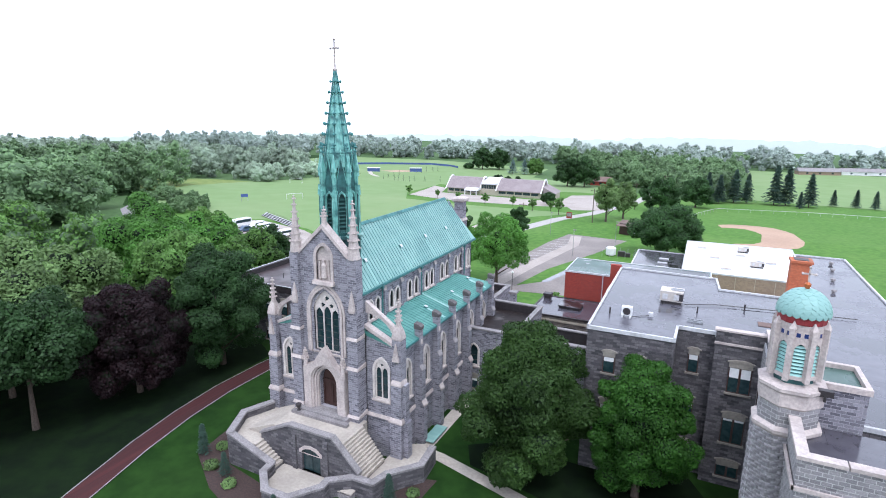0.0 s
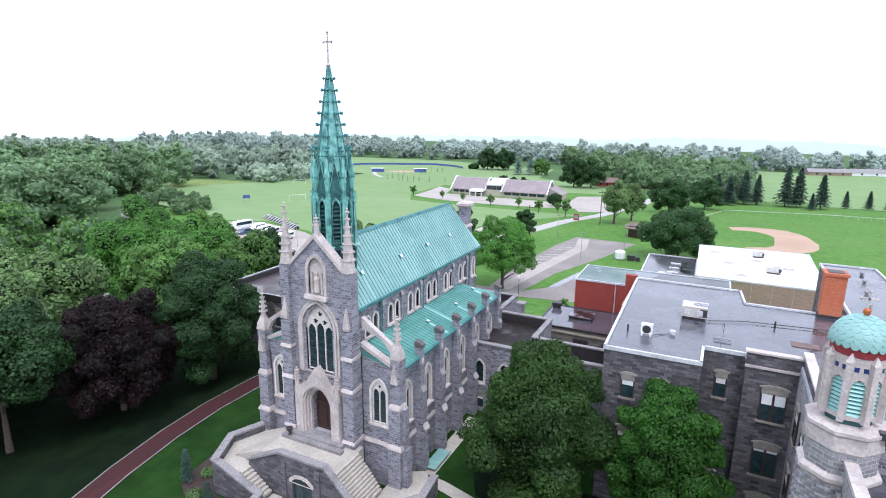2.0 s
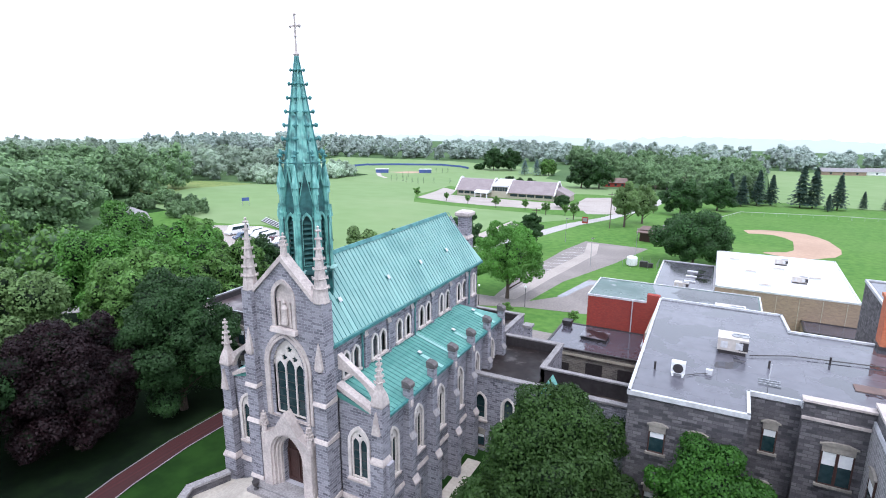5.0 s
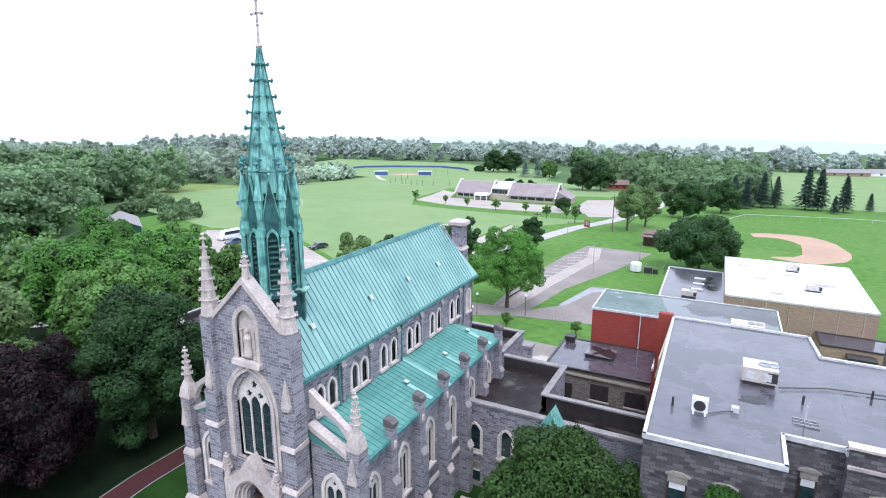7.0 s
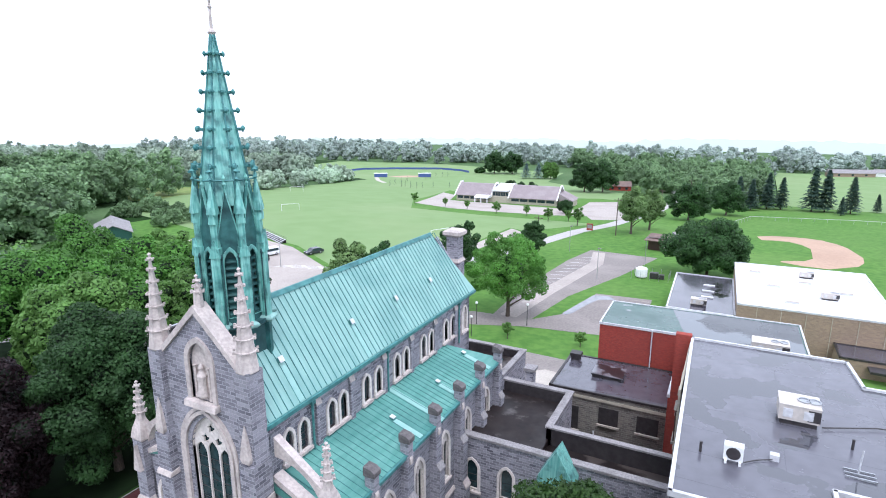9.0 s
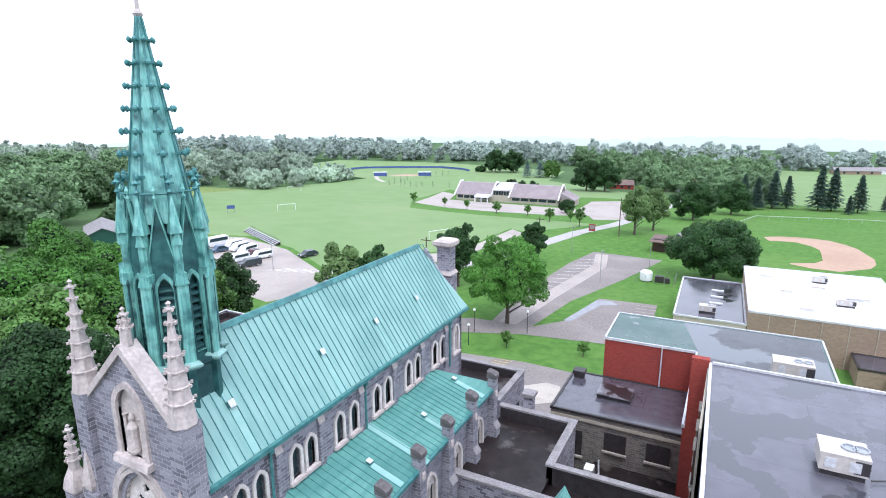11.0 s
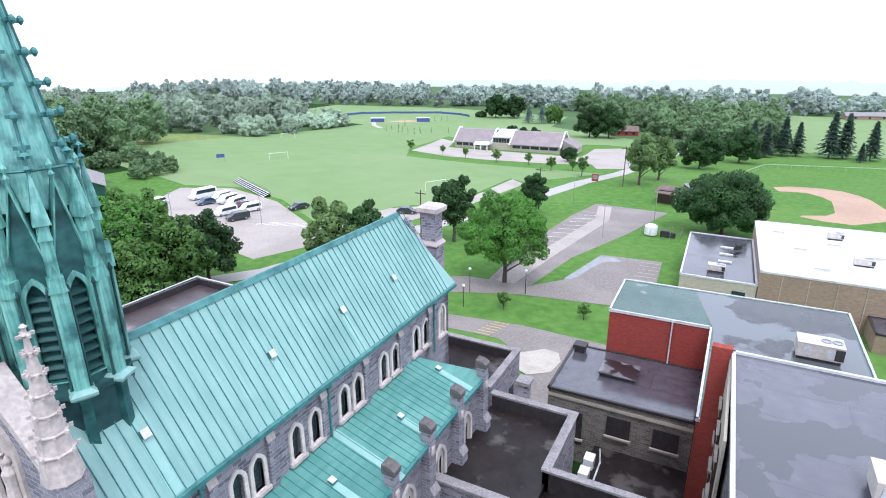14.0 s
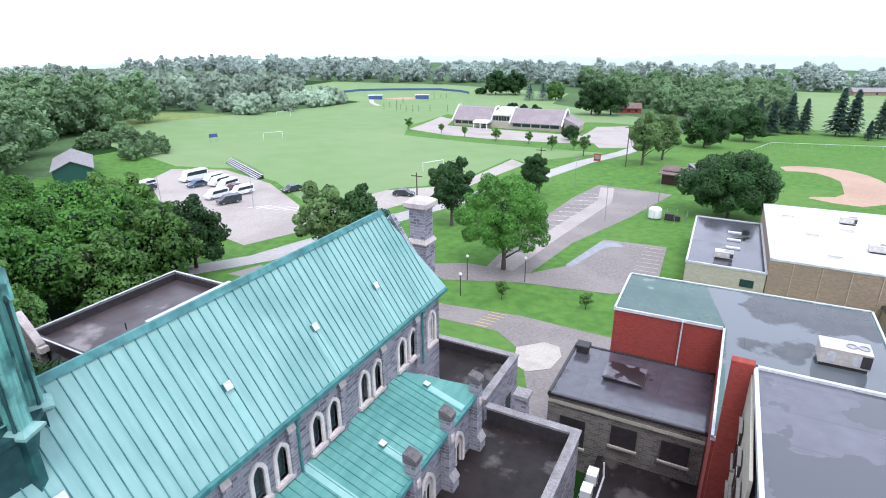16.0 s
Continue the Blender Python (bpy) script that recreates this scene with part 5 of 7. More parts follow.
pierm = Geo().box(-0.12, 0.2, -0.19, 0.19, 17.62, 21.0).box(-0.12, 0.1, -0.14, 0.14, 21.0, 22.4).loft([[(x * k, y * k, z) for x, y in ((-1, -1), (1, -1), (1, 1), (-1, 1))] for k, z in ((0.2, 22.4), (0.02, 23.7))])
pierm.slab_x([(-0.23, 20.6), (0.23, 20.6), (0, 21.35)], 0.05, 0.26).slab_x([(-0.17, 22.0), (0.17, 22.0), (0, 22.7)], 0.0, 0.18)
pierm = pierm.mesh("belfry_pier", M["copper_spire"])
plate = Geo().loft([[(x * k + 0.06, y * k, z) for x, y in ((-1, -1), (1, -1), (1, 1), (-1, 1))] for k, z in ((0.24, 17.42), (0.34, 17.52), (0.34, 17.6), (0.22, 17.7))]).mesh("pier_plate", M["copper"])
# Slim dark shafts added beside the piers to draw the belfry's dark gaps.
gap_shaft = Geo().turned(6, [(0.05, 17.7), (0.035, 17.85), (0.035, 20.5), (0.06, 20.6), (0.02, 20.75)]).mesh("dark_gap_shaft", M["slate_copper"])
footm = Geo().box(-0.1, 0.12, -0.14, 0.14, 13.9, 17.45).mesh("drum_pilaster", M["copper_mid"])
fin = Geo().turned(6, [(0.05, 22.9), (0.05, 23.8), (0.11, 23.86), (0.04, 23.95), (0.04, 24.1), (0.13, 24.18), (0.04, 24.26), (0.02, 24.5)]).box(-0.16, 0.16, -0.02, 0.02, 24.1, 24.18).box(-0.02, 0.02, -0.16, 0.16, 24.1, 24.18).mesh("belfry_finial", M["copper_dark"])
for j in range(8):
    a = 45 * j
    m = pose(0, SY, 0, 0, 0, a) @ pose(0, -R8, 0)
    pan = sub("belfry_panel", bpanel, None, church, m)
    part("gable_hood", hood, None, pan)
    for i in range(9):
        part("louvre_slat", slat, None, pan).matrix_basis = pose(0, -0.06, 17.98 + 0.29 * i)
    q = math.radians(a + 22.5)
    pm = pose(1.33 * math.cos(q), SY + 1.33 * math.sin(q), 0, 0, 0, a + 22.5)
    bp = sub("belfry_pier", pierm, None, church, pm)
    part("pier_plate", plate, None, bp)
    for y in (-0.235, 0.235):
        part("dark_gap_shaft", gap_shaft, None, bp).matrix_basis = pose(0.1, y, 0)
    part("belfry_finial", fin, None, bp).matrix_basis = pose(-0.02, 0, -0.05)
    part("drum_pilaster", footm, None, drum).matrix_basis = pose(1.38 * math.cos(q), SY + 1.38 * math.sin(q), 0, 0, 0, a + 22.5)
ring = Geo()
for j in range(8):
    a, b2 = math.pi / 8 + j * math.pi / 4, math.pi / 8 + (j + 1) * math.pi / 4
    ring.tube([(1.3 * math.cos(a), SY + 1.3 * math.sin(a), 23.75), (1.3 * math.cos(b2), SY + 1.3 * math.sin(b2), 23.75)], 0.035, 4)
part("coronet_rail", ring, "copper_dark", spire)

# ---- front terrace ----
terrace = empty("terrace")
tagged(terrace, "stone entrance terrace with stairs and low walls before the chapel", "terrace")
part("landing", Geo().prism([(-2.6, -4.6), (3.5, -4.6), (3.5, -1.0), (-2.6, -1.0)], 0.2, 3.7), "concrete", terrace)
part("ramp", Geo().slab_y([(-5.2, 0.2), (-2.6, 0.2), (-2.6, 3.7), (-5.2, 2.6)], -4.6, -0.9), "concrete", terrace)
part("upper_court", Geo().prism([(-7.0, -3.6), (-5.4, -6.0), (-3.4, -5.9), (-3.4, -4.6), (-5.2, -4.6), (-5.2, -1.0), (-6.3, -1.2)], 0.2, 2.6), "concrete", terrace)
part("lower_court", Geo().prism([(-1.3, -6.2), (-1.1, -7.2), (0.4, -8.6), (2.2, -8.6), (3.5, -6.7), (3.5, -4.6), (-1.3, -4.6)], 0.2, 1.0), "concrete", terrace)
part("side_court", Geo().prism([(5.3, -4.9), (6.5, -4.9), (6.9, -3.7), (8.5, -1.7), (8.3, 0.4), (7.0, 1.8), (6.2, 1.4), (5.3, 0.4)], 0.2, 1.15), "concrete", terrace)
fw = [(-3.4, 0.2), (5.3, 0.2), (5.3, 2.2), (3.2, 4.3), (-0.7, 4.3), (-3.4, 3.0)]
dop = [(0.42, 1.0), (2.1, 1.0), (2.1, 2.6), (1.7, 2.85), (1.26, 2.95), (0.82, 2.85), (0.42, 2.6)]
frontw = part("front_wall", Geo().pierced(fw, [dop], -5.0, -4.62), "stone_dark", terrace)
part("basement_door", Geo().box(0.44, 1.24, -4.8, -4.74, 1.0, 2.95).box(1.28, 2.08, -4.8, -4.74, 1.0, 2.95), "glass", frontw, "dark glazed double door")
part("door_arch", Geo().pierced([(0.25, 2.5), (2.27, 2.5), (2.27, 2.75), (1.8, 3.1), (1.26, 3.2), (0.72, 3.1), (0.25, 2.75)][::1], [[(0.44, 2.51), (2.08, 2.51), (2.08, 2.6), (1.7, 2.86), (1.26, 2.96), (0.82, 2.86), (0.44, 2.6)]], -5.06, -4.99), "trim", frontw)
cop = Geo()
for (x0, z0), (x1, z1) in (((-3.5, 2.95), (-0.7, 4.3)), ((-0.7, 4.3), (3.2, 4.3)), ((3.2, 4.3), (5.4, 2.1))):
    cop.slab_y([(x0, z0), (x1, z1), (x1, z1 + 0.16), (x0, z0 + 0.16)], -5.08, -4.55)
part("wall_coping", cop, "cap", frontw)
for x in (-0.2, 2.65):
    part("wall_pier", Geo().box(x - 0.2, x + 0.2, -5.12, -5.0, 0.9, 3.6).slab_x([(-5.16, 3.6), (-5.0, 3.6), (-5.0, 4.0)], x - 0.22, x + 0.22), "stone_dark", frontw)


def stair(name, x0, x1, y0, y1, z0, z1, n):
    st = part(name, Geo().slab_y([(x0, min(z0, z1) - 0.6), (x1, min(z0, z1) - 0.6), (x1, z1 - 0.18), (x0, z0 - 0.18)], y0, y1), "cap", terrace)
    dx, dz = (x1 - x0) / n, (z1 - z0) / n
    tread = Geo().box(0, abs(dx) + 0.04, y0, y1, -abs(dz) - 0.02, 0).mesh("step", M["concrete"])
    for i in range(n):
        xx = x0 + dx * i
        part("step", tread, None, st).location = (min(xx, xx + dx), 0, z0 + dz * i)


stair("stair", 3.5, 5.4, -4.55, -1.7, 3.7, 1.3, 12)
stair("stair", -3.4, -1.4, -5.9, -5.05, 2.6, 1.15, 8)
stair("stair", 5.3, 3.5, -5.9, -5.1, 1.15, 1.05, 2)


def low_wall(pts, tops, base=0.1):
    for i in range(len(pts) - 1):
        (xa, ya), (xb, yb), za, zb = pts[i], pts[i + 1], tops[i], tops[i + 1]
        L = math.hypot(xb - xa, yb - ya)
        m = pose(xa, ya, 0, 0, 0, math.degrees(math.atan2(yb - ya, xb - xa)))
        w = part("low_wall", Geo().slab_y([(-0.14 + 0.01 * i, base), (L + 0.13, base), (L + 0.13, zb - 0.004 * i), (-0.14 + 0.01 * i, za - 0.004 * i)], -0.2 - 0.004 * i, 0.2 + 0.004 * i, m), "stone_dark", terrace)
        n = max(1, int(L / 0.75))
        for k in range(n):
            u0, u1 = -0.16 + (L + 0.32) * k / n, -0.16 + (L + 0.32) * (k + 1) / n - 0.02
            q0, q1 = za + (zb - za) * max(0, min(1, u0 / L)), za + (zb - za) * max(0, min(1, u1 / L))
            e = 0.005 * (i % 3) + 0.003
            part("coping_stone", Geo().slab_y([(u0, q0 + e), (u1, q1 + e), (u1, q1 + 0.16 + e), (u0, q0 + 0.16 + e)], -0.26 - e, 0.26 + e, m), "cap", w)


low_wall([(-5.7, -1.3), (-6.6, -3.5), (-5.3, -6.2), (-1.3, -6.3)], [3.1, 3.1, 3.1, 1.75])
low_wall([(-1.3, -6.3), (-1.15, -7.3), (0.35, -8.75), (2.2, -8.75), (3.6, -6.8), (3.55, -6.1)], [1.75] * 6)
low_wall([(3.55, -6.1), (5.0, -5.15), (6.6, -5.1), (6.95, -3.75), (8.6, -1.75), (8.35, 0.5)], [1.75, 1.9, 1.9, 1.9, 1.9, 1.9])
thing("ramp_mat", Geo().box(6.35, 7.35, 2.6, 5.2, 0.83, 0.9), "copper", "faded teal mat on the side path", "mat")
draped("side_path", [(6.3, 1.0), (7.4, 1.0), (7.4, 11.0), (6.3, 11.0)], "concrete", 0.03, "concrete path along the chapel's side", "path")
thing("urn", Geo().turned(10, [(0.1, 3.93), (0.16, 3.97), (0.06, 4.1), (0.2, 4.3), (0.24, 4.5), (0.2, 4.52)], -1.9, -2.4), "black", "small black iron urn beside the door", "urn")
draped("flower_bed", [(-9.2, -2.6), (-8.6, -6.6), (-4.5, -9.2), (-0.5, -10.6), (3.5, -10.2), (6.0, -8.0), (9.4, -4.8), (9.6, -1.2), (8.8, -1.4), (6.9, -4.6), (3.6, -6.9), (2.2, -9.0), (0.3, -9.0), (-1.5, -7.2), (-5.3, -6.5), (-6.8, -3.6), (-6.2, -1.6)], "mulch", 0.02, "dark mulch bed round the terrace", "bed")

# ---- school ----
school = empty("school")
tagged(school, "grey stone school building with flat roofs and a domed turret", "school")
ZS = 11.85
M["stone_plain"] = surface("rock_faced_block", (0.36, 0.34, 0.35), (0.2, 0.19, 0.2), (0.13, 0.125, 0.13), 1.2, 6, 0.9, bump=0.6, dist=0.03)


def flat_block(poly, z0, z1, wall_mat, roof_mat, parent, lip=0.25, edge="white_trim", edge_h=0.14, name="wing"):
    """Walls, a flat roof deck a little below the rim, and a metal edge; poly anticlockwise."""
    w = part(name, Geo().prism(poly, z0, z1 - 0.12), wall_mat, parent)
    part("roof_deck", Geo().prism([(x, y) for x, y in poly], z1 - 0.117, z1 - 0.03), roof_mat, w)
    for i in range(len(poly)):
        (xa, ya), (xb, yb) = poly[i], poly[(i + 1) % len(poly)]
        L = math.hypot(xb - xa, yb - ya)
        part("roof_edge", Geo().box(-0.06, L + 0.06, -0.07, lip - 0.07, z1 - 0.16, z1 + edge_h, pose(xa, ya, 0, 0, 0, math.degrees(math.atan2(yb - ya, xb - xa)))), edge, w)
    return w


MAIN = [(18.3, 5.4), (24.1, 5.5), (24.1, 8.3), (26.6, 8.3), (26.6, 8.0), (29.6, 8.0), (29.6, -2.0), (46, -2.0), (46, 19.2), (39, 19.3), (38.4, 37), (33.8, 37), (33.8, 19.3), (26.7, 19.3), (26.4, 22.8), (17.9, 22.8)]


def school_window(u, z0, z1, w, parent, m, panes=1, blind=0.45):
    """A sash window with stone head, sill and a drawn blind."""
    k = sub("window", Geo().pierced([(u - w / 2, z0), (u + w / 2, z0), (u + w / 2, z1), (u - w / 2, z1)], [[(u - w / 2 + 0.07 + i * (w / panes), z0 + 0.06), (u - w / 2 + (i + 1) * (w / panes) - 0.07, z0 + 0.06), (u - w / 2 + (i + 1) * (w / panes) - 0.07, z1 - 0.4), (u - w / 2 + 0.07 + i * (w / panes), z1 - 0.4)] for i in range(panes)], -0.06, 0.05), "dark_wood", parent, m)
    part("pane", Geo().box(u - w / 2 + 0.03, u + w / 2 - 0.03, -0.03, -0.022, z0 + 0.03, z1 - 0.2), "glass", k)
    part("blind", Geo().box(u - w / 2 + 0.08, u + w / 2 - 0.08, -0.04, -0.033, z0 + (z1 - z0) * (1 - blind), z1 - 0.42), "white_paint", k)
    part("transom_panel", Geo().box(u - w / 2, u + w / 2, -0.085, -0.063, z1 - 0.38, z1), "tan_stone", k)
    hd = [(u - w / 2 - 0.12, z1), (u + w / 2 + 0.12, z1), (u + w / 2 + 0.12, z1 + 0.06), (u + w * 0.25, z1 + 0.2), (u - w * 0.25, z1 + 0.2), (u - w / 2 - 0.12, z1 + 0.06)]
    part("window_head", Geo().slab_y(hd, -0.13, 0.0), "tan_stone", k)
    part("sill", Geo().box(u - w / 2 - 0.1, u + w / 2 + 0.1, -0.14, 0.05, z0 - 0.14, z0), "tan_stone", k)
    return k


main = flat_block(MAIN, -8, ZS, "stone_dark", "roof_grey", school, 0.17, "white_trim", 0.1, "main_wing")
for z in (8.6, 4.9, 1.4):
    for u in (19.95, 21.9):
        school_window(u, z, z + 1.6, 0.85, school, pose(0, 5.09 - 0.03, 0, 0, 0, 1.0))
    school_window(25.35, z, z + 1.75, 0.72, school, pose(0, 8.27, 0))
for z, h in ((7.95, 2.25), (4.1, 2.25), (1.4, 1.25)):
    school_window(28.35, z, z + h, 1.45, school, pose(0, 7.57, 0), 2, 0.5 if z > 7 else 0.25)
# parapet and corbelled wing front
par = part("wing_parapet", Geo().box(26.6, 29.7, 7.6, 7.98, -1, 12.3).box(29.62, 30.0, -2.0, 8.0, 11.7, 12.6), "stone_dark", school)
part("coping", Geo().box(26.5, 29.72, 7.52, 8.06, 12.3, 12.42).box(29.56, 30.08, -2.0, 8.06, 12.6, 12.74), "trim", par)
part("string_course", Geo().box(26.55, 29.6, 7.5, 7.598, 11.35, 11.5), "trim", par)
wf = Geo().box(29.5, 29.62, -2.0, 7.9, -1.0, 11.72)
part("west_face", wf, "stone_light", school)
for y in (0.6, 3.0, 5.6):
    for z in (8.0, 4.0):
        school_window(-y, z, z + 2.2, 1.1, school, pose(29.46, 0, 0, 0, 0, -90))
# low light front wing with parapet
lw = part("front_wing", Geo().prism([(29.9, -8.0), (46, -8.0), (46, -2.9), (29.9, -2.9)], -1, 11.75), "stone_light", school)
part("roof_deck", Geo().prism([(30.2, -7.7), (46, -7.7), (46, -2.9), (30.2, -2.9)], 11.753, 11.83), "roof_dark", lw)
part("parapet", Geo().box(29.85, 30.2, -8.05, -3.2, 11.75, 12.75).box(30.2, 46, -8.05, -7.7, 11.75, 12.75), "stone_light", lw)
part("parapet_coping", Geo().box(29.78, 30.28, -8.12, -4.3, 12.75, 12.92).box(30.28, 31.6, -8.12, -7.62, 12.75, 12.92).box(31.66, 46, -8.12, -7.62, 12.75, 12.92), "trim", lw)
part("string_course", Geo().box(29.76, 46, -8.16, -8.052, 11.3, 11.48).box(29.74, 29.848, -8.16, -4, 11.3, 11.48), "trim", lw)
hut = part("roof_hut", Geo().prism([(30.6, -2.8), (33.1, -2.8), (33.0, 0.0), (30.6, 0.0)], 11.7, 13.9), "stone", school)
part("hut_coping", Geo().pierced([(30.5, -2.9), (33.2, -2.9), (33.1, 0.1), (30.5, 0.1)], [[(30.75, -2.65), (32.95, -2.65), (32.87, -0.15), (30.75, -0.15)]], -14.2, -13.9, Matrix(((1, 0, 0, 0), (0, 0, 1, 0), (0, -1, 0, 0), (0, 0, 0, 1)))), "trim", hut)
part("hut_roof", Geo().box(30.75, 32.9, -2.65, -0.15, 13.903, 13.96), "roof_green", hut)
# turret
TX, TY = 29.85, -3.2
tur = empty("turret", (TX, TY, 0), school)
o8 = math.pi / 8
part("turret_shaft", Geo().turned(8, [(1.5, -2), (1.5, 11.9), (1.36, 12.15), (1.36, 13.5)], rot=o8), "stone_light", tur)
part("turret_string", Geo().turned(8, [(1.51, 11.75), (1.6, 11.9), (1.6, 12.05), (1.38, 12.2)], rot=o8), "trim", tur)
part("turret_cornice", Geo().turned(8, [(1.37, 13.2), (1.46, 13.3), (1.46, 13.95), (1.55, 14.05), (1.55, 14.2), (1.05, 14.3)], rot=o8), "trim", tur)
K = empty("lantern", (0, 0, 2.16), tur)
K.scale = (0.88, 0.88, 0.88)
part("lantern_core", Geo().turned(8, [(1.0, 13.8), (1.0, 17.3)], rot=o8), "louvre", K)
lr = 1.17 * math.cos(o8)
lwid = 1.17 * math.sin(o8)
lp = Geo().pierced([(-lwid, 14.1), (lwid, 14.1), (lwid, 17.2), (-lwid, 17.2)], [arch(0, 14.3, 0.56, 15.75, 0.4, 5), *[[(x - 0.1, 16.5), (x + 0.1, 16.5), (x + 0.1, 16.75), (x - 0.1, 16.75)] for x in (-0.18, 0.18)]], 0, 0.14).mesh("lantern_panel", M["trim"])
ls = Geo().slab_x([(0.06, 0), (0.16, 0.1), (0.16, 0.125), (0.06, 0.025)], -0.3, 0.3).mesh("louvre_slat", M["copper_pale"])
lc = Geo().box(-0.14, 0.16, -0.13, 0.13, 14.05, 17.0).loft([[(x * k, y * k, z) for x, y in ((-1, -1), (1, -1), (1, 1), (-1, 1))] for k, z in ((0.17, 17.0), (0.02, 17.4))]).mesh("lantern_pier", M["trim"])
tile = surface("blue_tile", (0.03, 0.06, 0.25), (0.02, 0.04, 0.16), None, 1, 6, 0.3)
sq = Geo().box(-0.1, 0.1, 0.05, 0.09, 16.5, 16.75).mesh("glazed_tile", tile)
for j in range(8):
    pm = pose(0, 0, 0, 0, 0, 45 * j) @ pose(0, -lr, 0)
    pp = sub("lantern_panel", lp, None, K, pm)
    a = math.radians(45 * j + 22.5)
    sub("lantern_pier", lc, None, K, pose(1.22 * math.cos(a), 1.22 * math.sin(a), 0, 0, 0, 45 * j + 22.5))
red = surface("dull_red_band", (0.3, 0.03, 0.035), (0.22, 0.025, 0.03), None, 1, 5, 0.5)
dome = part("dome_drum", Geo().turned(16, [(1.15, 17.2), (1.18, 17.25), (1.18, 17.6), (1.1, 17.65)]), red, K, "dull red drum band")
part("dome_shell", Geo().turned(16, [(1.22 * math.cos(k * 0.15), 17.62 + 1.25 * math.sin(k * 0.15)) for k in range(11)]), "copper_dark", K)
scale_g = Geo().loft([[(x * 0.2 * w, -0.03 * h, z) for x, w, z, h in ((-1, 1, 0.26, 0), (-1, 1, 0.0, 1), (-0.6, 1, -0.14, 1), (0, 1, -0.2, 1), (0.6, 1, -0.14, 1), (1, 1, 0.0, 1), (1, 1, 0.26, 0))], [(x * 0.2, 0.05 - 0.0 * h, z) for x, z, h in ((-1, 0.26, 0), (-1, 0.0, 1), (-0.6, -0.14, 1), (0, -0.2, 1), (0.6, -0.14, 1), (1, 0.0, 1), (1, 0.26, 0))]]).mesh("dome_scale", M["copper"])
for row in range(7):
    e = 0.1 + row * 0.2
    rr, zz = 1.27 * math.cos(e), 17.64 + 1.29 * math.sin(e)
    n = max(6, int(2 * math.pi * rr / 0.34))
    for i in range(n):
        a = 2 * math.pi * (i + 0.5 * (row % 2)) / n
        part("dome_scale", scale_g, None, K).matrix_basis = pose(rr * math.cos(a), rr * math.sin(a), zz, 0, 0, math.degrees(a) + 90) @ pose(0, 0, 0, -math.degrees(e), 0, 0)
orange = surface("rusty_orange_finial", (0.5, 0.14, 0.04), (0.36, 0.1, 0.03), None, 1, 6, 0.5, 0.3)
fn = part("dome_finial", Geo().turned(10, [(0.2, 18.8), (0.1, 18.95), (0.16, 19.1), (0.16, 19.2), (0.05, 19.3)]), orange, K, "rusty orange finial base")
cg = Geo().box(-0.035, 0.035, -0.035, 0.035, 19.25, 20.1).box(-0.3, 0.3, -0.035, 0.035, 19.7, 19.78)
for x, z in ((-0.3, 19.74), (0.3, 19.74), (0, 20.1)):
    cg.turned(6, [(0.02, z - 0.08), (0.08, z), (0.02, z + 0.08)], x, 0)
part("dome_cross", cg, "trim", K, "pale stone cross")
for j in range(8):
    for i in range(9):
        if j in (4, 5, 6, 7, 0, 1):
            q = pose(0, 0, 0, 0, 0, 45 * j) @ pose(0, -lr, 14.3 + 0.2 * i)
            sub("louvre_slat", ls, None, K, q)
    sub("glazed_tile", sq, None, K, pose(0, 0, 0, 0, 0, 45 * j) @ pose(-0.18, -lr, 0))
    sub("glazed_tile", sq, None, K, pose(0, 0, 0, 0, 0, 45 * j) @ pose(0.18, -lr, 0))
thing("floodlight", Geo().box(-0.3, 0.3, -0.16, 0.16, 0.1, 0.4, pose(31.15, -4.0, 13.9)).box(-0.05, 0.05, -0.05, 0.05, -0.2, 0.1, pose(31.15, -4.0, 13.9)), "black", "black floodlight fixed beside the turret", "floodlight")
# rock-faced blocks of the turret shaft
block = []
for v in range(4):
    w0 = 0.36 + 0.05 * (v % 2)
    block.append(Geo().loft([[(x * w0 / 2 * k, y, z * 0.09 * k) for x, z in ((-1, -1), (1, -1), (1, 1), (-1, 1))] for k, y in ((1.0, 0.0), (1.0, -0.02), (0.8, -0.05 - 0.012 * v))][::-1]).mesh("stone_block", M["stone_plain"]))
r_in = 1.5 * math.cos(o8)
half = 1.5 * math.sin(o8)
brng = random.Random(5)
for j in (6, 7, 0):
    for row in range(24):
        z = 7.05 + 0.2 * row
        u = -half + 0.2 + (0.19 if row % 2 else 0.0)
        while u < half - 0.12:
            sub("stone_block", brng.choice(block), None, tur, pose(0, 0, 0, 0, 0, 45 * j) @ pose(u, -r_in, z))
            u += 0.4
sub("downpipe", Geo().tube([(31.2, -2.95, 11.9), (31.25, -2.95, 13.8), (31.15, -3.3, 14.0)], 0.05, 8), "steel", school)

# red brick wing, low roofs and the connecting wing
RED = [(9.5, 35.0), (16.75, 35.2), (16.75, 22.9), (26.3, 22.9), (26.0, 42.4), (9.4, 41.9)]
redw = flat_block(RED, -8, 7.4, "brick_red", "roof_green", school, 0.14, "white_trim", 0.05, "red_wing")
part("wet_deck", Geo().prism([(17.2, 23.1), (26.1, 23.1), (25.8, 42.1), (15.2, 41.8), (16.9, 35.0)], 7.372, 7.378), "roof_wet", redw)
part("rain_pipe", Geo().box(14.1, 14.19, 34.9, 35.06, 3.7, 7.4), "white_trim", redw)
part("stone_face", Geo().box(17.78, 17.9, 15.2, 22.5, -4, 11.6), "brick_cream", school)
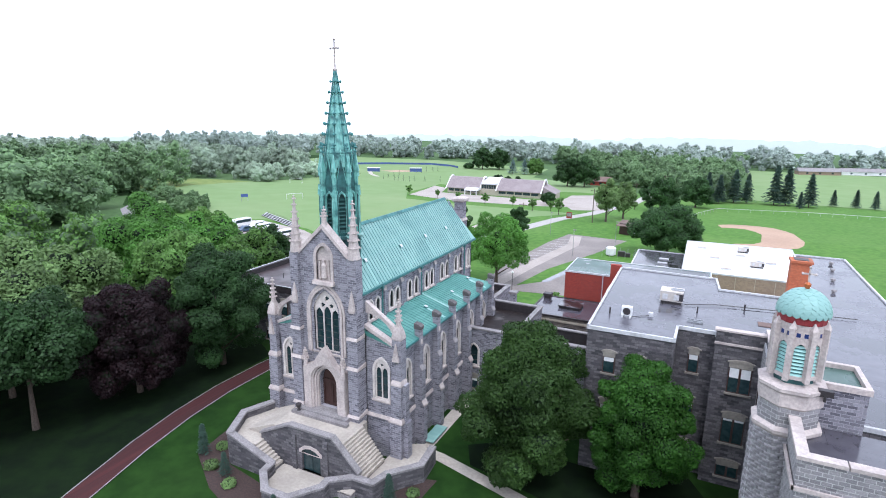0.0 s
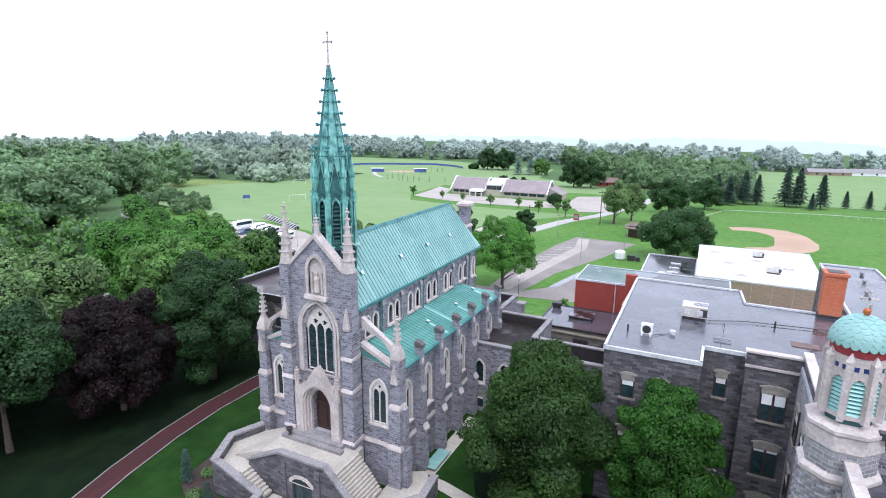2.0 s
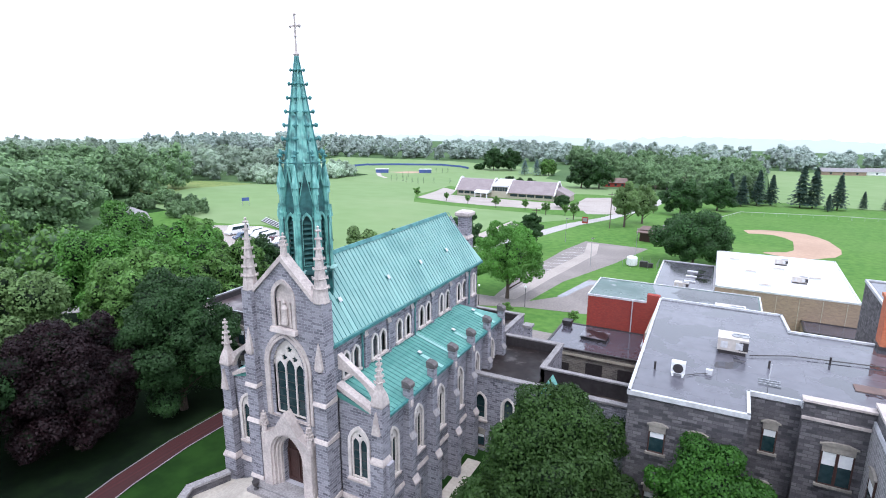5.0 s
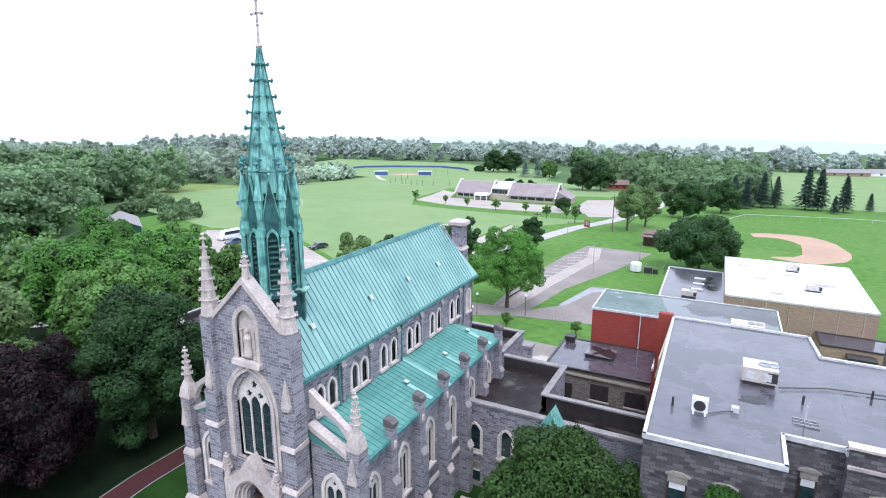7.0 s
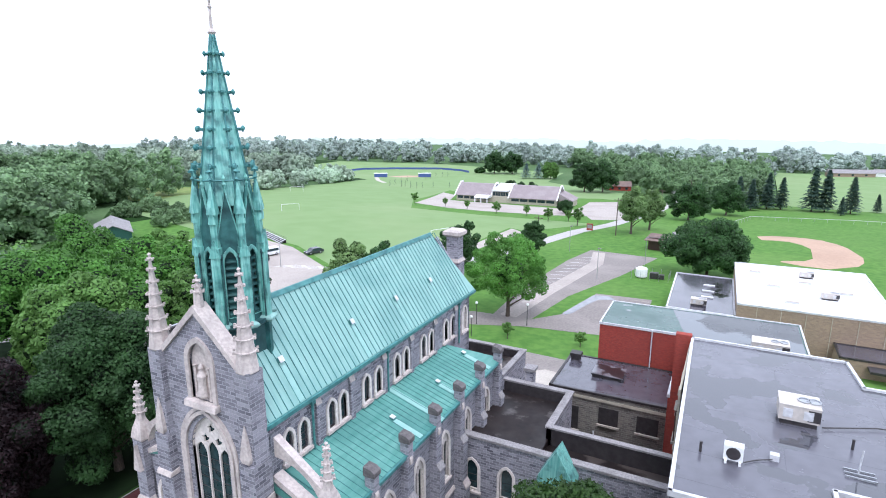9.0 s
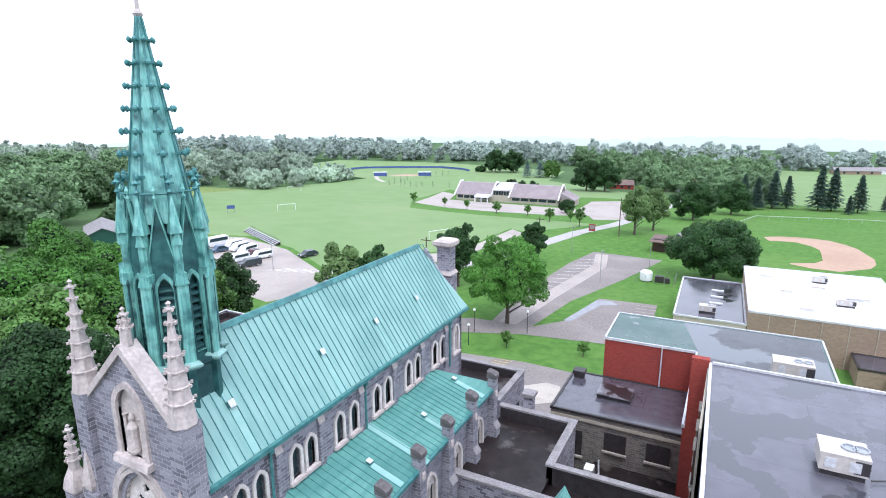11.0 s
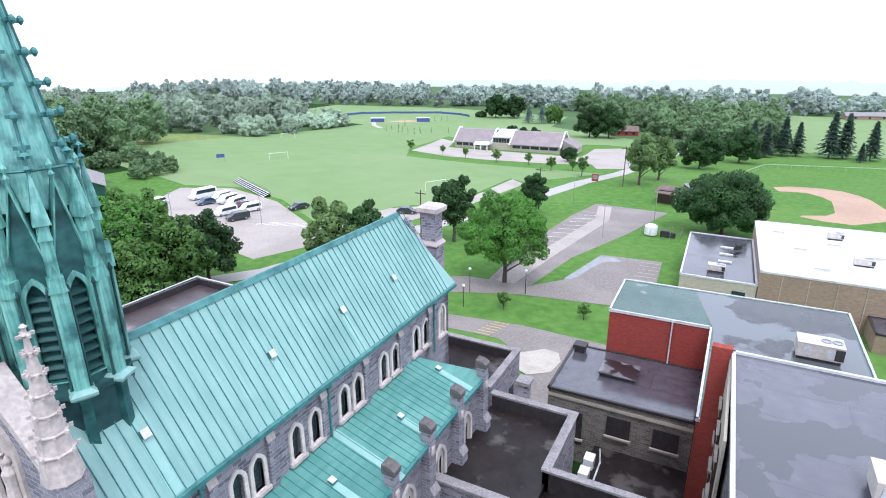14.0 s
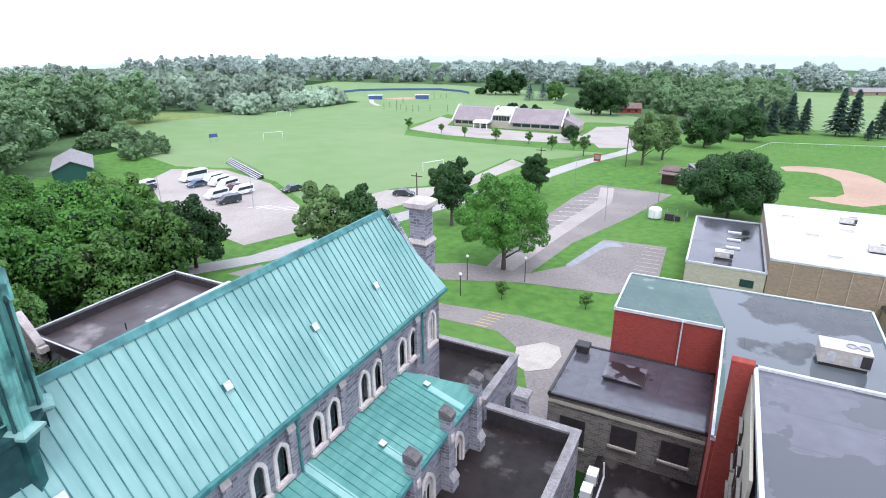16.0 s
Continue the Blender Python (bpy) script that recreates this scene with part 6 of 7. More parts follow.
for y in (16.6, 18.6, 20.8):
    for z in (4.2, 7.9):
        school_window(-y, z, z + 2.0, 1.0, school, pose(17.72, 0, 0, 0, 0, -90))
part("brick_pier", Geo().box(16.9, 17.88, 22.5, 23.0, -4, 12.1), "brick_red", school, "red brick corner pier")
low = flat_block([(7.0, 27.8), (16.7, 28.0), (16.7, 35.0), (7.0, 34.9)], -8, 3.8, "stone_brown", "roof_dark", school, 0.2, "black", 0.03, "low_wing")
part("brick_course", Geo().box(7.0, 16.7, 27.74, 27.77, 3.15, 3.4), "brick_cream", low)
for x0, x1, z0, z1 in ((7.9, 9.6, 0.2, 2.3), (11.25, 12.85, 1.2, 2.7), (14.3, 15.95, 1.2, 2.65)):
    k = part("dark_window", Geo().box(x0, x1, 27.72, 27.76, z0, z1), "black", low)
    part("sill", Geo().box(x0 - 0.1, x1 + 0.1, 27.6, 27.74, z0 - 0.16, z0 - 0.003), "concrete", k)
skl = part("skylight_curb", Geo().box(9.9, 12.4, 30.9, 32.9, 3.77, 4.05), "black", low)
part("skylight_top", Geo().box(9.8, 12.5, 30.8, 33.0, 4.053, 4.12), "skylight_film", skl)
thing("roof_vent", Geo().box(7.3, 8.1, 33.6, 34.3, 3.78, 4.15).box(7.2, 8.2, 33.5, 34.4, 4.15, 4.45), "black", "black box vent on the low roof", "roof vent")
# courtyard floor roof with air conditioners
part("court_roof", Geo().box(10.6, 17.75, 15.4, 27.78, -4, 0.0), "roof_tar", school)
for i, (y, z) in enumerate(((21.0, 1.4), (22.4, 1.4), (23.8, 1.4))):
    ac = thing("air_conditioner", Geo().box(10.75, 11.35, y - 0.4, y + 0.4, z, z + 0.7), "white_paint", "small white air conditioner on a wall rack", "air conditioner", group="wall air conditioners")
    part("fan_grille", Geo().box(11.352, 11.37, y - 0.28, y + 0.28, z + 0.1, z + 0.6), "steel", ac)
    part("bracket", Geo().box(10.62, 11.4, y - 0.05, y + 0.05, z - 0.08, z - 0.003), "steel", ac)
part("duct_pipe", Geo().tube([(11.6, 20.5, 0.4), (11.6, 20.8, 1.2), (11.6, 24.5, 1.3), (11.5, 24.7, 2.2)], 0.06, 6), "white_trim", school)
thing("roof_cap_vent", Geo().turned(10, [(0.12, 0.0), (0.12, 0.35), (0.22, 0.36), (0.22, 0.55), (0.06, 0.62)], 14.9, 17.6), "steel", "round steel vent on the court roof", "roof vent")
conn = part("connecting_wing", Geo().pierced([(5.85, -2), (18.3, -2), (18.3, 6.95), (5.85, 6.95)], [arch(6.55, 3.3, 0.85, 4.75, 0.65), arch(8.85, 3.3, 0.85, 4.75, 0.65), [(6.15, 0.9), (7.0, 0.9), (7.0, 2.3), (6.15, 2.3)]], 12.6, 12.95), "stone", school)
ck = window_kit(0.85, 3.3, 4.75, 0.65, 1, 0.17, False)
for x in (6.55, 8.85):
    put_window(ck, pose(x, 12.62, 0), school)
school_window(6.58, 0.9, 2.3, 0.85, school, pose(0, 12.7, 0))
part("coping", Geo().box(5.8, 18.3, 12.5, 13.02, 6.95, 7.1), "cap", conn)
dr = part("dark_roof", Geo().box(5.7, 10.6, 12.95, 20.3, -2, 6.5), "roof_tar", school)
dr2 = part("strip_roof", Geo().box(10.6, 18.0, 12.95, 15.2, -2, 6.1), "roof_tar", school)
ps = part("roof_parapet", Geo().box(5.75, 10.75, 20.05, 20.4, 0, 7.3).box(10.45, 10.78, 15.2, 20.05, 0, 7.3), "stone", school)
part("parapet_coping", Geo().box(5.7, 10.85, 19.98, 20.46, 7.3, 7.42).box(10.38, 10.86, 15.2, 19.98, 7.3, 7.42), "cap", ps)
part("tar_lining", Geo().box(5.8, 10.44, 19.99, 20.046, 6.5, 7.28), "black", ps)
bp = part("black_parapet", Geo().box(10.45, 17.9, 15.2, 15.45, -2, 7.28), "black", school)
part("parapet_coping", Geo().box(10.4, 17.9, 15.12, 15.52, 7.28, 7.4), "cap", bp)
sc2 = part("small_chimney", Geo().box(7.2, 7.8, 20.5, 21.1, 0, 8.2), "stone", school)
part("chimney_cap", Geo().box(7.08, 7.92, 20.38, 21.22, 8.2, 8.42), "cap", sc2)
back = part("vestry", Geo().box(-2.6, 5.45, 20.5, 25.7, -6, 6.6), "stone", school)
part("roof_deck", Geo().box(-2.5, 5.2, 20.5, 25.4, 6.603, 6.7), "roof_tar", back)
part("parapet", Geo().box(5.1, 5.45, 20.5, 25.7, 6.6, 7.35).box(-2.6, 5.1, 25.38, 25.7, 6.6, 7.35), "stone", back)
part("tar_lining", Geo().box(-2.6, 5.08, 25.33, 25.376, 6.7, 7.3).box(5.04, 5.096, 20.5, 25.3, 6.7, 7.3), "black", back)
part("coping", Geo().box(5.04, 5.52, 20.5, 25.77, 7.35, 7.45).box(-2.6, 5.04, 25.32, 25.77, 7.35, 7.45), "cap", back)
for y in (22.2, 24.2):
    part("vestry_window", Geo().box(5.452, 5.48, y - 0.4, y + 0.4, 3.2, 5.4), "glass", back)
gb = part("porch", Geo().slab_y([(11.1, -1), (13.2, -1), (13.2, 6.4), (12.15, 8.3), (11.1, 6.4)], 11.4, 12.6), "copper_spire", school)

# things on the roofs
def rooftop_unit(x, y, z, w, d, h, label):
    u = empty("rooftop_unit", (x, y, z))
    tagged(u, label, "rooftop unit", "rooftop units")
    part("curb", Geo().box(-w / 2 + 0.08, w / 2 - 0.08, -d / 2 + 0.08, d / 2 - 0.08, 0, 0.25), "black", u)
    part("casing", Geo().box(-w / 2, w / 2, -d / 2, d / 2, 0.25, h).box(-w / 2 - 0.02, w / 2 + 0.02, -d / 2 - 0.02, d / 2 + 0.02, h, h + 0.05), "unit_paint", u)
    part("grille", Geo().box(w / 2 - 0.5, w / 2 + 0.015, -d / 2 - 0.015, d / 2 - 0.1, 0.35, h - 0.08), "black", u)
    for k in (-0.25, 0.25):
        part("panel", Geo().box(k * w - 0.25, k * w + 0.15, -d / 2 - 0.02, -d / 2 - 0.003, 0.4, h - 0.15), "white_trim", u)
    for k in (0.12, 0.36):
        part("fan", Geo().turned(14, [(0.3, h + 0.05), (0.3, h + 0.12), (0.24, h + 0.12), (0.24, h + 0.07), (0.01, h + 0.08)], k * w, 0), "steel", u)
    return u


rooftop_unit(23.2, 14.0, ZS - 0.03, 1.7, 1.4, 1.0, "tan rooftop air handler with a round fan")
rooftop_unit(23.2, 33.6, 7.37, 2.6, 1.5, 1.2, "tan rooftop air handler on the wet green roof")
cond = thing("condenser", Geo().box(20.1, 20.85, 8.6, 9.0, ZS + 0.12, ZS + 0.8).box(20.15, 20.25, 8.5, 9.1, ZS - 0.03, ZS + 0.12).box(20.7, 20.8, 8.5, 9.1, ZS - 0.03, ZS + 0.12), "white_paint", "small white condenser on roof feet", "condenser")
part("fan", Geo().turned(14, [(0.28, 0), (0.28, 0.03), (0.02, 0.04)], m=pose(20.47, 8.6, ZS + 0.45, 90)), "black", cond)
thing("roof_drain", Geo().box(21.9, 22.25, 9.6, 9.9, ZS - 0.03, ZS + 0.25), "white_trim", "small pale roof box", "roof box")
thing("conduit", Geo().tube([(20.9, 8.8, ZS + 0.05), (21.4, 9.3, ZS + 0.02), (22.0, 9.6, ZS + 0.05)], 0.025, 5), "black", "black conduit across the roof", "conduit")
for x, y in ((19.2, 9.0), (25.2, 12.2), (28.5, 14.5)):
    thing("vent_pipe", Geo().turned(8, [(0.06, ZS - 0.03), (0.06, ZS + 0.45), (0.05, ZS + 0.46)], x, y), "black", "black vent pipe on the flat roof", "vent pipe", group="vent pipes")
an = thing("antenna_frame", Geo().box(24.6, 25.7, 9.7, 9.76, ZS, ZS + 0.06).box(24.6, 25.7, 10.3, 10.36, ZS, ZS + 0.06).box(24.6, 25.7, 10.0, 10.06, ZS, ZS + 0.06), "steel", "steel aerial frame on the flat roof", "aerial")
part("mast", Geo().tube([(25.1, 10.1, ZS), (25.15, 10.1, ZS + 1.1)], 0.03, 5), "white_trim", an)
thing("gas_pipe", Geo().tube([(24.2, 13.5, ZS + 0.08), (26.5, 14.6, ZS + 0.08), (30.5, 15.2, ZS + 0.08), (36, 15.8, ZS + 0.08)], 0.035, 5), "black", "thin black pipe across the roof", "pipe")
bc = part("brick_chimney", Geo().box(31.6, 33.0, 18.6, 19.9, 11.7, 15.1).box(31.5, 33.1, 18.5, 20.0, 15.1, 15.3), "brick_orange", school, "orange brick chimney")
part("chimney_mouth", Geo().box(31.8, 32.8, 18.8, 19.7, 15.303, 15.34), "black", bc)
part("chimney_flashing", Geo().box(31.5, 33.1, 18.5, 20.0, 11.8, 12.05), "black", bc)
thing("roof_puddle_hatch", Geo().box(29.3, 30.9, 11.2, 12.1, ZS - 0.03, ZS + 0.02), "rust", "dark rusty plate on the flat roof", "roof plate")
for x, y in ((35.5, 23), (36, 27), (36.5, 31), (36.8, 34)):
    thing("roof_turbine", Geo().turned(10, [(0.14, ZS - 0.03), (0.14, ZS + 0.12), (0.22, ZS + 0.14), (0.2, ZS + 0.26), (0.05, ZS + 0.3)], x, y), "cap", "pale round roof ventilator", "ventilator", group="round ventilators")

# north-west wing behind the chapel
rect = empty("rectory")
tagged(rect, "dark stone wing with flat tar roof and stepped gable", "building")
M["roof_brown"] = roof_film("brown_felt_roof", (0.05, 0.036, 0.038), (0.07, 0.05, 0.052), (0.14, 0.11, 0.105), 0.3, 0.5, 0.25, 0.6, 0.66, gloss=0.4)
flat_block([(-25.5, 13.5), (-5.9, 13.5), (-5.9, 25.2), (-25.3, 25.2)], -6, 6.75, "stone_dark", "roof_brown", rect, 0.3, "black", 0.57, "rectory_wing")
part("pale_rim", Geo().box(-25.6, -25.48, 13.4, 25.4, 7.325, 7.4).box(-25.3, -6, 25.15, 25.3, 7.325, 7.4).box(-25.3, -6, 13.4, 13.5, 7.325, 7.4), "white_trim", rect)
gable = part("gable_front", Geo().slab_y([(-27.2, -2), (-23.6, -2), (-23.6, 6.9), (-24.0, 7.1), (-25.4, 8.9), (-26.8, 7.1), (-27.2, 6.9)], 12.95, 13.38), "stone_brown", rect)
for s in (-1, 1):
    part("gable_coping", Geo().slab_y([(-25.4 + s * 1.9, 6.9), (-25.4 + s * 1.9, 7.12), (-25.4, 9.12), (-25.4, 8.88)][:: s], 12.9, 13.44), "trim", gable)
    part("gable_kneeler", Geo().box(-25.4 + s * 2.0 - 0.25, -25.4 + s * 2.0 + 0.25, 12.88, 13.46, 6.6, 7.0), "trim", gable)
for x in (-26.3, -25.4, -24.5):
    part("gable_window", Geo().slab_y(arch(x, 4.4, 0.5, 6.0, 0.4), 12.9, 12.948), "glass", gable)
ridge = part("roof_step", Geo().box(-18.6, -18.2, 17.6, 24.9, 6.97, 7.85), "black", rect)
part("step_coping", Geo().box(-18.7, -18.1, 17.5, 24.95, 7.853, 7.95), "white_trim", ridge)
thing("vent_pipe", Geo().turned(8, [(0.05, 6.97), (0.05, 7.5), (0.04, 7.51)], -20.5, 17.2), "black", "thin black vent pipe on the brown roof", "vent pipe", group="vent pipes")
for z in (0.6, 3.9):
    for y in (15.5, 18.0, 20.5, 23):
        school_window(-y, z, z + 1.9, 0.9, rect, pose(-25.46, 0, 0, 0, 0, -90))
    for x in (-22.0, -19.6, -17.2, -14.8, -12.4, -10.0, -7.6):
        school_window(x, z, z + 1.9, 0.95, rect, pose(0, 13.46, 0))

# gymnasium
gym = empty("gymnasium")
tagged(gym, "tan brick gymnasium with a white membrane roof", "gymnasium")
gw = flat_block([(21.5, 72.2), (40.6, 72.2), (40.6, 99.0), (20.9, 98.0)], -9, -0.3, "brick_tan", "roof_white", gym, 0.3, "white_trim", 0.1, "hall")
for i in range(6):
    part("wall_joint", Geo().box(24 + 3 * i, 24.08 + 3 * i, 72.12, 72.198, -8, -0.6), "brick_cream", gw)
flat_block([(12.0, 72.3), (21.4, 72.3), (20.9, 93.4), (11.5, 93.5)], -9, -2.3, "brick_cream", "roof_dark", gym, 0.25, "white_trim", 0.08, "low_hall")
part("low_window", Geo().box(18.6, 20.2, 72.24, 72.29, -4.6, -3.6), "glass", gym)
flat_block([(33.6, 67.0), (44, 67.0), (44, 72.1), (33.6, 72.1)], -9, -4.0, "brick_tan", "roof_dark", gym, 0.25, "black", 0.06, "entrance")
part("canopy", Geo().box(36.6, 39.8, 65.0, 66.9, -4.9, -4.6), "black", gym)
for x, y in ((24, 92), (26.5, 84), (28.5, 76), (31, 88), (36, 84)):
    sk = thing("skylight", Geo().box(x - 0.9, x + 0.9, y - 0.3, y + 0.3, -0.33, -0.1), "white_trim", "long white skylight on the membrane roof", "skylight", group="gym skylights")
    part("dome_light", Geo().box(x - 0.8, x + 0.8, y - 0.22, y + 0.22, -0.1, -0.02), "concrete", sk)
rooftop_unit(31.5, 92, -0.33, 2.0, 1.2, 1.0, "grey rooftop unit on the white roof")
rooftop_unit(33.5, 80.5, -0.33, 2.2, 1.4, 1.0, "grey rooftop unit on the white roof")
rooftop_unit(16.3, 75.5, -2.33, 2.2, 1.3, 1.0, "pale rooftop unit on the dark roof")
for y in (80, 83.5, 87):
    thing("roof_strip_light", Geo().box(16.4, 18.2, y - 0.3, y + 0.3, -2.33, -2.15), "white_trim", "flat white skylight on the dark roof", "skylight", group="dark roof skylights")

# ---- far buildings and things in the fields ----
far = empty("far_school", (-72, 221, ground_z(221) + 0.1), None, 0.05)
tagged(far, "long low brick school with two grey-brown gabled roofs", "school")
part("wall", Geo().box(-23.4, 23.4, 0, 15, -1.5, 2.7), "brick_cream", far)
for x0, x1 in ((-23.7, -6.6), (2.2, 23.7)):
    rf = part("roof", Geo().slab_x([(-0.9, 2.6), (16, 2.6), (9.0, 7.4), (6.6, 7.4)], x0, x1), "shingle", far, "grey-brown shingle roof")
    for x in (x0 - 0.45, x1):
        part("gable_trim", Geo().slab_x([(-1.3, 2.3), (0.0, 2.3), (6.7, 7.3), (8.9, 7.3), (15.0, 2.3), (16.4, 2.3), (9.2, 8.1), (6.4, 8.1)], x, x + 0.45), "white_paint", rf)
    for k in range(5):
        xa = x0 + 0.8 + (x1 - x0 - 1.6) * k / 5
        part("window", Geo().box(xa + 0.25, xa + (x1 - x0 - 1.6) / 5 - 0.25, -0.06, -0.003, 1.0, 2.2), "glass", far)
hall = part("entrance_hall", Geo().box(-6.1, 1.7, 1.0, 12, -1.2, 5.2), "brick_cream", far)
part("hall_roof", Geo().slab_x([(0.0, 5.0), (0.0, 5.4), (12.5, 7.4), (12.5, 5.0)], -6.1, 1.7), "white_trim", hall)
for k in range(6):
    part("hall_glazing", Geo().box(-5.8 + 1.22 * k, -4.75 + 1.22 * k, 0.94, 0.997, 2.9, 4.7), "glass", hall)
    part("hall_glazing", Geo().box(-5.8 + 1.22 * k, -4.75 + 1.22 * k, 0.94, 0.997, 0.1, 2.4), "glass", hall)
porch = part("porch_roof", Geo().slab_x([(-5.6, 2.3), (0.9, 2.3), (0.9, 2.9), (-2.4, 3.5), (-5.6, 2.9)], -12.5, -6.0), "white_paint", far)
for x in (-12.2, -9.3, -6.4):
    part("porch_post", Geo().box(x - 0.18, x + 0.18, -5.4, -5.05, -1.5, 2.3), "white_paint", porch)
wing = part("side_wing", Geo().box(24.2, 30, 2, 13, -1.5, 2.2), "brick_cream", far)
part("side_wing_roof", Geo().slab_y([(24.2, 2.2), (30.5, 2.2), (24.2, 5.2)], 1.6, 13.4), "shingle", wing)
bs = empty("green_shed", (-119.5, 70.5, ground_z(72)), None, 1.02)
tagged(bs, "dark green metal shed with a grey gabled roof", "shed")
grn = surface("dark_green_siding", (0.015, 0.075, 0.06), (0.012, 0.055, 0.045), None, 1, 4, 0.5, stretch=(8, 8, 0.2))
part("wall", Geo().slab_y([(-4, -1), (4, -1), (4, 3.6), (0, 5.4), (-4, 3.6)], 0, 17), grn, bs)
for s in (-1, 1):
    part("roof", Geo().slab_y([(s * 4.4, 3.35), (s * 4.4, 3.5), (0, 5.6), (0, 5.45)][:: s], -0.4, 17.4), "cap", bs)
dg = empty("field_house", (4, 135.5, ground_z(135)), None, -0.15)
tagged(dg, "small dark brown timber field house", "shed")
part("wall", Geo().box(-2.6, 2.6, -1.8, 1.8, -0.5, 3.2), "dark_wood", dg)
part("roof", Geo().slab_x([(-3.4, 2.6), (2.4, 3.4), (2.4, 3.6), (-3.4, 2.8)], -3.2, 3.0), "rust", dg)
part("door", Geo().box(1.4, 2.2, -1.86, -1.803, -0.3, 1.9), "white_paint", dg)
dugout = empty("dugout", (11, 146, ground_z(146)), None, 0.6)
tagged(dugout, "blue and grey roofed ball-field dugout", "dugout")
blue = surface("dull_blue_paint", (0.06, 0.1, 0.3), (0.05, 0.08, 0.22), None, 1, 4, 0.5)
part("roof", Geo().slab_x([(-2, 2.4), (2, 3.0), (2, 3.25), (-2, 2.65)], -5, 5), "cap", dugout)
part("back_wall", Geo().box(-5, 5, 1.6, 1.9, -0.5, 2.9), blue, dugout)
for x in (-4.8, 4.8):
    part("post", Geo().box(x - 0.1, x + 0.1, -1.8, 1.6, -0.5, 2.4), blue, dugout)
for i, (x, y) in enumerate(((-205, 322), (-181, 343))):
    d = thing("far_dugout", Geo().box(-4.5, 4.5, -1.5, 1.5, -0.3, 2.6), blue, "small blue dugout at the far ball field", "dugout", (x, y, ground_z(y)), 0.5, "far dugouts")
    part("roof", Geo().box(-4.8, 4.8, -1.8, 1.8, 2.6, 2.8), "white_paint", d)
draped("far_infield", [(-206, 332), (-198, 345), (-186, 350), (-182, 340), (-192, 328)], "dirt", 0.08, "pale clay infield far off", "infield")
draped("far_path", ribbon([(-206, 318), (-190, 296), (-176, 282)], 3.0), "concrete", 0.08, "pale curved path across the far field", "path")
ftank = thing("propane_tank", Geo().turned(12, [(0.9, 0.1), (1.2, 0.3), (1.2, 1.9), (0.9, 2.15), (0.2, 2.2)]), "white_paint", "white round tank in a small enclosure", "tank", at_ground(3.9, 104.6))
bx = thing("pump_box", Geo().box(0, 1.6, -0.6, 0.6, 0.1, 1.3).box(1.7, 2.8, -0.5, 0.5, 0.1, 1.0), "black", "dark pump boxes beside the white tank", "pump", at_ground(5.6, 104.8))
fe = empty("enclosure_fence", at_ground(2.2, 102.6))
tagged(fe, "thin wire fence round the tank", "fence")
for i in range(12):
    x, y = (0 + 1.8 * i, 0) if i < 5 else ((7.2, 1.3 * (i - 4)) if i < 8 else (7.2 - 1.8 * (i - 7), 4.0))
    part("post", Geo().tube([(x, y, 0), (x, y, 1.7)], 0.04, 5), "steel", fe)
bl = empty("bleachers", (-96, 99.5, ground_z(99)), None, math.atan2(-11, 22.6))
tagged(bl, "long dark metal bleachers facing the field", "bleachers")
for i in range(4):
    part("bench", Geo().box(-12, 12, 0.45 * i - 0.9, 0.45 * i - 0.6, 0.25 + 0.25 * i, 0.31 + 0.25 * i), "white_trim", bl)
    part("riser", Geo().box(-12, 12, 0.45 * i - 0.58, 0.45 * i - 0.54, 0.05, 0.2 + 0.25 * i), "black", bl)
for i in range(9):
    part("support", Geo().slab_x([(-0.9, -0.1), (0.9, -0.1), (0.9, 1.0), (-0.9, 0.22)], -11.8 + 2.92 * i, -11.7 + 2.92 * i), "black", bl)
part("back_rail", Geo().box(-12, 12, 0.95, 0.99, 1.5, 1.56).box(-12, 12, 0.95, 0.99, 1.1, 1.16), "black", bl)
for (x, y), rz in (((-124, 140), 1.0), ((-52.8, 122), 1.1), ((-177, 203), 0.9)):
    go = empty("football_goal", at_ground(x, y), None, rz)
    tagged(go, "white football goal frame on the grass", "goal", "football goals")
    part("goal_post", Geo().tube([(-3.2, 0, 0), (-3.2, 0, 2.4)], 0.07, 6), "white_paint", go)
    part("goal_post", Geo().tube([(3.2, 0, 0), (3.2, 0, 2.4)], 0.07, 6), "white_paint", go)
    part("crossbar", Geo().tube([(-3.2, 0, 2.4), (3.2, 0, 2.4)], 0.07, 6), "white_paint", go)
sb = empty("scoreboard", at_ground(-137, 126.5), None, 1.0)
tagged(sb, "small blue scoreboard on two posts", "scoreboard")
part("board", Geo().box(-1.3, 1.3, -0.1, 0.1, 1.6, 2.8), blue, sb)
for x in (-1.2, 1.2):
    part("post", Geo().box(x - 0.08, x + 0.08, -0.08, 0.08, 0, 2.0), "steel", sb)


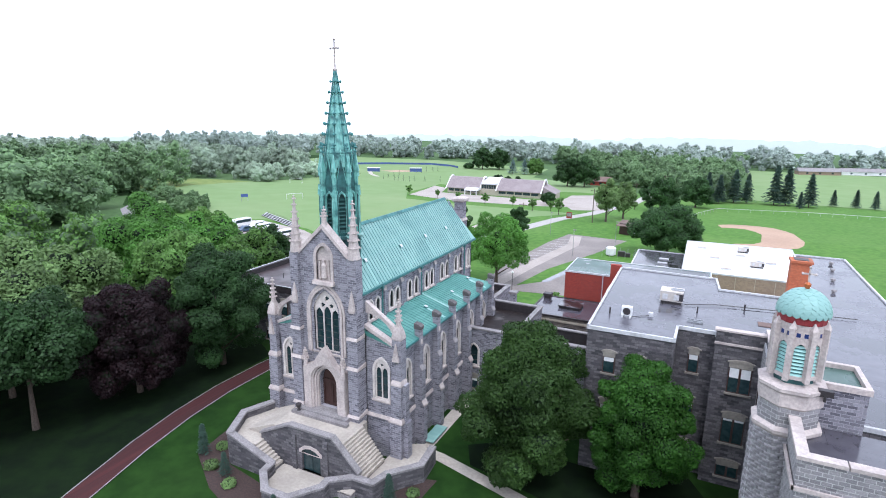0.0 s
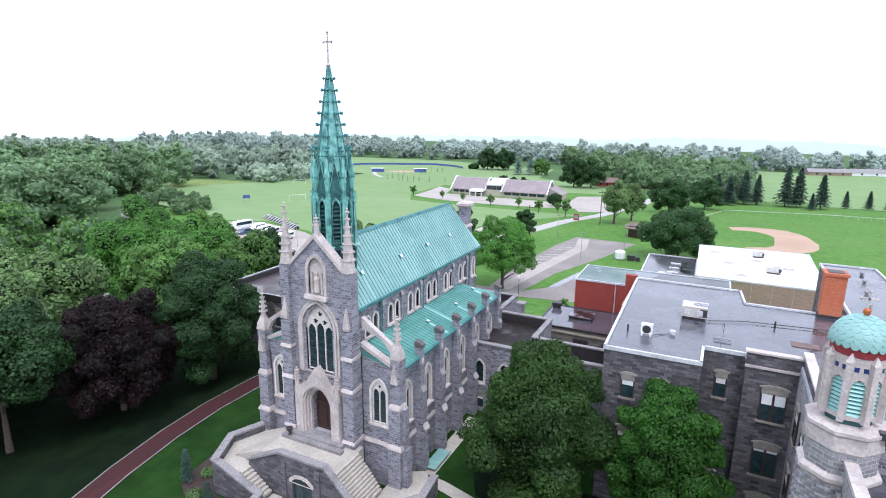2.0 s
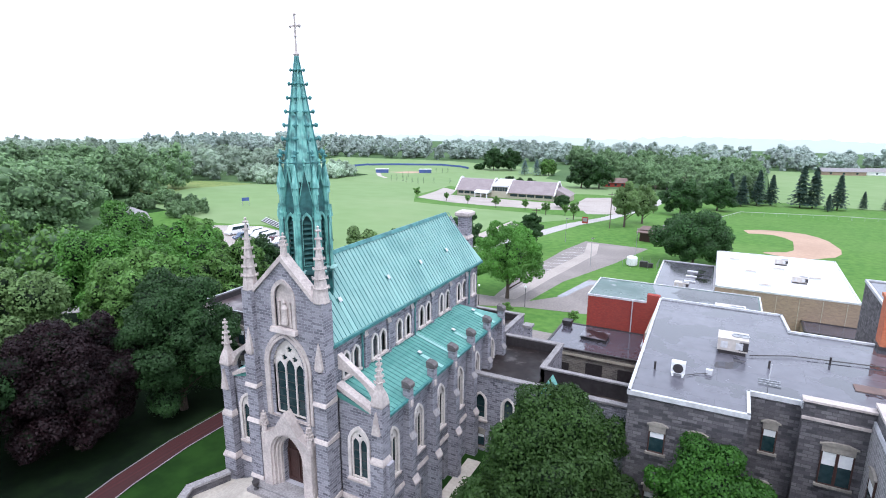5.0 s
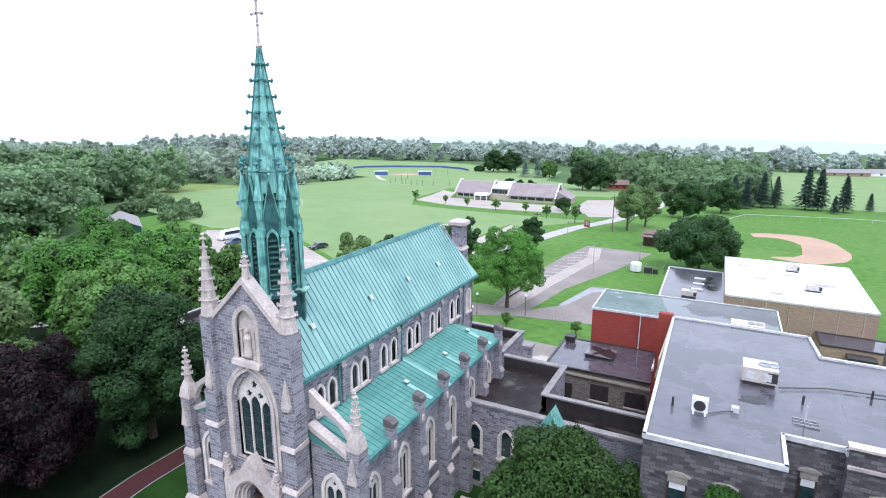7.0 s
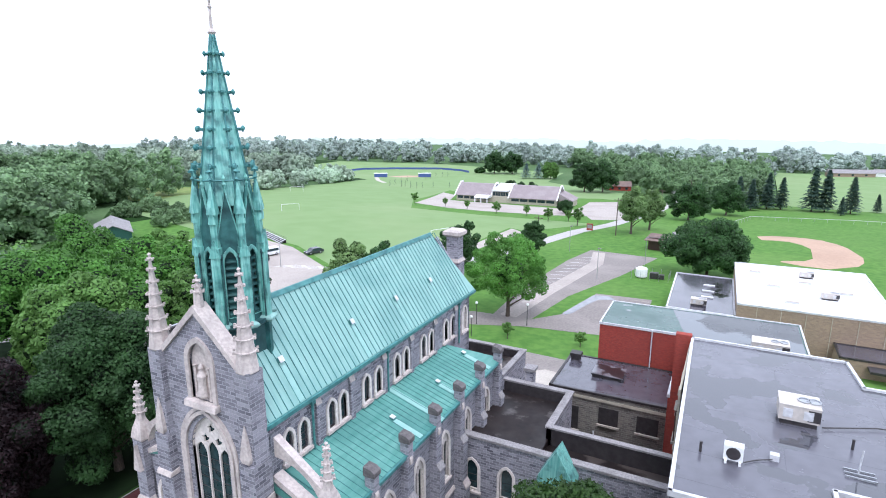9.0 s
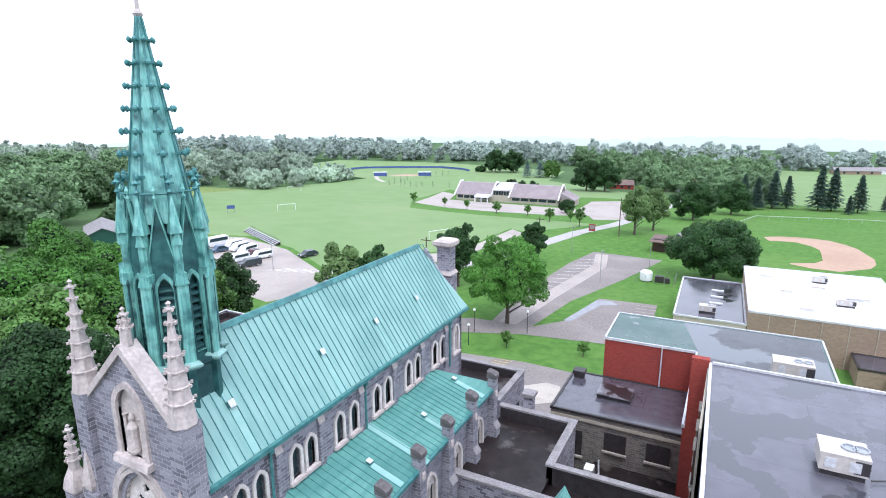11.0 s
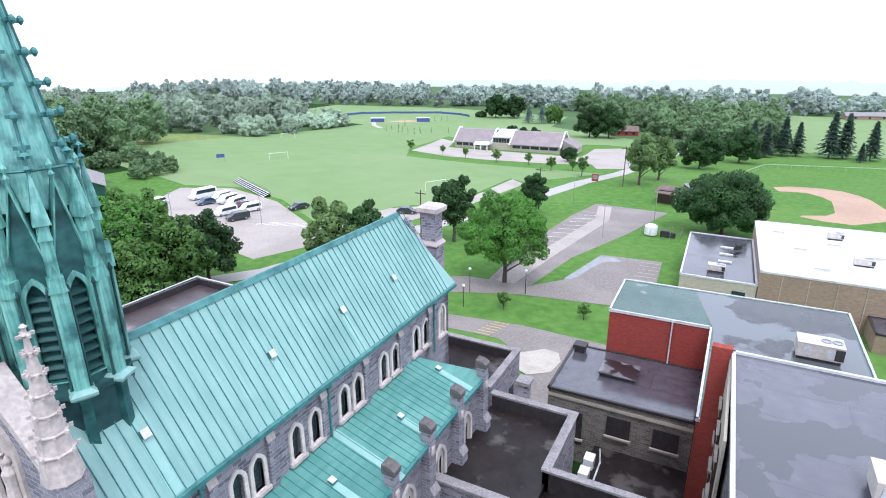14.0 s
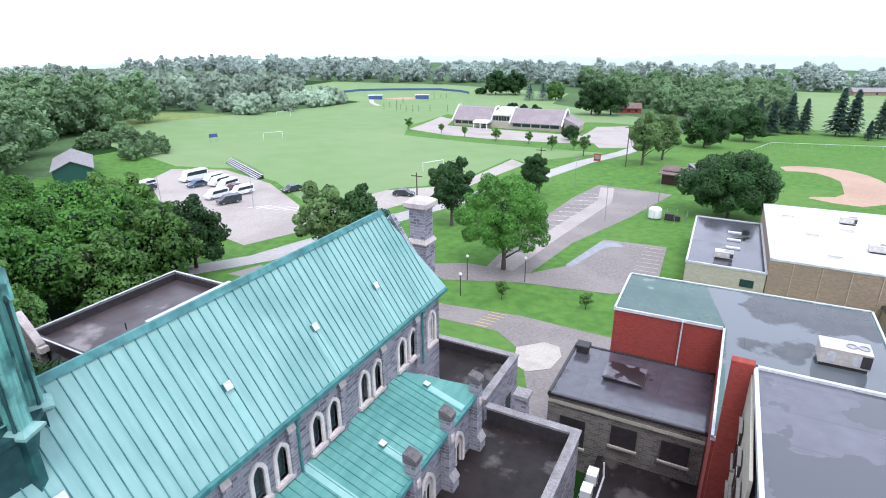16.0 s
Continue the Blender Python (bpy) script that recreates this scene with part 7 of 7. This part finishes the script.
def vehicle(label, cat, L, W, H, mat, x, y, rz, van=True, group="parked vans"):
    """A van or car: body, cabin glass, wheels with rims, lamps."""
    v = empty(cat.replace(" ", "_"), (*at_ground(x, y)[:2], ground_z(y) + 0.05), None, rz)
    tagged(v, label, cat, group)
    if van:
        prof = [(-L / 2, 0.35), (L / 2 - 0.1, 0.35), (L / 2, 0.55), (L / 2 - 0.05, 0.95), (L / 2 - 0.85, 1.15), (L / 2 - 1.45, H - 0.1), (L / 2 - 1.7, H), (-L / 2 + 0.1, H), (-L / 2, H - 0.15)]
        gl = [(-L / 2 + 0.3, H * 0.58), (L / 2 - 1.15, H * 0.58), (L / 2 - 1.52, H - 0.22), (-L / 2 + 0.3, H - 0.22)]
    else:
        prof = [(-L / 2, 0.3), (L / 2, 0.3), (L / 2, 0.7), (L / 2 - 1.1, 0.88), (L / 2 - 1.75, H), (-L / 2 + 1.0, H), (-L / 2 + 0.15, 0.95), (-L / 2, 0.85)]
        gl = [(-L / 2 + 0.5, 0.92), (L / 2 - 1.3, 0.92), (L / 2 - 1.8, H - 0.1), (-L / 2 + 1.0, H - 0.1)]
    part("body", Geo().slab_y(prof, -W / 2, W / 2), mat, v)
    part("side_glass", Geo().slab_y(gl, -W / 2 - 0.012, W / 2 + 0.012), "glass", v)
    part("windscreen", Geo().slab_y([(L / 2 - 0.92, 1.16 if van else 0.92), (L / 2 - 0.86, 1.16 if van else 0.92), (L / 2 - 1.46, H - 0.16), (L / 2 - 1.52, H - 0.16)] if van else [(L / 2 - 1.2, 0.9), (L / 2 - 1.14, 0.9), (L / 2 - 1.72, H - 0.06), (L / 2 - 1.78, H - 0.06)], -W / 2 + 0.12, W / 2 - 0.12), "glass", v)
    for sx in (-L / 2 + 0.95, L / 2 - 0.95):
        for sy in (-W / 2 + 0.08, W / 2 - 0.08):
            w = part("wheel", Geo().turned(14, [(0.2, -0.1), (0.34, -0.09), (0.34, 0.09), (0.2, 0.1)], m=pose(sx, sy, 0.34, 90)), "black", v)
            part("rim", Geo().turned(10, [(0.19, -0.115), (0.19, 0.115)], m=pose(sx, sy, 0.34, 90)), "steel", w)
    for sy in (-W / 2 + 0.25, W / 2 - 0.25):
        part("headlight", Geo().box(L / 2 - 0.06, L / 2 + 0.012, sy - 0.14, sy + 0.14, 0.66, 0.82), "white_paint", v)
    return v


grey_car = surface("dark_car_paint", (0.03, 0.035, 0.04), (0.05, 0.055, 0.06), None, 1, 5, 0.25)
blue_car = surface("slate_blue_paint", (0.06, 0.1, 0.16), (0.05, 0.085, 0.14), None, 1, 5, 0.25)
maroon = surface("maroon_paint", (0.07, 0.015, 0.02), (0.05, 0.012, 0.016), None, 1, 5, 0.25)
RZ = math.radians(-84)
vehicle("white shuttle bus parked at the end of a row", "bus", 6.6, 2.1, 2.5, "white_paint", -98.4, 86.0, math.radians(-100), True, "parked buses")
for x, y in ((-93.1, 87.0), (-89.5, 85.6), (-85.7, 84.6)):
    vehicle("white passenger van parked in a row", "van", 5.1, 1.85, 1.95, "white_paint", x, y, math.radians(-90))
vehicle("white passenger van at the row's end", "van", 5.1, 1.85, 1.95, "white_paint", -78.4, 81.8, math.radians(-104))
vehicle("white passenger van parked apart", "van", 5.1, 1.85, 1.95, "white_paint", -80.8, 77.0, math.radians(-100))
vehicle("slate blue minivan parked before the vans", "car", 4.3, 1.75, 1.6, blue_car, -92.6, 82.0, math.radians(-107), False, "parked cars")
vehicle("dark maroon car between white vans", "car", 4.4, 1.75, 1.5, maroon, -82.4, 83.2, math.radians(-92), False, "parked cars")
vehicle("black van parked before the white one", "van", 4.8, 1.85, 1.75, grey_car, -75.3, 75.3, math.radians(-112))
vehicle("dark car parked beside the field", "car", 4.6, 1.8, 1.45, grey_car, -70.4, 88.8, math.radians(-109), False, "parked cars")
vehicle("dark car half hidden by a tree", "car", 4.6, 1.8, 1.45, grey_car, -46.5, 97.0, 0.3, False, "parked cars")
for x, y, c in ((-102.5, 76.5, "white_paint"), (-99, 73.5, grey_car), (-94.5, 69.5, "cap")):
    vehicle("pickup-sized car at the edge of the lot", "car", 5.0, 1.9, 1.6, c, x, y, RZ, False, "parked cars")


def lamp_post(x, y, h, label, double=False, globe=False):
    p = empty("lamp_post", at_ground(x, y))
    tagged(p, label, "lamp post", "lamp posts")
    part("pole", Geo().tube([(0, 0, -0.2), (0, 0, h)], 0.07, 6, None, 0.045), "black" if globe else "steel", p)
    if globe:
        part("globe", Geo().turned(10, [(0.05, h), (0.2, h + 0.12), (0.22, h + 0.25), (0.12, h + 0.4), (0.02, h + 0.44)]), "white_paint", p)
    else:
        part("lamp_head", Geo().box(-0.15, 0.5, -0.14, 0.14, h - 0.08, h + 0.08), "cap", p)
    return p


for x, y in ((-68.2, 75), (-85, 67), (-12, 81.9), (-4.1, 99), (3.0, 116), (-16, 122)):
    lamp_post(x, y, 6.5, "slim steel car-park lamp post")
lamp_post(-13.6, 56.9, 2.9, "black post lamp with a white globe", globe=True)
for x, y in ((-7.6, 65), (-15, 62)):
    lamp_post(x, y, 3.4, "short dark post lamp on the lawn", globe=True)
wood = M["bark"]
for x, y, h in ((-9.7, 149, 11), (-33, 79.5, 10), (-21.5, 113, 10), (-4, 205, 11), (2, 262, 12)):
    up = empty("utility_pole", at_ground(x, y))
    tagged(up, "weathered wooden utility pole beside the road", "utility pole", "utility poles")
    part("pole", Geo().tube([(0, 0, -0.3), (0, 0, h)], 0.16, 7, None, 0.1), wood, up)
    part("crossarm", Geo().box(-1.1, 1.1, -0.06, 0.06, h - 0.7, h - 0.55), wood, up)
sign = empty("school_sign", at_ground(-17.7, 151))
tagged(sign, "small red and grey roadside sign board", "sign")
part("board", Geo().box(-0.9, 0.9, -0.15, 0.15, 0.6, 2.6), "brick_red", sign)
part("panel", Geo().box(-0.7, 0.7, -0.17, -0.152, 1.2, 2.3), "cap", sign)
# ball-field fence
ff = empty("field_fence")
tagged(ff, "low wire fence with a yellow-white rail along the ball field", "fence")
pts = [(14, 138), (16, 165), (20, 200), (26, 226), (60, 236), (110, 240), (160, 230)]
for (xa, ya), (xb, yb) in zip(pts, pts[1:]):
    part("rail", Geo().tube([(xa, ya, ground_z(ya) + 1.3), (xb, yb, ground_z(yb) + 1.3)], 0.07, 5), "white_trim", ff)
    n = int(math.hypot(xb - xa, yb - ya) / 4)
    for k in range(n):
        x, y = xa + (xb - xa) * k / n, ya + (yb - ya) * k / n
        part("post", Geo().box(x - 0.04, x + 0.04, y - 0.04, y + 0.04, ground_z(y) - 0.2, ground_z(y) + 1.3), "steel", ff)
for x, y, w, mt in ((-41, 326, 13, "brick_red"), (94, 492, 30, "brick_tan"), (126, 508, 34, "white_paint"), (24, 330, 12, "white_paint"), (-6, 325, 10, "white_paint")):
    hs = empty("far_house", at_ground(x, y), None, 0.3)
    tagged(hs, "low far house with a grey gabled roof", "house", "far houses")
    part("wall", Geo().box(-w / 2, w / 2, -4, 4, -0.5, 2.8), mt, hs)
    part("roof", Geo().slab_x([(-4.6, 2.7), (4.6, 2.7), (0, 5.2)], -w / 2 - 0.4, w / 2 + 0.4), "rust" if mt == "brick_red" else "cap", hs)
    for k in (-0.3, 0.0, 0.3):
        part("window", Geo().box(k * w - 0.7, k * w + 0.7, -4.05, -4.003, 0.8, 2.1), "glass", hs)
# blue outfield fence of the far diamond
bf = empty("outfield_fence")
tagged(bf, "low dull blue fence round the far ball field", "fence")
pts = [(-257.7, 349.0), (-251.5, 371.7), (-229.8, 387.1), (-197.5, 402.2), (-177.5, 396.5), (-166.2, 387.4)]
for (xa, ya), (xb, yb) in zip(pts, pts[1:]):
    L = math.hypot(xb - xa, yb - ya)
    part("panel", Geo().box(0, L, -0.05, 0.05, 0.1, 1.6), blue, bf).matrix_basis = pose(xa, ya, ground_z(ya), 0, 0, math.degrees(math.atan2(yb - ya, xb - xa)))
# painted bay lines
for i in range(9):
    y = 91 + 3.2 * i
    x = -14.6 + 0.06 * (y - 84)
    draped("bay_line", [(x + 0.3, y), (x + 4.6, y + 1.4), (x + 4.6, y + 1.52), (x + 0.3, y + 0.12)], "white_paint", 0.055, "white painted parking line", "line")
for i in range(7):
    y = 76.5 + 1.75 * i
    draped("bay_line", [(5.0, y), (8.2, y + 0.1), (8.2, y + 0.24), (5.0, y + 0.14)], "concrete", 0.075, "faded painted parking line", "line")
for k in range(12):
    x, y = -69.5 + 1.9 * k, 74.5 + 0.55 * k
    draped("bay_line", [(x, y), (x + 3.2, y + 3.6), (x + 3.35, y + 3.5), (x + 0.15, y - 0.1)], "white_paint", 0.055, "white painted parking line", "line")
yel = surface("yellow_paint", (0.6, 0.45, 0.1), (0.5, 0.38, 0.1), None, 1, 4, 0.8)
M["yellow"] = yel
for k in range(6):
    draped("crossing_bar", [(-8.4 + 0.1 * k, 48.9 + 1.0 * k), (-6.4 + 0.1 * k, 49.0 + 1.0 * k), (-6.4 + 0.1 * k, 49.15 + 1.0 * k), (-8.4 + 0.1 * k, 49.05 + 1.0 * k)], "yellow", 0.07, "yellow painted crossing bar on the drive", "line")
